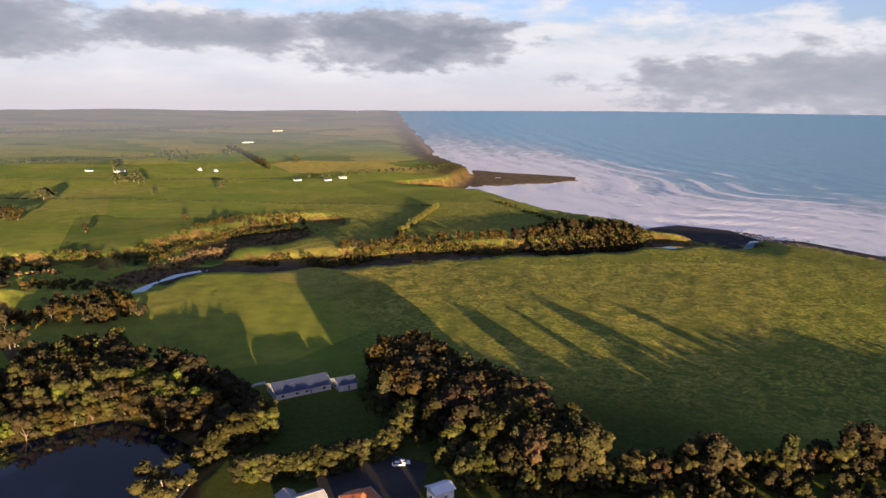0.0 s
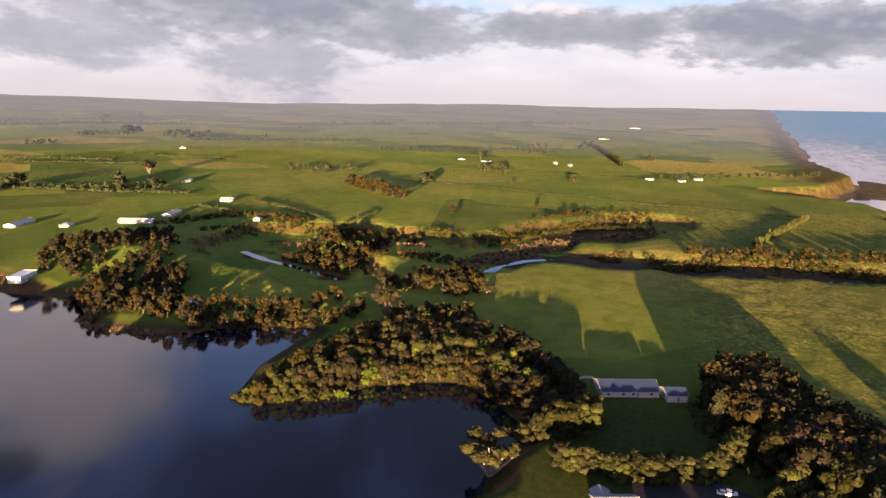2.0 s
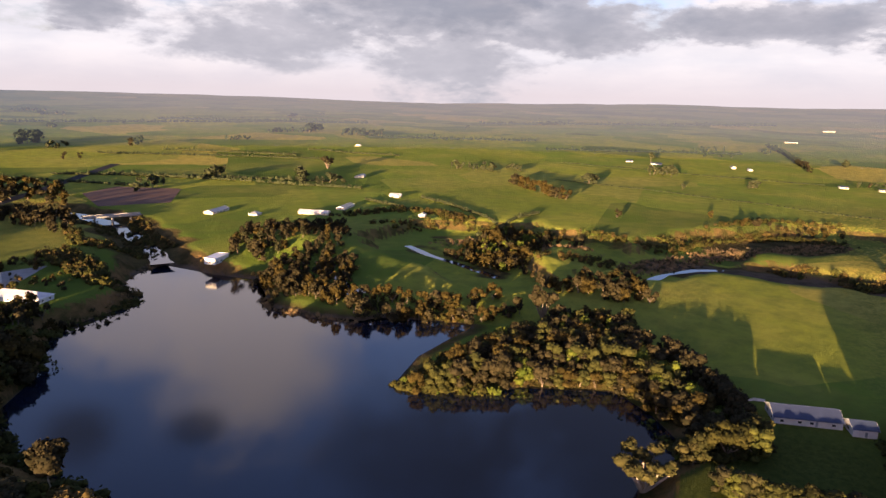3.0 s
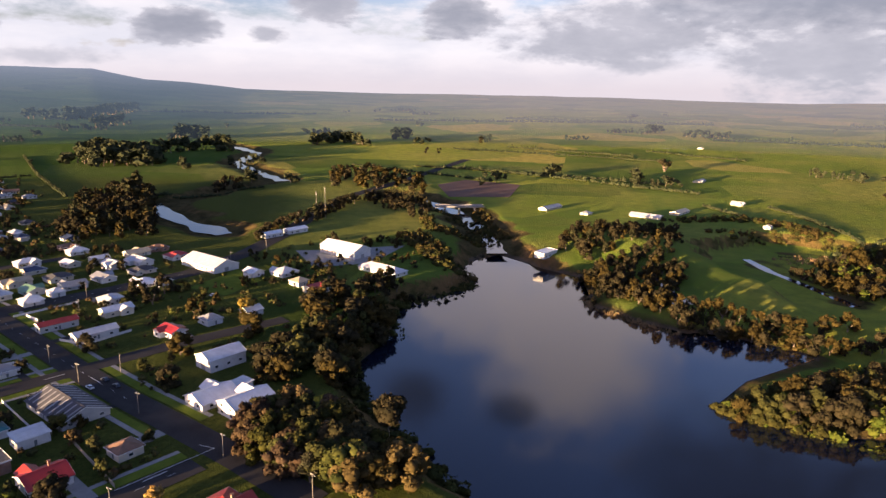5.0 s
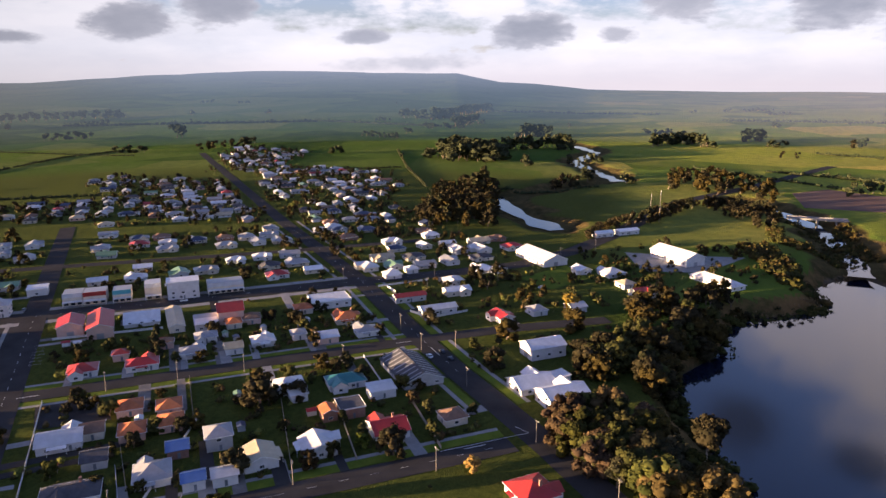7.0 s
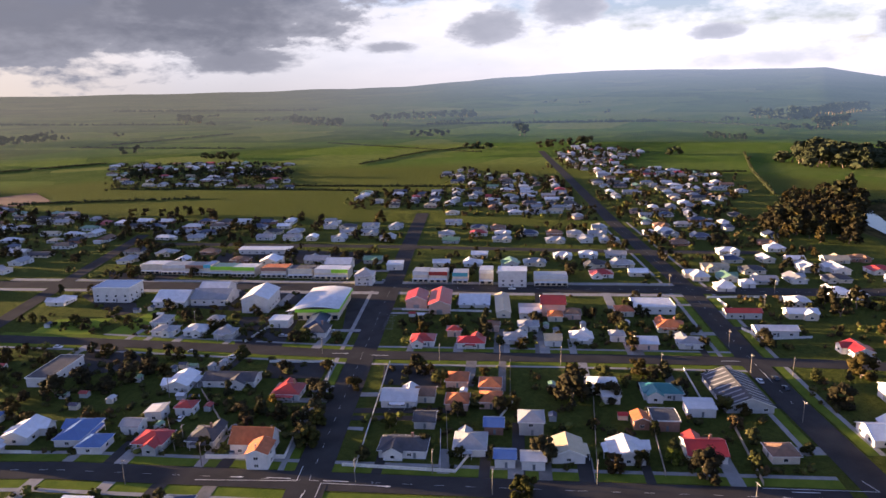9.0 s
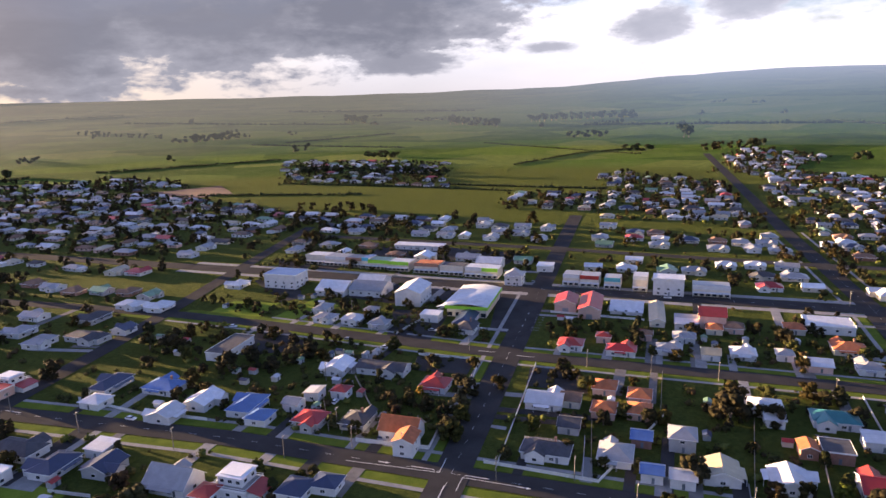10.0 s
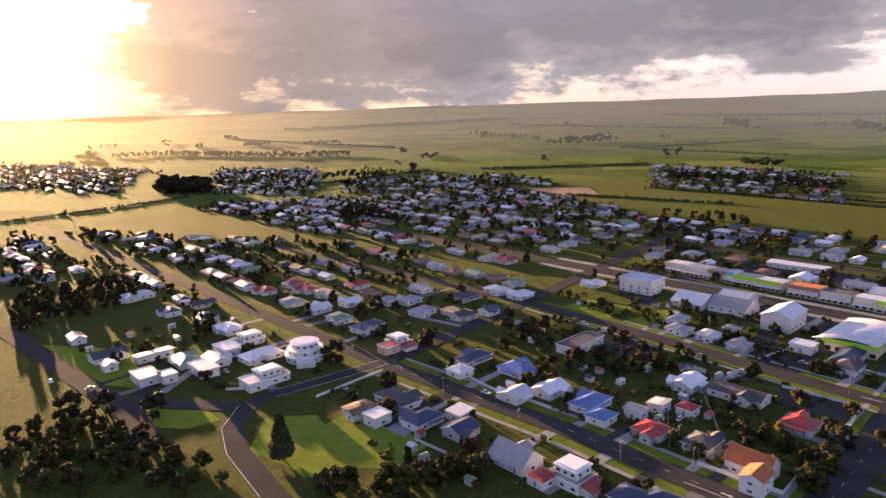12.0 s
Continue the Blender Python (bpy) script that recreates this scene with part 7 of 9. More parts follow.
# ---- shops, halls and other single buildings ----
shop(-198.6, -324.5, -60.5, 12.6, 11, 4.5, "cream", "light")
shop(-203.8, -312.8, -60.5, 12.5, 11, 4.5, "white", "grey")
shop(-208.6, -302.5, -60.5, 9.8, 11, 4.5, "brick", "slate")
shop(-211.6, -296.2, -60.5, 3.9, 11, 5, "cyan", "blue")
shop(-214.8, -289.0, -60.5, 11.7, 11, 4.2, "lime", "green")
shop(-219.7, -278.1, -60.5, 11.7, 11, 4.2, "lime", "light")
shop(-226.4, -263.3, -60.5, 13.2, 11, 4.5, "brick", "orange")
shop(-232.4, -250.7, -60.5, 12.5, 11, 4.2, "cream", "dark")
shop(-237.1, -239.7, -60.5, 8.7, 11, 4.4, "white", "light")
shop(-240.7, -231.9, -60.5, 8.2, 11, 4.4, "lime", "light")
shop(-257.5, -194.8, -60.5, 7.6, 11, 4.6, "white", "grey")
shop(-261.1, -187.0, -60.5, 8.8, 11, 4.6, "red", "grey")
shop(-265.4, -177.3, -60.5, 7.3, 11, 4.4, "teal", "grey")
shop(-270.6, -166.0, -60.5, 6.5, 11, 6.2, "white", "light")
shop(-283.3, -138.5, -60.5, 15.4, 11, 4.2, "white", "grey")
market_hall(-198.7, -202.3, 32, 30.7, 18.0, 4.7)
striped_hall(-201.7, -37.8, 32, 22.0, 13.0, 4.8)
round_house(1.6, -249.0)
modern_house(-59.9, -142.0, 119.5, 9.6, 7.6, "red")
modern_house(14.0, -230.0, 32.0, 11.5, 7.6, "", -1)
modern_house(23.9, -272.9, 32.0, 11.5, 7.6, "light")
modern_house(-34.2, -252.1, 119.5, 9.0, 7.0, "red", -1)
mast(-467.6, 83.4, 22)
mast(-497.7, 82.3, 15)
bridge((-494.0, 173.3), (-484.5, 209.9), 9, 0.4)
shore_rocks([(171.1, 557.3), (219.3, 587.4), (264.5, 578.4), (284.1, 531.3), (320.2, 483.6)], 11, 620, 3)
shore_rocks([(203.3, 614.8), (258.7, 599.6)], 7, 240, 4)
shore_rocks([(150, 520), (196, 556), (244, 560), (300, 500)], 12, 360, 6)
reed_bed([(-270, 168), (-254.5, 162.5), (-227.9, 170.3), (-208.2, 178.9), (-190, 200.9)], 4, 420, 1.6, 5)
reed_bed([(-110.7, 535.2), (-134.1, 462.4), (-157.5, 430.1), (-167.4, 389.6), (-178.6, 351.2)], 12, 700, 1.5, 6)
reed_bed([(-212.3, 369.3), (-242.7, 362.8), (-280.5, 363.3), (-296.8, 324.2)], 9, 350, 1.5, 7)
reed_bed([(-284.2, 86.3), (-298.6, 119.1), (-304, 127.1), (-325.4, 126.3), (-356.3, 158.7)], 5, 200, 1.3, 8)
scrub_line([(-153.5, 149.1), (-142.5, 155.6), (-123.4, 167.4), (-102.2, 182.3), (-82.4, 183.3), (-63.5, 169.5)], 2.5, 170, 1, 2.4, ('bush', 'bush', 'bright'), 21)
scrub_line([(-153.5, 149.1), (-155.3, 169.7), (-155, 194.9), (-156.3, 218.9)], 2.5, 80, 1, 2.2, ('bush', 'bush'), 22)
scrub_line([(-219.6, 46.6), (-189, 43.7), (-163.3, 50.6), (-137.9, 53.7)], 3, 90, 1, 2.4, ('bush', 'hedge'), 23)
scrub_line([(-243.2, 69.6), (-280.4, 81.3), (-284.9, 100.1), (-302.6, 126.6)], 3, 90, 1, 2.2, ('bush', 'hedge'), 24)
scrub_line([(-114.9, 406.1), (-64.8, 417), (-31.2, 440.9), (25.6, 457.3), (85.9, 471.2), (147.4, 491.9)], 5, 260, 1, 2.4, ('bush', 'rust', 'hedge'), 25)
scrub_line([(-122.1, 584.9), (-164.8, 560.8), (-180.5, 513.2), (-196.2, 417.1), (-234.2, 406.3), (-274.4, 395), (-332.2, 369), (-348.4, 312.5)], 6, 260, 1, 2.4, ('bush', 'rust', 'hedge'), 26)
scrub_line([(-172.6, 339.7), (-205, 337.1), (-231.3, 322.1), (-251.3, 304.1)], 9, 160, 1, 2.2, ('bush', 'rust'), 27)
scrub_line([(-292.2, 191.7), (-245.6, 189.2), (-207.7, 198.1), (-181.7, 220.2)], 4, 150, 1, 2, ('bush', 'rust'), 28)
scrub_line([(154.6, 503.8), (142.3, 538.5), (91.6, 560.6), (53.1, 673.4)], 4, 120, 1, 2, ('bush', 'hedge'), 29)
scrub_line([(-25.7, 208.9), (-3.1, 182), (17.4, 157.5), (30, 148)], 8, 120, 1, 2.5, ('bush', 'hedge'), 30)
scrub_line([(-368.3, 163.7), (-434.9, 175.6), (-498.5, 172.6)], 8, 90, 1, 2, ('bush', 'rust'), 31)
garden_sheds([(-58.9, -182.2), (-102.6, -288.8), (-164.5, -271.6), (-277.3, -63.4), (-239.9, -23.1), (-177, 3.1), (-145.8, -7)], 32, 31)
garden_sheds([(90, -285.7), (32.5, -333.9), (-20.2, -258.2), (-109.4, -268), (-145.3, -201), (-122.6, -114.1), (1.1, -147.5), (-8.3, -211.3), (24.2, -220.7), (62.5, -236.9)], 18, 32)
gardens([(-58.9, -182.2), (-102.6, -288.8), (-164.5, -271.6), (-277.3, -63.4), (-239.9, -23.1), (-177, 3.1), (-145.8, -7)], 430, 9, 0.27)
gardens([(90, -285.7), (32.5, -333.9), (-20.2, -258.2), (-109.4, -268), (-193.5, -186.2), (-122.6, -114.1), (1.1, -147.5), (-8.3, -211.3), (24.2, -220.7), (62.5, -236.9)], 240, 10, 0.27)
gardens([(-301.7, -92.3), (-383.5, 19), (-334.5, 73.7), (-258.4, 43.1), (-231, -1.4), (-250.6, -41.2)], 120, 11)
gardens([(-102.6, -288.8), (-230.7, -393.4), (-303.6, -228.5), (-361.4, -96.1), (-242.8, -42.8), (-124.6, -242.3)], 160, 12)
gardens([(-263, -100.2), (-301.7, -92.3), (-343.4, -27.5), (-404.8, 67.9), (-391.5, 136.2), (-298.3, 93.2), (-258.4, 43.1), (-172, 3.9), (-154.9, -63.7)], 150, 13, 0.3)

# ---- woods and tree rows ----
wood([(-24.1, 228.7), (-8.4, 235.4), (20.9, 195.9), (41, 161.4), (31.6, 149.2), (12.1, 164.6), (-6.6, 188.9), (-16.2, 204.9)], 4.6, ('bush', 'bush', 'bush', 'bush', 'rust', 'pine'), 10.5, 13.5, 1)
wood([(3.3, 172), (14.8, 160.3), (24.6, 147.5), (5.8, 146.9), (0.3, 157)], 6, ('bush', 'hedge'), 6, 9, 2)
row_of_trees([(-48.7, 152.4), (-30.6, 155.5), (-13.3, 168.5)], 2.4, ('hedge',), 5.5, 7.2, 3, (1.1, 1.5))
row_of_trees([(-13.5, 170), (-8.1, 186.8), (3.5, 187.5)], 3, ('hedge',), 5.5, 7.2, 4, (1.1, 1.5))
row_of_trees([(-56.6, 166.7), (-51.1, 168.4), (-46.7, 174.9)], 4.5, ('hedge', 'bush'), 9, 11, 5)
wood([(-148.2, 143.8), (-128.3, 156), (-104.7, 172.2), (-79.8, 177.4), (-60.4, 165.3), (-53.2, 167.2), (-67.2, 195.3), (-102.4, 228.6), (-130.2, 258.6), (-149.1, 242.3), (-150, 188.6), (-151.7, 160)], 5.2, ('bush', 'bush', 'bush', 'hedge', 'bright', 'rust', 'hedge'), 5.0, 8.5, 6)
wood([(-154.7, 271), (-126.1, 278.3), (-138.3, 297.4), (-154.2, 304.1), (-171.8, 288.8), (-180.2, 260.8)], 7, ('bush', 'rust'), 6, 8, 7)
row_of_trees([(-101.7, 237.1), (-70.4, 208.4), (-49.1, 177.8)], 5, ('bush',), 7, 10, 8)
tree("flat", -158.2, 238.3, 12, None, 0.8, 0)
tree("flat", -65.9, 149.1, 10.5, None, 1.3, 0)
row_of_trees([(-276.9, 181.4), (-241.5, 183), (-215.7, 186.2), (-192.9, 203.6), (-177.2, 222.5), (-171, 243.4)], 5.5, ('bush', 'rust', 'bush'), 6, 9, 11)
row_of_trees([(-288.6, 192.6), (-247.1, 190.5), (-223.7, 199.8), (-197.8, 216.1), (-189.7, 246.5)], 5.5, ('bush', 'rust'), 6, 9, 12)
wood([(-297.5, 183.4), (-319.3, 251.6), (-265.9, 226.8), (-243.5, 191), (-256.4, 168)], 7, ('bush', 'bush', 'rust'), 4.5, 7, 13)
wood([(-353.7, 198.3), (-382.8, 233.6), (-367.8, 299.8), (-322.9, 267.1), (-316, 198.2)], 8, ('bush', 'rust', 'pine', 'bush'), 5, 7.5, 14)
row_of_trees([(-337.2, 191.9), (-324.4, 203.6)], 7, ('bush', 'rust'), 8, 10, 15)
wood([(-168.4, 4.5), (-179.4, 15.2), (-174.6, 29), (-158.3, 36.7), (-136, 42.4), (-133, 34.8), (-138.1, 22.8), (-149.9, 13.7)], 5, ('bush', 'rust', 'hedge', 'rust', 'pine'), 8, 11.5, 16)
wood([(-208, 14.3), (-194.4, 37.7), (-214.8, 47.5), (-231.1, 62.9), (-258.5, 72.6), (-271.9, 62.5), (-238.7, 39.8), (-229.3, 18)], 6.5, ('bush', 'pine', 'rust', 'hedge'), 6, 10, 17)
wood([(-267.3, 30.5), (-264.3, 44.1), (-272.4, 60.2), (-287.3, 89.9), (-306.3, 87.2), (-293, 59.4)], 8, ('bush', 'rust'), 6, 9, 18)
tree("rust", -227.7, 39.0, 9, None, 1.2, 0)
tree("rust", -248.6, 41.5, 10, None, 1.2, 0)
tree("yellow", -271.5, 16.0, 8, None, 1.1, 0)
tree("gum", -154.0, 42.0, 14, None, 1.0, 1)
row_of_trees([(-290.9, 88.3), (-279.7, 98.3), (-289.3, 118.3)], 5, ('bush',), 3, 4.5, 23)
wood([(-459, -83.1), (-532.1, -79.5), (-550.5, -40.8), (-487.8, -25.5), (-431.5, -29.8), (-429, -59.1)], 14, ('pine', 'bush', 'rust'), 8, 12, 24)
wood([(-596.8, -57.3), (-645.3, -46.8), (-591.7, -29.8), (-578.9, -42.6)], 14, ('pine',), 14, 18, 25)
wood([(-618.5, 114.6), (-594, 151.4), (-553.4, 191.2), (-622.6, 203.4), (-715.7, 182.2), (-723.2, 134)], 16, ('rust', 'bush'), 9, 12, 26)
wood([(-534.6, 127), (-542.2, 167.5), (-454, 157.4), (-447, 138.5)], 10, ('bush',), 6, 8, 27)
row_of_trees([(-443, 51.7), (-479.3, 80.5), (-523, 115), (-539, 152), (-482.4, 167.1)], 9, ('bush', 'pine'), 7, 10, 28)
wood([(-875.4, -126.3), (-976.1, -111.5), (-898.1, -49.5), (-832.7, -46.2), (-829.3, -101.8)], 11.25, ('copse', 'copse', 'belt'), 16, 22, 29)
row_of_trees([(-970.4, -45.7), (-1029.7, 23.3), (-975.6, 52.7)], 9.9, ('copse', 'copse', 'belt'), 14, 20, 30)
row_of_trees([(-634.2, 18), (-671.9, 27.3), (-637.5, 43.8)], 10, ('bush', 'pine'), 9, 12, 31)
row_of_trees([(-1204.7, -27.9), (-1260, -9.7), (-1204.7, 27.9)], 9, ('copse', 'copse', 'belt'), 16, 22, 32)
row_of_trees([(-1056.5, 169.3), (-1132.1, 229.1), (-1046.1, 247.6)], 8.1, ('copse', 'copse', 'belt'), 14, 18, 33)
row_of_trees([(-1145.9, 321.1), (-1166.4, 357.7)], 8.1, ('copse', 'copse', 'belt'), 16, 20, 34)
row_of_trees([(-1643.6, -322.9), (-1619.2, -226.7), (-1750.7, -181.1), (-1920.8, -127.6)], 13.5, ('copse', 'copse', 'belt'), 20, 26, 35)
row_of_trees([(-1424.9, -169.7), (-1519.9, -124.9)], 13.5, ('copse', 'copse', 'belt'), 18, 22, 36)
row_of_trees([(-1194.4, 865.5), (-1189.9, 913.3)], 8.1, ('copse', 'copse', 'belt'), 16, 18, 37)
row_of_trees([(-1094.6, 888.8), (-1048.3, 957.9)], 8, ('copse', 'copse', 'belt'), 12, 14, 38)
tree("flat", -649.9, 505.7, 13, None, 1, 0)
row_of_trees([(-911, 296.3), (-905.7, 335.9)], 14, ('bush',), 7, 9, 40)
row_of_trees([(-1050.6, 442.6), (-1101.1, 489.5)], 14, ('bush',), 10, 14, 41)
row_of_trees([(-20.8, 196.4), (-15.5, 196.4)], 6, ('norfolk',), 12, 13, 42)
wood([(44.7, 158.3), (65.4, 156.4), (69.9, 164.8), (62.9, 166), (47.2, 162.8)], 5, ('hedge', 'bush'), 5, 7, 43)
wood([(38.7, 150.6), (68.4, 160.6), (121, 171), (174.9, 174.4), (138.1, 133.4), (90.5, 136.2), (57.3, 131), (34.3, 130.6)], 7.5, ('bush', 'bush', 'hedge'), 4, 6.5, 44)
row_of_trees([(39.2, 153.1), (66.8, 156.3), (89.2, 158.7), (117.3, 165.1), (156.3, 170.7), (207.2, 175.4)], 4.2, ('bush', 'hedge', 'rust'), 6, 8, 45)
row_of_trees([(56.3, 154.6), (73.7, 156), (101.9, 161), (155.1, 169.2)], 24, ('pine', 'bush'), 10, 13, 46)
wood([(92.5, -214.9), (74.5, -217.6), (53.7, -204.1), (35.6, -188.2), (23.2, -168.9), (18.2, -156.4), (76.7, -172.2)], 7.0, ('bush', 'bush', 'hedge', 'rust'), 3, 5.5, 47)
row_of_trees([(78.7, -220.9), (61.7, -218.4)], 7, ('bush',), 6, 8, 48)
tree("bush", 48.0, -212.1, 7, None, 1.2, 0)
row_of_trees([(0.9, -155), (-9.8, -151.7), (-17.9, -150.4)], 5, ('rust', 'bush'), 5, 7, 50)
row_of_trees([(-17.7, -149.5), (-32.4, -152.6), (-42.6, -152.2)], 5, ('hedge', 'bush'), 5, 7, 51)
tree("norfolk", 9.2, -173.8, 13, None, 1.1, 0)
wood([(142.5, -350.6), (141.9, -393.2), (105.3, -405.6), (75.8, -359.1), (96.3, -335.4), (121.6, -318)], 10, ('bush', 'bush', 'rust'), 5, 8, 53)
row_of_trees([(49.4, -287.3), (34.6, -298), (50.4, -311.4)], 8, ('bush',), 5, 7, 54)
tree("bush", -117.4, -203.5, 6, None, 1.1, 1)
tree("bush", -109.8, -203.2, 6, None, 1.1, 2)
tree("bush", -100.5, -214.6, 6, None, 1.1, 1)
tree("bush", -90.8, -211.9, 7, None, 1.1, 0)
tree("bush", -118.6, -141.3, 5, None, 1.1, 1)
tree("bush", -112.9, -126.4, 6, None, 1.1, 2)
tree("bush", -124.0, -133.9, 6, None, 1.1, 2)
tree("bush", -134.1, -143.6, 6, None, 1.1, 0)
tree("yellow", -124.6, -151.3, 3, None, 1.1, 0)
tree("bush", -8.3, -242.9, 8, None, 1.1, 2)
tree("bush", -45.9, -250.3, 7, None, 1.1, 1)
tree("pine", -79.3, -253.9, 10, None, 1.1, 0)
tree("bush", -83.5, -245.2, 7, None, 1.1, 0)
tree("bush", -151.9, -33.3, 8, None, 1.1, 0)
tree("bush", -138.2, -69.1, 7, None, 1.1, 1)
tree("bush", -172.3, -76.5, 10, None, 1.1, 0)
tree("rust", -177.8, -78.9, 9, None, 1.1, 0)
tree("bush", -179.2, -67.5, 6, None, 1.1, 2)
tree("bush", -210.2, -11.5, 7, None, 1.1, 2)
tree("hedge", -226.1, -19.7, 4, None, 1.1, 1)
tree("rust", -247.5, 16.2, 9, None, 1.1, 2)
tree("rust", -235.8, -8.6, 8, None, 1.1, 2)
tree("rust", -274.5, -3.4, 8, None, 1.1, 0)
tree("bush", -297.3, -20.2, 8, None, 1.1, 0)
tree("bush", -312.1, -15.9, 9, None, 1.1, 1)
tree("bush", -311.8, -27.2, 8, None, 1.1, 2)
tree("bush", -122.1, -65.4, 6, None, 1.1, 1)
tree("yellow", -147.4, -13.0, 4, None, 1.1, 2)
tree("rust", -143.6, -136.3, 5, None, 1.1, 0)
tree("bush", -111.9, -124.0, 6, None, 1.1, 2)
tree("bush", -121.8, -129.8, 5, None, 1.1, 1)
tree("bush", -134.0, -139.6, 6, None, 1.1, 2)
tree("bush", -127.9, -97.8, 4, None, 1.1, 1)
tree("bright", -154.8, -42.3, 4, None, 1.1, 2)
tree("rust", -358.2, -306.6, 9, None, 1.1, 1)
tree("bush", -350.5, -105.5, 8, None, 1.1, 0)
tree("bush", -576.6, -273.0, 8, None, 1.1, 0)
row_of_trees([(-66.7, 429.3), (-32, 452.4), (6.4, 466), (46.9, 478.7), (88.5, 486), (145.8, 500.7)], 6, ('bush', 'rust'), 5, 8, 92)
row_of_trees([(45.7, 468.3), (91.3, 503.8), (143.2, 508.2)], 6, ('bush',), 6, 9, 93)
row_of_trees([(-174.4, 513.2), (-151.4, 539.7), (-116.8, 570.2)], 7, ('rust', 'bush'), 4, 6, 94)
row_of_trees([(-270.2, 326.8), (-264.1, 354.4), (-254.6, 387.3), (-225, 390.8)], 8, ('bush', 'rust'), 5, 8, 95)
wood([(-266.4, 291), (-220.8, 296.9), (-226.4, 326.8), (-280.7, 339.4)], 8, ('bush', 'rust'), 5, 8, 96)
row_of_trees([(-435.1, 581.2), (-384.8, 551.5), (-325.9, 521)], 8, ('rust', 'bush'), 9, 12, 97)
row_of_trees([(-265.7, 332.4), (-254.9, 341.9)], 8, ('rust', 'bush'), 9, 11, 98)
row_of_trees([(-209.7, 538.1), (-197.5, 531.5)], 8, ('rust',), 5, 7, 99)
row_of_trees([(-254.6, 475.1), (-251.1, 478.1)], 6, ('bush',), 6, 7, 100)
row_of_trees([(-424.9, 1391.6), (-252.2, 988.3)], 16, ('bush',), 6, 9, 101)
row_of_trees([(-442.1, 1088.7), (-401.7, 1136.1)], 16, ('bush',), 7, 10, 102)
row_of_trees([(-502.9, 1209.6), (-462.6, 1262.9)], 16, ('bush',), 7, 9, 103)
row_of_trees([(-451.3, 1425.3), (-280.7, 1079.1)], 14, ('bush',), 6, 8, 104)
row_of_trees([(-465.3, 946.9), (-453.6, 947)], 10, ('belt',), 14, 16, 105)
row_of_trees([(-174.1, 857), (-139.1, 906.4), (-105.8, 943.1), (-54.7, 1003.5), (11.9, 1054.9)], 12, ('bush', 'copse'), 4, 7, 106)
row_of_trees([(-288.2, -499.3), (-317.8, -445.8), (-309.3, -422.4)], 9, ('bush', 'rust'), 6, 8, 107)
row_of_trees([(-410.6, -710.9), (-446.3, -739.8), (-518.5, -570.6)], 7, ('copse', 'bush'), 7, 10, 108)
row_of_trees([(-485, -82.5), (-480.4, -66.9)], 9, ('rust', 'bush'), 9, 12, 109)
row_of_trees([(-1123.4, -623.8), (-1129, -603.1)], 8, ('copse', 'copse', 'belt'), 20, 22, 110)
row_of_trees([(-930, -487.4), (-1036.7, -449.5)], 18, ('bush',), 10, 13, 111)
row_of_trees([(-1046.5, -812.7), (-1094.5, -755.6)], 9, ('copse', 'copse', 'belt'), 10, 12, 112)
row_of_trees([(-588, -1034.6), (-633, -1025.3)], 20, ('bush',), 12, 14, 113)
row_of_trees([(-1230, -1334.7), (-1226.5, -1148.1)], 13.5, ('copse', 'copse', 'belt'), 16, 20, 114)
row_of_trees([(-1353.1, -1171.9), (-1481.2, -1091.7), (-1560.3, -984.7)], 13.5, ('copse', 'copse', 'belt'), 16, 20, 115)
row_of_trees([(-1146.9, -1693.1), (-1144.7, -1578.7)], 13.5, ('copse', 'copse', 'belt'), 18, 20, 116)
row_of_trees([(382.6, -1599.9), (270.4, -1617.6), (24.4, -1424.8), (-108.3, -1385.8)], 6.5, ('copse', 'bush'), 7, 11, 117)
wood([(169.6, -870.6), (101.2, -836.4), (112.4, -937.8), (180.2, -1009)], 10, ('bush', 'pine'), 11, 14, 118)
row_of_trees([(-100.3, -1075.3), (-173.1, -937.7), (-195.3, -859.1)], 14, ('bush',), 4, 6, 119)
wood([(-33.6, -596.1), (-93.3, -538.5), (-96.8, -508.9), (-47.4, -644.8)], 10, ('bush', 'rust'), 7, 9, 120)
row_of_trees([(-561.9, -1412.3), (-683.8, -1418.8)], 9, ('copse', 'copse', 'belt'), 12, 16, 121)
row_of_trees([(-477.2, -1870.1), (-578.3, -1561.3)], 22, ('bush',), 8, 12, 122)
row_of_trees([(-1778, 1357), (-1772, 1374)], 7, ('belt', 'copse', 'copse'), 6, 11, 300)
row_of_trees([(-1136, 1625), (-1111, 1720)], 7, ('belt', 'copse', 'copse'), 6, 11, 301)
row_of_trees([(-1366, -203), (-1427, -233)], 7, ('belt', 'copse', 'copse'), 6, 11, 302)
row_of_trees([(-1433, 67), (-1437, 56)], 7, ('belt', 'copse', 'copse'), 6, 11, 303)
row_of_trees([(-2108, -427), (-2113, -435)], 7, ('belt', 'copse', 'copse'), 6, 11, 304)
row_of_trees([(-255, -1243), (-219, -1214)], 7, ('belt', 'copse', 'copse'), 6, 11, 305)
row_of_trees([(-620, 447), (-543, 392)], 7, ('belt', 'copse', 'copse'), 6, 11, 306)
row_of_trees([(-428, 589), (-438, 590)], 7, ('belt', 'copse', 'copse'), 6, 11, 307)
row_of_trees([(395, -1543), (456, -1600)], 7, ('belt', 'copse', 'copse'), 6, 11, 308)
row_of_trees([(-2051, 426), (-2038, 446)], 7, ('belt', 'copse', 'copse'), 6, 11, 309)
row_of_trees([(-1058, -444), (-1020, -456)], 7, ('belt', 'copse', 'copse'), 6, 11, 310)
row_of_trees([(-909, -282), (-922, -265)], 7, ('belt', 'copse', 'copse'), 6, 11, 311)
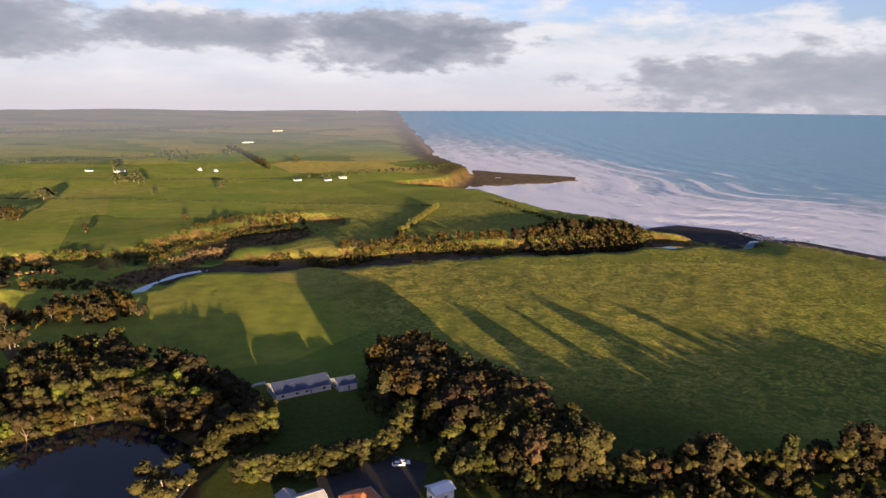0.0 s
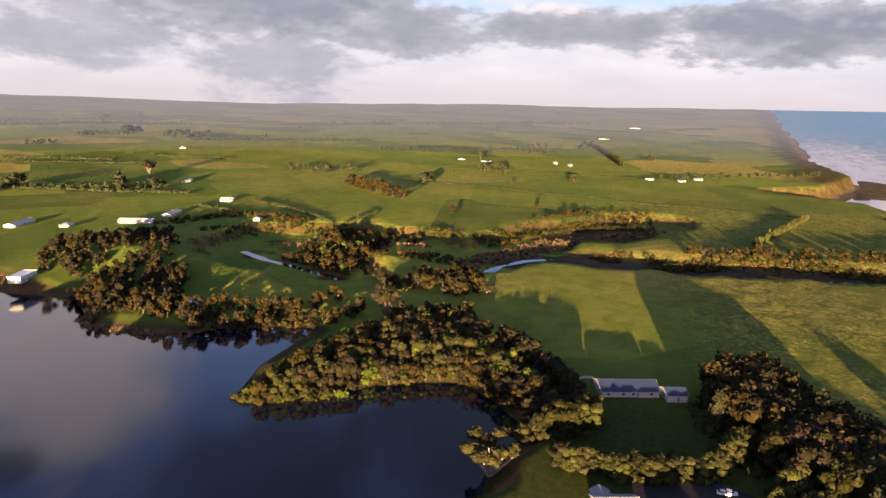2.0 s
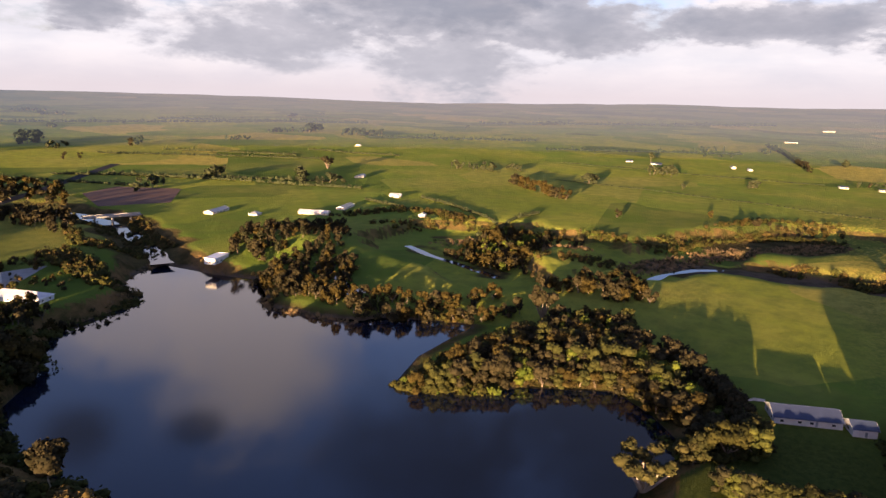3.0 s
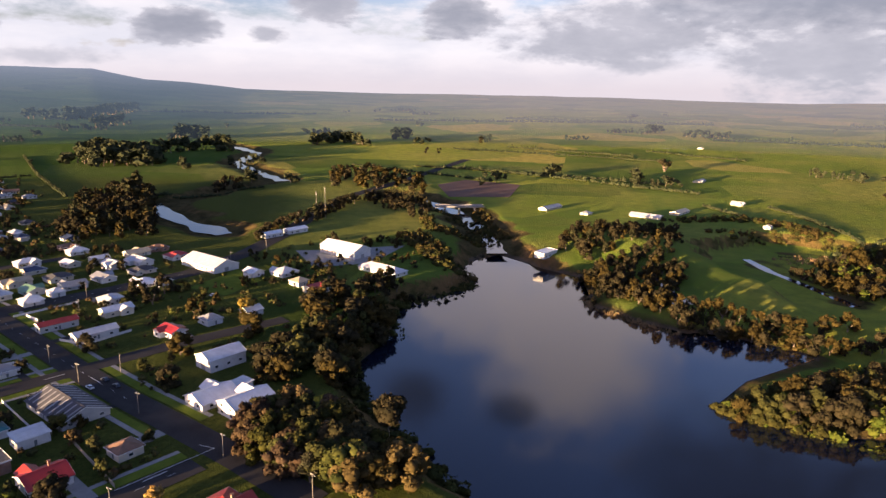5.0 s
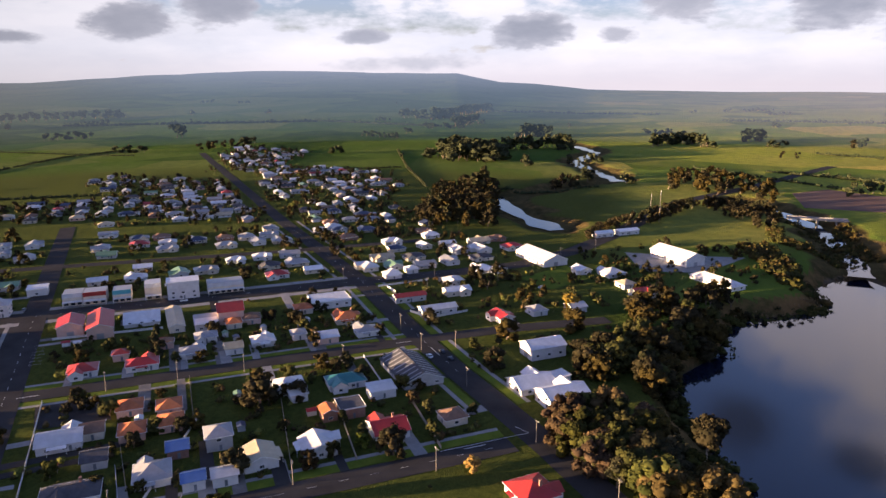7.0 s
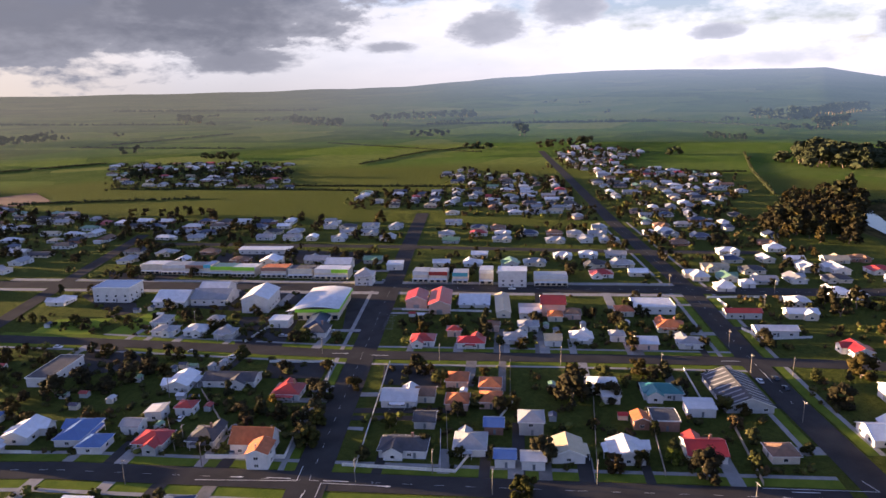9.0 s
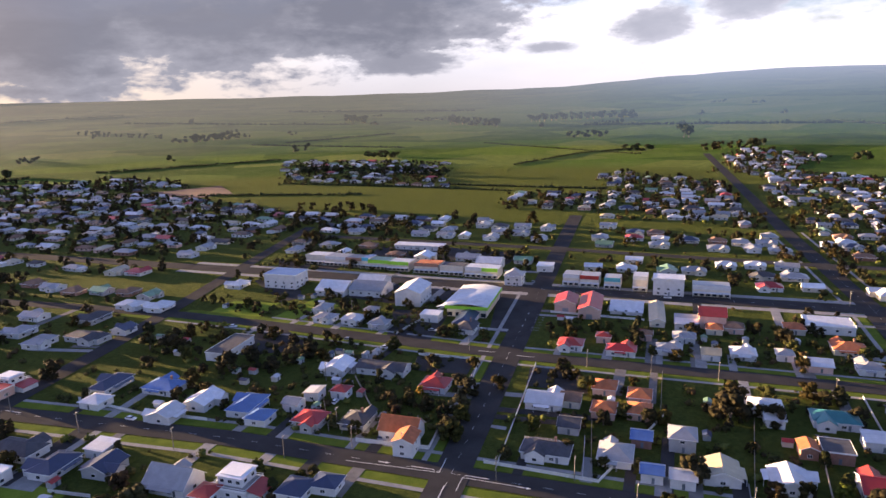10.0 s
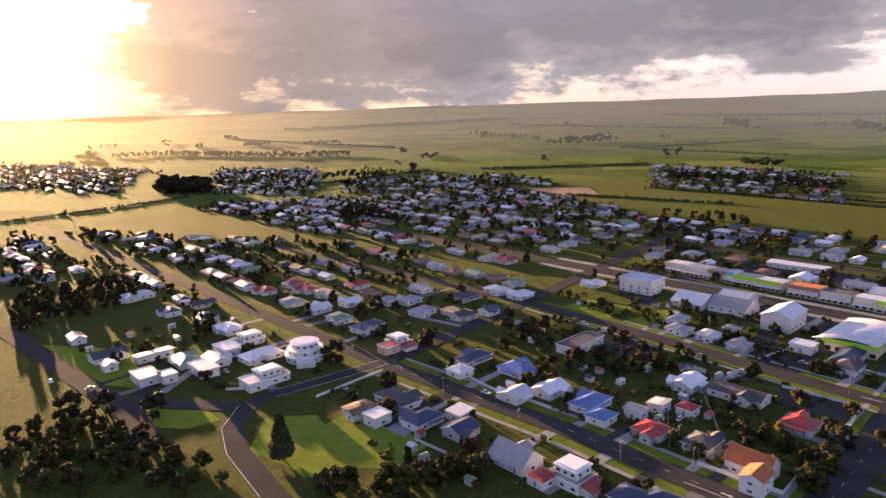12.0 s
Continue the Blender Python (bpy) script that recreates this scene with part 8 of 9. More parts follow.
row_of_trees([(-1338, -1457), (-1258, -1506)], 7, ('belt', 'copse', 'copse'), 6, 11, 312)
row_of_trees([(-2080, 526), (-2097, 552)], 7, ('belt', 'copse', 'copse'), 6, 11, 313)
row_of_trees([(-1253, -31), (-1228, 18)], 7, ('belt', 'copse', 'copse'), 6, 11, 314)
row_of_trees([(-1132, 1314), (-1128, 1326)], 7, ('belt', 'copse', 'copse'), 6, 11, 315)
row_of_trees([(-592, 250), (-618, 291)], 7, ('belt', 'copse', 'copse'), 6, 11, 316)
row_of_trees([(-1007, -67), (-1058, -89)], 7, ('belt', 'copse', 'copse'), 6, 11, 317)
row_of_trees([(-297, 675), (-285, 678)], 7, ('belt', 'copse', 'copse'), 6, 11, 318)
row_of_trees([(-550, -1402), (-542, -1423)], 7, ('belt', 'copse', 'copse'), 6, 11, 319)
row_of_trees([(-1217, -1912), (-1212, -1899)], 7, ('belt', 'copse', 'copse'), 6, 11, 320)
row_of_trees([(-1668, 443), (-1668, 432)], 7, ('belt', 'copse', 'copse'), 6, 11, 321)
row_of_trees([(-125, -965), (-17, -942)], 7, ('belt', 'copse', 'copse'), 6, 11, 323)
row_of_trees([(-870, -2112), (-830, -2036)], 7, ('belt', 'copse', 'copse'), 6, 11, 324)
row_of_trees([(-822, -42), (-840, -56)], 7, ('belt', 'copse', 'copse'), 6, 11, 325)
row_of_trees([(-863, -171), (-853, -163)], 7, ('belt', 'copse', 'copse'), 6, 11, 326)
row_of_trees([(-1278, -1307), (-1294, -1407)], 7, ('belt', 'copse', 'copse'), 6, 11, 327)
row_of_trees([(-1259, -241), (-1285, -233)], 7, ('belt', 'copse', 'copse'), 6, 11, 328)
row_of_trees([(-245, 769), (-249, 744)], 7, ('belt', 'copse', 'copse'), 6, 11, 329)
row_of_trees([(-1325, 240), (-1312, 238)], 7, ('belt', 'copse', 'copse'), 6, 11, 331)
row_of_trees([(-1610, -1180), (-1585, -1103)], 7, ('belt', 'copse', 'copse'), 6, 11, 332)
row_of_trees([(-1739, -687), (-1715, -686)], 7, ('belt', 'copse', 'copse'), 6, 11, 333)
row_of_trees([(229, -1855), (238, -1803)], 7, ('belt', 'copse', 'copse'), 6, 11, 334)
row_of_trees([(-2035, -985), (-2022, -1021)], 7, ('belt', 'copse', 'copse'), 6, 11, 335)
row_of_trees([(-1068, 363), (-1061, 333)], 7, ('belt', 'copse', 'copse'), 6, 11, 336)
row_of_trees([(-89, -945), (-115, -920)], 7, ('belt', 'copse', 'copse'), 6, 11, 337)
row_of_trees([(151, -953), (100, -996)], 7, ('belt', 'copse', 'copse'), 6, 11, 338)
row_of_trees([(-1325, -1747), (-1310, -1779)], 7, ('belt', 'copse', 'copse'), 6, 11, 339)
row_of_trees([(-1315, 247), (-1290, 195)], 7, ('belt', 'copse', 'copse'), 6, 11, 340)
row_of_trees([(-366, 816), (-372, 765)], 7, ('belt', 'copse', 'copse'), 6, 11, 341)
row_of_trees([(-817, -10), (-786, -12)], 7, ('belt', 'copse', 'copse'), 6, 11, 342)
row_of_trees([(-175, -1057), (-173, -1006)], 7, ('belt', 'copse', 'copse'), 6, 11, 343)
row_of_trees([(-1229, 803), (-1229, 868)], 7, ('belt', 'copse', 'copse'), 6, 11, 344)
row_of_trees([(-1639, -1170), (-1668, -1170)], 7, ('belt', 'copse', 'copse'), 6, 11, 345)
row_of_trees([(-381, 660), (-375, 632)], 7, ('belt', 'copse', 'copse'), 6, 11, 346)
row_of_trees([(315, -1915), (334, -1912)], 7, ('belt', 'copse', 'copse'), 6, 11, 347)
row_of_trees([(-677, 389), (-631, 339)], 7, ('belt', 'copse', 'copse'), 6, 11, 348)
row_of_trees([(-1643, -1265), (-1647, -1257)], 7, ('belt', 'copse', 'copse'), 6, 11, 350)
row_of_trees([(330, -2037), (358, -2038)], 7, ('belt', 'copse', 'copse'), 6, 11, 351)
row_of_trees([(-548, 406), (-541, 444)], 7, ('belt', 'copse', 'copse'), 6, 11, 352)
row_of_trees([(200, -2150), (155, -2086)], 7, ('belt', 'copse', 'copse'), 6, 11, 354)
row_of_trees([(-1083, 671), (-1090, 625)], 7, ('belt', 'copse', 'copse'), 6, 11, 355)
row_of_trees([(211, -1167), (225, -1156)], 7, ('belt', 'copse', 'copse'), 6, 11, 357)
row_of_trees([(-1647, -857), (-1667, -865)], 7, ('belt', 'copse', 'copse'), 6, 11, 358)
row_of_trees([(56, -1856), (104, -1815)], 7, ('belt', 'copse', 'copse'), 6, 11, 359)
row_of_trees([(-351, 775), (-348, 795)], 7, ('belt', 'copse', 'copse'), 6, 11, 360)
row_of_trees([(-569, 627), (-507, 652)], 7, ('belt', 'copse', 'copse'), 6, 11, 361)
row_of_trees([(-1379, -908), (-1357, -959)], 7, ('belt', 'copse', 'copse'), 6, 11, 362)
row_of_trees([(-1112, -1489), (-1127, -1528)], 7, ('belt', 'copse', 'copse'), 6, 11, 363)
row_of_trees([(-1197, -309), (-1165, -232)], 7, ('belt', 'copse', 'copse'), 6, 11, 364)
row_of_trees([(498, -1957), (457, -1957)], 7, ('belt', 'copse', 'copse'), 6, 11, 365)
row_of_trees([(-2018, -862), (-2005, -895)], 7, ('belt', 'copse', 'copse'), 6, 11, 366)
row_of_trees([(-843, 74), (-872, 36)], 7, ('belt', 'copse', 'copse'), 6, 11, 367)
row_of_trees([(-677, 52), (-708, 50)], 7, ('belt', 'copse', 'copse'), 6, 11, 368)
row_of_trees([(-660, 94), (-651, 78)], 7, ('belt', 'copse', 'copse'), 6, 11, 369)
row_of_trees([(-213, -1357), (-211, -1384)], 7, ('belt', 'copse', 'copse'), 6, 11, 370)
row_of_trees([(-1391, -775), (-1399, -767)], 7, ('belt', 'copse', 'copse'), 6, 11, 371)
row_of_trees([(701, -1682), (733, -1685)], 7, ('belt', 'copse', 'copse'), 6, 11, 372)
row_of_trees([(429, -1658), (463, -1709)], 7, ('belt', 'copse', 'copse'), 6, 11, 373)
row_of_trees([(-1554, -328), (-1553, -362)], 7, ('belt', 'copse', 'copse'), 6, 11, 374)
row_of_trees([(-757, -1573), (-735, -1584)], 7, ('belt', 'copse', 'copse'), 6, 11, 375)
row_of_trees([(431, -1412), (392, -1368)], 7, ('belt', 'copse', 'copse'), 6, 11, 377)
row_of_trees([(-1576, 655), (-1574, 642)], 7, ('belt', 'copse', 'copse'), 6, 11, 378)
row_of_trees([(-887, -577), (-897, -539)], 7, ('belt', 'copse', 'copse'), 6, 11, 379)
row_of_trees([(-1668, -178), (-1623, -211)], 7, ('belt', 'copse', 'copse'), 6, 11, 380)
row_of_trees([(-1283, 1849), (-1291, 1858)], 7, ('belt', 'copse', 'copse'), 6, 11, 381)
row_of_trees([(-1396, -194), (-1379, -139)], 7, ('belt', 'copse', 'copse'), 6, 11, 382)
row_of_trees([(-1598, -1088), (-1565, -1156)], 7, ('belt', 'copse', 'copse'), 6, 11, 383)
row_of_trees([(-515, -1824), (-502, -1806)], 7, ('belt', 'copse', 'copse'), 6, 11, 384)
row_of_trees([(498, -1898), (509, -1897)], 7, ('belt', 'copse', 'copse'), 6, 11, 385)
row_of_trees([(-174, -1138), (-161, -1140)], 7, ('belt', 'copse', 'copse'), 6, 11, 386)
row_of_trees([(-713, -1418), (-674, -1416)], 7, ('belt', 'copse', 'copse'), 6, 11, 387)
row_of_trees([(-1964, 607), (-1958, 673)], 7, ('belt', 'copse', 'copse'), 6, 11, 388)
row_of_trees([(-22, -1765), (-113, -1771)], 7, ('belt', 'copse', 'copse'), 6, 11, 389)
row_of_trees([(692, -1688), (738, -1719)], 7, ('belt', 'copse', 'copse'), 6, 11, 390)
row_of_trees([(-522, 690), (-491, 677)], 7, ('belt', 'copse', 'copse'), 6, 11, 391)
row_of_trees([(-400, 1246), (-380, 1244)], 7, ('belt', 'copse', 'copse'), 6, 11, 392)
row_of_trees([(-400, -1077), (-397, -1056)], 7, ('belt', 'copse', 'copse'), 6, 11, 393)
row_of_trees([(-616, -865), (-628, -793)], 7, ('belt', 'copse', 'copse'), 6, 11, 394)
row_of_trees([(-480, -1736), (-470, -1712)], 7, ('belt', 'copse', 'copse'), 6, 11, 395)
row_of_trees([(-1413, -1520), (-1377, -1466)], 7, ('belt', 'copse', 'copse'), 6, 11, 396)
row_of_trees([(-1757, 1227), (-1789, 1275)], 7, ('belt', 'copse', 'copse'), 6, 11, 397)
row_of_trees([(76, -1767), (123, -1818)], 7, ('belt', 'copse', 'copse'), 6, 11, 398)
row_of_trees([(-1275, -1057), (-1227, -1024)], 7, ('belt', 'copse', 'copse'), 6, 11, 399)
row_of_trees([(-2127, 596), (-2122, 676)], 7, ('belt', 'copse', 'copse'), 6, 11, 400)
row_of_trees([(-803, -1411), (-813, -1395)], 7, ('belt', 'copse', 'copse'), 6, 11, 401)
row_of_trees([(-1500, 496), (-1504, 475)], 7, ('belt', 'copse', 'copse'), 6, 11, 403)
row_of_trees([(-242, 1123), (-239, 1095)], 7, ('belt', 'copse', 'copse'), 6, 11, 404)
# row below the view, added only to throw shade on the near ground
row_of_trees([(-7.9, 112.7), (16.7, 111.8), (40.5, 105.5), (62.4, 94.2), (81.3, 78.5)], 8, ('bush', 'bush', 'hedge'), 7.5, 9, 221)

row_of_trees([(-456.1, 74.6), (-494.7, 93.4), (-537.2, 118.2)], 7, ('bush', 'pine', 'rust'), 5, 8, 401)
row_of_trees([(-537.2, 118.2), (-537.2, 143.8), (-521.5, 167.3)], 6, ('rust', 'bush', 'rust'), 4, 7, 402)
scrub_line([(-466.3, 157.1), (-415.5, 142.8), (-396.8, 154.3), (-372.9, 162.0)], 5, 150, 1, 2.4, ('bush', 'rust', 'hedge'), 403)
scrub_line([(-478.7, 203.0), (-415.4, 183.3), (-388.0, 183.4)], 5, 120, 1, 2.4, ('bush', 'rust'), 404)
scrub_line([(-396.9, 125.3), (-362.4, 123.6), (-333.1, 122.7), (-317.6, 124.2)], 9, 220, 1.2, 3.0, ('bush', 'hedge', 'bush', 'rust'), 405)
row_of_trees([(-329.5, 79.0), (-340.5, 93.2), (-340.5, 108.3)], 6, ('bush', 'rust', 'hedge'), 3.5, 6, 406)
row_of_trees([(-378.2, 90.0), (-392.6, 116.6), (-400.2, 132.3)], 7, ('rust', 'bush'), 3, 5, 407)
row_of_trees([(-408.1, 31.2), (-442.7, 46.7), (-472.5, 63.6)], 6, ('bush', 'bush', 'rust'), 4, 7, 408)
row_of_trees([(-378.3, 22.6), (-340.6, 43.7), (-309.4, 61.2)], 8, ('bush', 'rust', 'hedge'), 3, 5.5, 409)
wood([(-472.5, -81.1), (-590.5, -88.2), (-671.4, -49.9), (-574.7, -28.6), (-472.5, -25.6), (-442.7, -48.3)], 9, ('bush', 'rust', 'bush', 'pine'), 6, 9.5, 410)
scrub_line([(-390.9, 314.1), (-384.9, 359.5), (-354.0, 378.0), (-321.8, 380.4)], 7, 160, 1, 2.6, ('bush', 'rust', 'hedge'), 411)
wood([(-264.6, 321.5), (-304.7, 383.2), (-276.1, 391.6), (-247.1, 376.5), (-238.1, 340.7), (-221.1, 308.2), (-223.6, 290.7)], 7, ('bush', 'rust', 'rust', 'bright'), 5, 8, 412)
row_of_trees([(-218.8, 304.9), (-194.7, 291.6), (-180.7, 281.0)], 5, ('rust', 'bush'), 3, 5, 413)
scrub_line([(-184.2, 411.5), (-173.8, 468.5), (-146.1, 517.9), (-111.7, 538.1)], 6, 200, 1, 2.6, ('rust', 'bush', 'hedge'), 414)

wood([(59.7, 505.9), (99.0, 549.7), (143.4, 543.2), (150.6, 500.1), (137.9, 465.6), (81.9, 449.8), (57.9, 455.4)], 5.5, ('bush', 'hedge', 'bush', 'rust'), 3.5, 6, 420)
scrub_line([(-75.4, 398.0), (-51.5, 423.7), (-32.0, 452.0), (6.1, 455.1), (44.7, 458.1)], 6, 240, 1.2, 3.0, ('bush', 'rust', 'hedge', 'rust'), 421)

# ---- blocks of the town filled with further houses and gardens ----
fill_block([(-184, -341), (-275.1, -504.4), (-304.9, -422.5), (-364.4, -292.1), (-313.7, -240), (-245.3, -205.5)], 0.9, 1)
fill_block([(-256, -193.6), (-309.4, -87.3), (-415.8, -160), (-382, -276.4)], 1, 2)
fill_block([(-316.1, -79.6), (-364.1, 17.2), (-408.4, -23), (-432.8, -119.5), (-434.5, -151)], 1, 3)
fill_block([(-402.6, -281.1), (-441.5, -187.1), (-634.2, -293.8), (-656.5, -455.4)], 1, 4)
fill_block([(-441.5, -187.1), (-444.3, -142.3), (-615.3, -120.5), (-727.8, -172.6), (-766.3, -317.5)], 1, 5)
fill_block([(-691.4, -355.6), (-712.3, -295.1), (-932.5, -309.4), (-1006.5, -456.1)], 1, 6)
fill_block([(-499.5, -895), (-627.5, -687.8), (-451.5, -498.4), (-367.7, -665.7)], 0.55, 7)
fill_block([(-390.4, -372.3), (-422.4, -294.7), (-507.3, -353), (-476.9, -432.1)], 0.9, 8)
fill_block([(-379.9, -88.3), (-411.9, -50.3), (-485, -82.5), (-456.9, -122.4)], 0.4, 9)
fill_block([(200.3, -623.6), (-25.5, -472.8), (-115.9, -321.8), (-91.6, -292.5), (-24.9, -260.3), (33.7, -350.4)], 1, 10)
fill_block([(225.8, -576.3), (213, -609.4), (37.5, -330.4), (54.3, -322), (119.7, -440), (160.6, -399.4)], 0.8, 11)
fill_block([(101, -734.6), (-228.6, -724.8), (-289.3, -441.1), (-196.7, -389.7), (-63.6, -462.1), (23.2, -573)], 1, 12)
fill_block([(94.5, -832.7), (-20.3, -774.7), (-32, -1114.5), (133, -1207.7)], 0.7, 13)
fill_block([(399.1, -1046.5), (219.4, -895.5), (251.7, -1270.3), (576.4, -1530)], 0.6, 14)
fill_block([(-44.6, -762.7), (-293.5, -720.5), (-276.9, -876.8), (-55.1, -922.4)], 0.7, 15)
fill_block([(-364.9, -134.7), (-371.9, -114.1), (-466.2, -70.5), (-539.4, -119.6), (-485.7, -175.6)], 0.7, 16)
fill_block([(-118, -327.4), (-196.7, -389.7), (-282.8, -431), (-290.1, -353.8), (-211.2, -320.1), (-143.7, -295.4)], 0.8, 17)
fill_block([(-60.7, -442.3), (-142.3, -452.6), (-160.8, -394.5), (-111.7, -355.9)], 0.8, 18)

# ---- fences ----
fence([(-104.9, -118.8), (-122.3, -84.2), (-165.4, -91.5)], 1.2, FENCE_WHITE, "white painted garden fence along a lawn")
fence([(-106.2, -103.1), (-167.3, -141.3)], 1.2, FENCE_WHITE, "white painted garden fence along a lawn")
fence([(-144.4, -148.3), (-156.9, -157.8), (-145.2, -176.5)], 1.2, FENCE_WHITE, "white painted garden fence along a lawn")
fence([(-138.9, -226.8), (-144.6, -214.9)], 1.2, FENCE_WHITE, "white painted garden fence along a lawn")
fence([(-126.9, -77.2), (-137.5, -57.4)], 1.2, FENCE_WHITE, "white painted garden fence along a lawn")
fence([(-188.4, -158.2), (-174.9, -148.6)], 1.2, FENCE_WHITE, "white painted garden fence along a lawn")
fence([(-214.3, -173.1), (-231.1, -139.5)], 1.2, FENCE_WHITE, "white painted garden fence along a lawn")
fence([(-139.7, -54.6), (-145.1, -43.6)], 1.2, FENCE_WHITE, "white painted garden fence along a lawn")
fence([(-112.1, -104.8), (-120.3, -90.4)], 1.2, FENCE_WHITE, "white painted garden fence along a lawn")
fence([(-262.4, -49.2), (-254.9, -40), (-265.7, -25.9)], 1.2, FENCE_WHITE, "white painted garden fence along a lawn")
fence([(-255.5, -15.8), (-253.5, -4.3)], 1.2, FENCE_WHITE, "white painted garden fence along a lawn")
fence([(-295.7, -65.9), (-276.2, -51.6)], 1.2, FENCE_WHITE, "white painted garden fence along a lawn")
fence([(-146.3, -197.1), (-192, -212)], 1.2, FENCE_WHITE, "white painted garden fence along a lawn")
fence([(-137, -98.9), (-121.4, -88.1)], 1.2, FENCE_WHITE, "white painted garden fence along a lawn")
fence([(-213.2, -56.4), (-190.5, -44.1)], 1.2, FENCE_WHITE, "white painted garden fence along a lawn")
fence([(-176.9, -72), (-139, -55)], 1.5, PLANK, "weathered timber paling fence between gardens")
fence([(-172, -53), (-147.8, -41.6)], 1.5, PLANK, "weathered timber paling fence between gardens")
fence([(-153.1, -108.3), (-122.1, -86.2)], 1.5, PLANK, "weathered timber paling fence between gardens")
fence([(-188.9, -106.8), (-162.4, -91.8)], 1.5, PLANK, "weathered timber paling fence between gardens")
fence([(-99.4, -134.8), (-118, -176.7)], 1.5, PLANK, "weathered timber paling fence between gardens")
fence([(-91.2, -151.1), (-103.7, -174)], 1.5, PLANK, "weathered timber paling fence between gardens")
fence([(-181.4, -33.9), (-156, -21.8)], 1.5, PLANK, "weathered timber paling fence between gardens")
fence([(-47.1, -225.1), (-58.6, -197.5)], 1.2, FENCE_WHITE, "white painted garden fence along a lawn")
fence([(-26.8, -173.4), (-33.5, -163.6)], 1.2, FENCE_WHITE, "white painted garden fence along a lawn")
fence([(-1.1, -211), (-27.5, -229.9)], 1.2, FENCE_WHITE, "white painted garden fence along a lawn")
fence([(28.2, -225.7), (19.9, -224.1)], 1.2, FENCE_WHITE, "white painted garden fence along a lawn")
fence([(16.2, -221.9), (1.2, -231.5)], 1.2, FENCE_WHITE, "white painted garden fence along a lawn")
fence([(-149.1, -196.9), (-140.7, -210.9)], 1.2, FENCE_WHITE, "white painted garden fence along a lawn")
fence([(-61.7, -195.5), (-69.9, -182)], 1.2, FENCE_WHITE, "white painted garden fence along a lawn")
fence([(-317.9, -92.3), (-294, -73.3), (-309.1, -49.1)], 1.2, FENCE_WHITE, "white painted garden fence along a lawn")
fence([(-328.6, -56.7), (-307, -39.5)], 1.2, FENCE_WHITE, "white painted garden fence along a lawn")
fence([(-67.2, 207.4), (-57.9, 212.3)], 1.2, FENCE_WHITE, "white painted garden fence along a lawn")

fence([(-93.3, -141.2), (-104.3, -124.1)], 1.5, FENCE_WHITE, "white painted corner fence round a tile-roofed villa")
fence([(-104.3, -124.1), (-133.8, -144.0)], 1.5, FENCE_WHITE, "white painted corner fence round a tile-roofed villa")

# ---- power poles ----
power_pole(-94.0, -151.2)
power_pole(-90.6, -139.1)
power_pole(-97.6, -126.8)
power_pole(-106.1, -101.8)
power_pole(-119.1, -88.7)
power_pole(-119.4, -72.1)
power_pole(-135.8, -53.7)
power_pole(-152.7, -31.9)
power_pole(-145.9, -21.6)
power_pole(-162.5, 2.1)
power_pole(-194.1, -19.1)
power_pole(-221.8, -37.8)
power_pole(-196.1, -91.6)
power_pole(-208.0, -62.0)
power_pole(-176.9, -127.4)
power_pole(-187.6, -110.0)
power_pole(-241.1, -48.9)
power_pole(-317.0, -47.2)
power_pole(-303.3, -88.8)
power_pole(-155.3, -231.8)
power_pole(-160.7, -166.6)
power_pole(-344.3, 12.3)
power_pole(-29.7, -230.6)
power_pole(-40.9, -201.4)
power_pole(-56.5, -172.5)
power_pole(-75.3, -147.4)
power_pole(-15.4, -240.5)
power_pole(11.7, -282.8)
power_pole(-3.7, -256.5)
power_pole(-106.3, -130.7)
power_pole(-109.8, -181.3)
power_pole(26.0, -312.4)
power_pole(-137.5, 20.1)
power_pole(-226.0, -26.3)
power_pole(-292.3, -46.8)
power_pole(-358.2, 14.6)
power_pole(-380.4, 34.6)
power_pole(-460.6, 63.6)

# ---- parked and driven cars ----
car(-10.5, 160.7, 8, "white")
car(-25.6, 159.5, 8, "dark")
car(-23.8, 159.2, 8, "dark")
car(-17.3, 165.6, 8, "white")
car(-29.3, 158.8, 8, "grey")
car(-9.2, 161.7, 8, "white")
car(-141.0, -190.5, 119.5, "white")
car(-165.2, -191.7, 119.5, "grey")
car(-179.1, -178.7, 212, "white")
car(-153.7, -269.8, 212, "dark")
car(-102.6, -165.2, 212, "white")
car(-99.1, -137.5, 212, "grey")
car(-176.1, -184.4, 212, "dark")
car(-220.4, -30.3, 212, "dark")
car(-215.8, -34.0, 212, "white")
car(-264.1, -148.4, 119.5, "white")
car(-244.3, -208.2, 212, "grey")
car(-136.6, -207.6, 119.5, "grey")
car(-44.4, -179.1, 212, "white")
car(-12.8, -210.6, 119.5, "white")
car(-54.2, -198.7, 119.5, "white")
car(29.7, -242.7, 119.5, "grey")
car(89.6, -251.0, 119.5, "white")
car(74.0, -240.4, 212, "grey")
car(-32.9, -188.6, 119.5, "dark")
car(-10.4, -215.2, 119.5, "grey")
car(-112.7, -254.7, 119.5, "white")
car(-214.4, -26.6, 212, "dark")
car(-233.5, -61.8, 119.5, "white")
car(-302.5, 4.3, 119.5, "white")

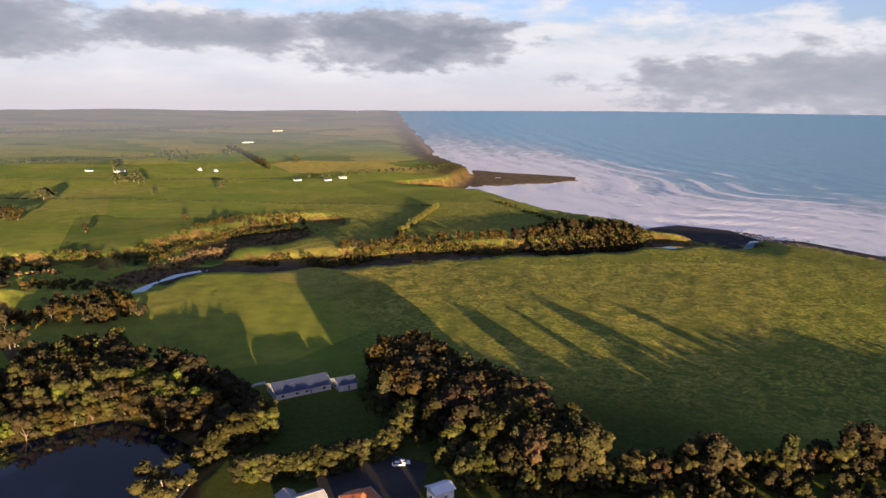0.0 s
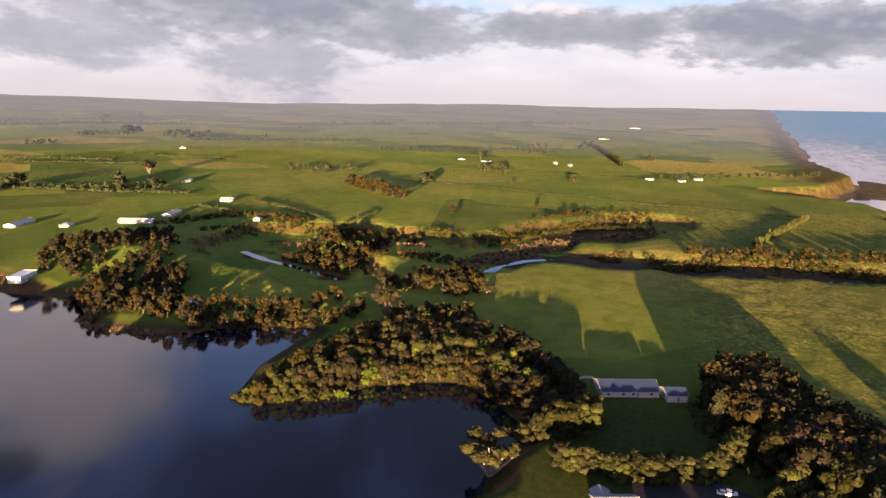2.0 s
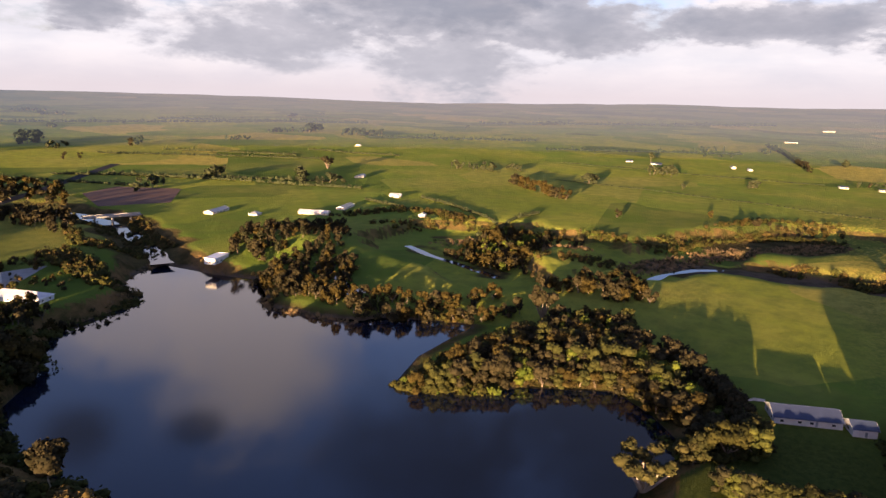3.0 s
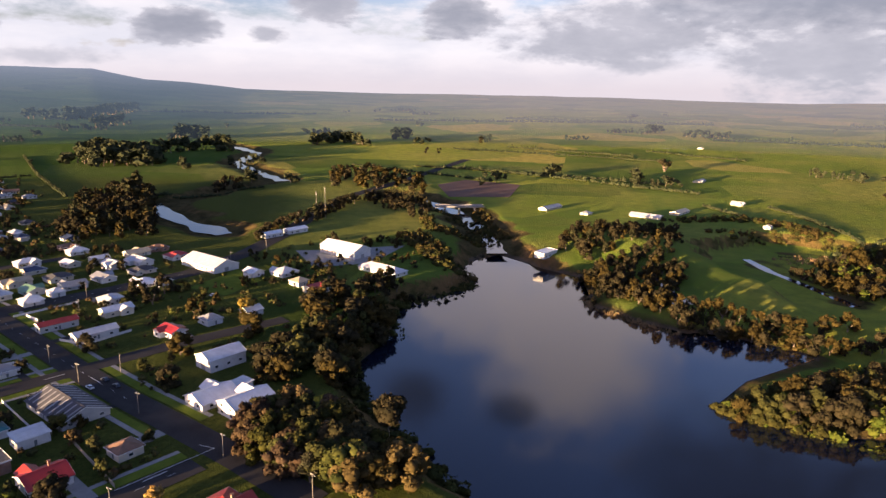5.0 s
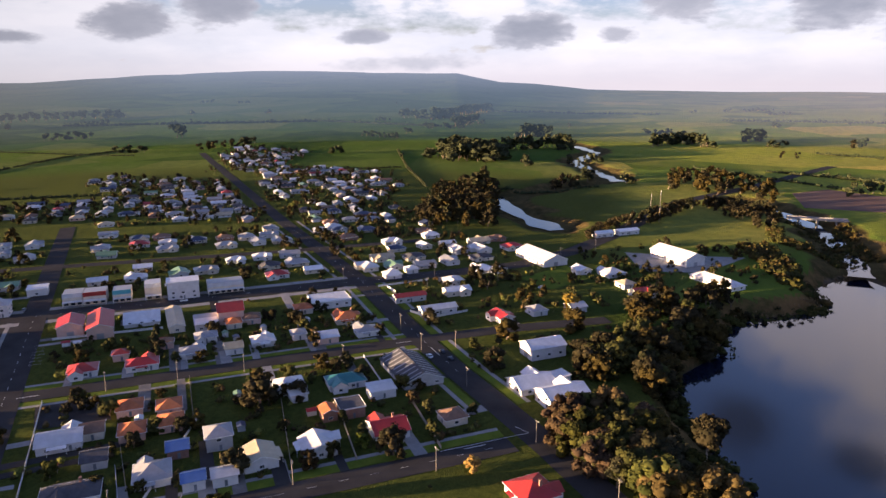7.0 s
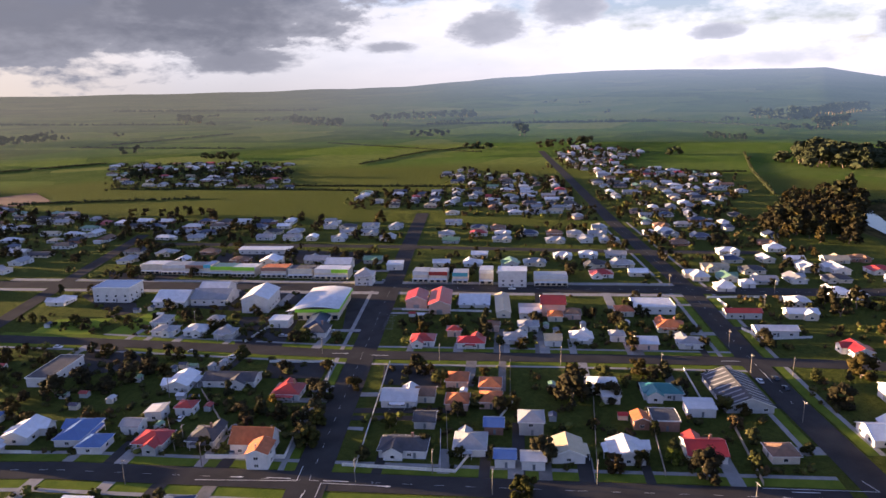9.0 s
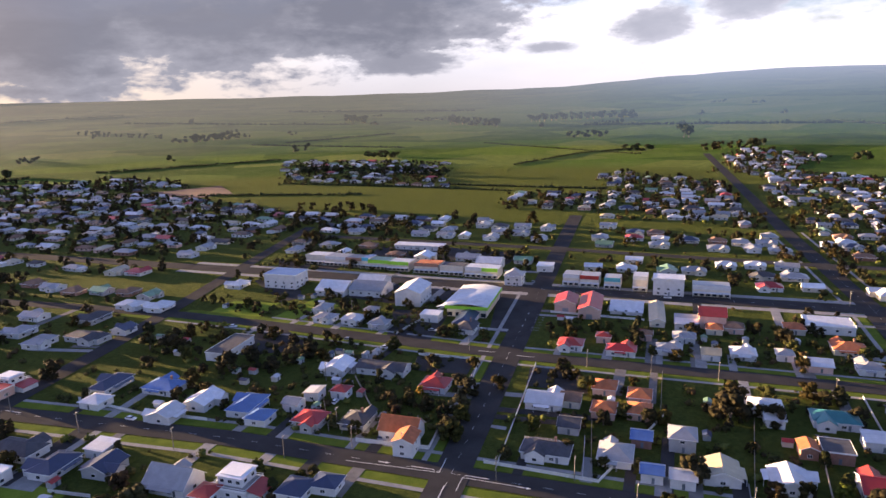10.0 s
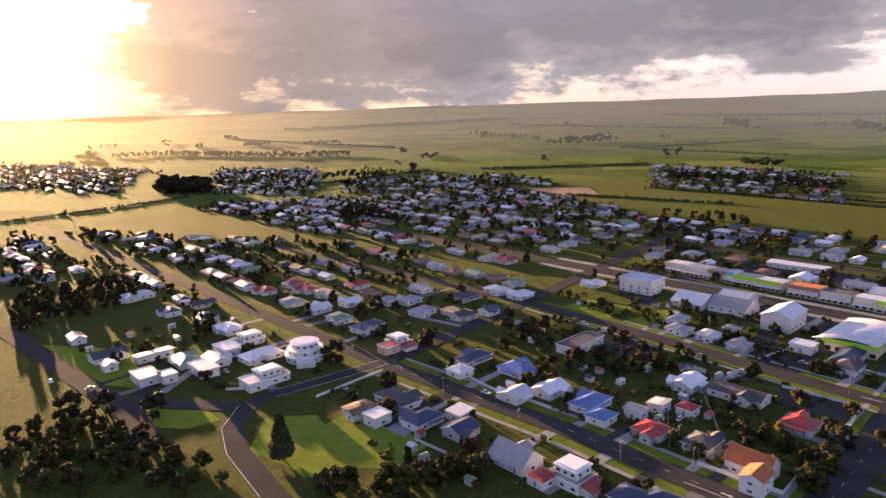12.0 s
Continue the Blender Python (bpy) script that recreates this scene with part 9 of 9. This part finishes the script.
# ---- hedgerows and shelter belts across the paddocks ----
hedgerow([(-528.2, 813), (-368.9, 833), (-201.4, 852.5)], 1.1, 2, 127)
hedgerow([(-418.4, 640.5), (-259.7, 643.6), (-2.8, 635)], 0.9, 1.6, 128)
hedgerow([(-730.4, 284.9), (-611.3, 359.2), (-490.4, 420.5)], 3, 4, 129)
hedgerow([(-971.8, 459.5), (-795.6, 567)], 3, 4, 130)
hedgerow([(-438.6, 381.8), (-369.4, 371.6)], 2.2, 3, 131)
hedgerow([(-414.9, 424.4), (-357.3, 410.2), (-302.1, 390.8)], 2.2, 3, 132)
hedgerow([(-298.7, 360.9), (-302.3, 442)], 2.5, 3.5, 133)
hedgerow([(-865.8, 637.1), (-715.2, 686.7)], 2.5, 4, 134)
hedgerow([(-760.7, 241), (-655, 350.8), (-550.6, 429)], 2.5, 3.5, 135)
hedgerow([(-788.7, 173.2), (-623.2, 273.3)], 2.5, 3.5, 136)
hedgerow([(-962.9, 365.7), (-741.9, 574)], 2.5, 4, 137)
hedgerow([(-966.9, -195.7), (-764.9, -144.9), (-612.6, -98.4)], 2, 3, 138)
hedgerow([(-590.5, -94.7), (-607.9, -8.7), (-627.9, 57)], 2.2, 3.5, 139)
hedgerow([(-649.3, -585.1), (-823.6, -610.1), (-920.9, -583.1)], 1.8, 3, 140)
hedgerow([(-365.5, -661.8), (-426.1, -544), (-471.3, -427.1)], 1.5, 2.2, 141)
hedgerow([(-465.1, -513.1), (-533.8, -364.7)], 1.8, 3, 142)
hedgerow([(-702.6, -291.1), (-762.8, -150.5)], 1.8, 3, 143)
hedgerow([(-884.3, -869.3), (-848.2, -527.7)], 1.8, 3.5, 144)
hedgerow([(-684.3, -1215.7), (-957.6, -1218.8)], 2.2, 4, 145)
hedgerow([(268.9, -693.2), (186, -751.8), (124, -819.7)], 2, 3, 146)
hedgerow([(-9.7, -873.4), (-193.7, -1001.4)], 2.5, 3.5, 147)
hedgerow([(-154.5, -682.2), (-265.4, -651.5), (-370.9, -525.2)], 1.8, 3, 148)
hedgerow([(159.5, -2083.9), (-221.3, -1534.1)], 3, 5, 149)
hedgerow([(-265.9, -979.6), (-508.8, -924.2)], 2.2, 3.5, 150)
hedgerow([(-618.4, -1233.7), (-747.5, -925.9)], 2.2, 4, 151)
hedgerow([(-702, -2216.5), (-1094.2, -1565.5)], 4, 6, 152)
hedgerow([(-661, 977.5), (-416.4, 1205.1)], 4, 5, 153)
hedgerow([(-1031.3, 901.8), (-792, 1130.1)], 5, 6, 154)
hedgerow([(-1531.6, -527.7), (-1425.9, -200.7)], 4, 6, 155)
hedgerow([(-1931.4, -268.5), (-1962.2, 331.3)], 5, 7, 156)
hedgerow([(-1701.2, 431.4), (-1500, 1099.8)], 5, 7, 157)
hedgerow([(-1315.7, -970.6), (-1493.6, -483.9)], 5, 7, 158)
hedgerow([(-1304.9, -2289.2), (-1678.2, -1687.6)], 6, 8, 159)
hedgerow([(-1715.6, 804.9), (-1395.9, 1221.7)], 6, 8, 160)
hedgerow([(-1265.1, 1523.1), (-687.6, 2231.5)], 6, 8, 161)
hedgerow([(36, -2479.7), (-821.6, -2593)], 5, 7, 162)
hedgerow([(-32.9, 481.9), (-5.3, 627.5)], 4, 2.6, 163, 'hedge', 2.6)

# ---- yards and worked ground ----
sheet("pavement", [(-172.2, -225.2), (-180.8, -211.8), (-182, -201.5), (-149.5, -178.7), (-146.3, -197.1)], 0.03, ASPHALT, "dark asphalt car park beside the shops", "yard")
sheet("pavement", [(-230.2, -216.5), (-238, -193.1), (-184.6, -167.1), (-181.2, -176.5)], 0.034, ASPHALT, "asphalt forecourt of the shop with the lime fascia", "yard")
sheet("pavement", [(-144.5, -176.3), (-156.2, -159.2), (-145.1, -151.8), (-135.2, -167.8)], 0.03, ASPHALT, "dark asphalt yard inside a white fence", "yard")
sheet("pavement", [(-164.6, -141.5), (-173.6, -128.5), (-160.5, -115), (-152, -132.3)], 0.03, ASPHALT, "dark asphalt yard behind a house", "yard")
sheet("pavement", [(-139, -150), (-145.6, -141.4), (-141.6, -138.4), (-135.8, -146.9)], 0.04, CONCRETE, "pale concrete driveway", "yard")
sheet("pavement", [(-124.9, -123.3), (-127.7, -118.2), (-126, -117.1), (-123.6, -122.5)], 0.04, CONCRETE, "pale concrete driveway crossing the verge", "yard")
sheet("pavement", [(-185.7, -348.7), (-190.5, -338), (-153.7, -269.8), (-141.8, -272.3)], 0.03, ASPHALT, "asphalt yard of the blue-roofed building", "yard")
sheet("pavement", [(-145.5, -61.5), (-146.4, -59.5), (-135.3, -53.6), (-134, -55.4)], 0.04, CONCRETE, "pale concrete driveway", "yard")
sheet("pavement", [(-129.6, -93.8), (-130.5, -91.8), (-121.1, -85.1), (-119.7, -87.8)], 0.044, CONCRETE, "pale concrete driveway", "yard")
sheet("pavement", [(-377.7, 50.3), (-375.3, 62.9), (-372.4, 112.4), (-338.3, 83.7), (-338.3, 53.7)], 0.03, CONCRETE, "pale gravel yard round a white hall", "yard")
sheet("field", [(-608.9, 215.7), (-635, 254.3), (-588.3, 292.5), (-521.7, 249.9), (-536.3, 200.3)], 0.1, SOIL, "ploughed red-brown field", "field")
sheet("field", [(-245.4, -716.1), (-315.5, -709), (-295.4, -636.3), (-224.5, -638.2)], 0.1, SOIL, "bare brown field at the edge of the town", "field")
sheet("pavement", [(-23.9, -191.5), (-30, -182), (-24.1, -176.4), (-16.7, -187.8)], 0.04, CONCRETE, "pale concrete yard behind a house", "yard")
sheet("pavement", [(-153, -314.8), (-213, -333.8), (-198.3, -305.2), (-146.7, -283.8)], 0.036, ASPHALT, "asphalt car park of a white building", "yard")
sheet("pavement", [(-116.7, -241.8), (-127.4, -246), (-123.1, -207.8), (-100.2, -223.6)], 0.036, ASPHALT, "dark asphalt yard beside a long hall", "yard")
sheet("pavement", [(-30.5, 155), (-13.2, 167), (-2.6, 162.5), (-4.9, 146.4), (-28.8, 145.7)], 0.03, ASPHALT, "dark car park among trees", "yard")
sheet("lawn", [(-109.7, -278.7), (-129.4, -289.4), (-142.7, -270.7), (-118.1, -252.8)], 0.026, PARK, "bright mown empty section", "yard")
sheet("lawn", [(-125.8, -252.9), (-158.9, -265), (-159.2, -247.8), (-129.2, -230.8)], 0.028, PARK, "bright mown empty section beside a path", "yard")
sheet("lawn", [(-318.5, -5.6), (-345.6, 16.8), (-321.9, 26.2), (-301.4, 9.3)], 0.026, VERGE, "mown green playing lawn", "yard")
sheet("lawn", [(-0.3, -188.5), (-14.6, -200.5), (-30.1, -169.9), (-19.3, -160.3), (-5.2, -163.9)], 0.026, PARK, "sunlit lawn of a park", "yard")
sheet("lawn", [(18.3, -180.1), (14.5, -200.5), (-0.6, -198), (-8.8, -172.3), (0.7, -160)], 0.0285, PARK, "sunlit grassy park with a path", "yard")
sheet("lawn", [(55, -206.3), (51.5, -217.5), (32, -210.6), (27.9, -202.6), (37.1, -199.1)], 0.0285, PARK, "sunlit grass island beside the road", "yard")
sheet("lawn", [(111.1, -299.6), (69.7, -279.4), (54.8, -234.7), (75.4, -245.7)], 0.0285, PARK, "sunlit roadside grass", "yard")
sheet("beach", [(115.7, 497.2), (158.9, 564.6), (186.9, 611.6), (218.7, 630.1), (256.5, 606.5), (262.6, 563.3), (297, 556.7), (328.9, 497.6), (307, 462.9), (275.1, 505.5), (246.8, 518.2), (196.1, 499.4), (149.5, 483.9)], -13.25, SHINGLE, "dark wet shingle at the river mouth", "yard")

sheet("pavement", [(-236, -207), (-212, -250), (-186, -296), (-163, -272), (-177, -232), (-200, -216)], 0.0385, ASPHALT, "asphalt yards between the shop roofs", "yard")
sheet("pavement", [(-226, -316), (-246, -278), (-262, -242), (-288, -252), (-270, -300), (-244, -330)], 0.0385, ASPHALT, "asphalt service yard behind the shops", "yard")
for side in (8.6, -8.6):
    ribbon("pavement", offset(MAIN_STREET[1:4], side), 4.2, 0.047 + side * 0.0002, CONCRETE, "wide concrete footpath before the shops", "footpath")

finish("distant_houses", "distant timber houses with iron roofs in every colour", "houses")
finish("garden_shrubs", "rounded garden shrubs and low hedges between houses", "shrubs")
finish("hedgerows", "dark hedgerows dividing the paddocks", "hedges")
finish("shore_rocks", "dark wet rocks along the river mouth", "rocks")
finish("reeds", "dry brown reeds and sedge along the water", "reeds")
finish("bank_scrub", "dark scrub along the lake and river banks", "scrub")
plant_far_trees()
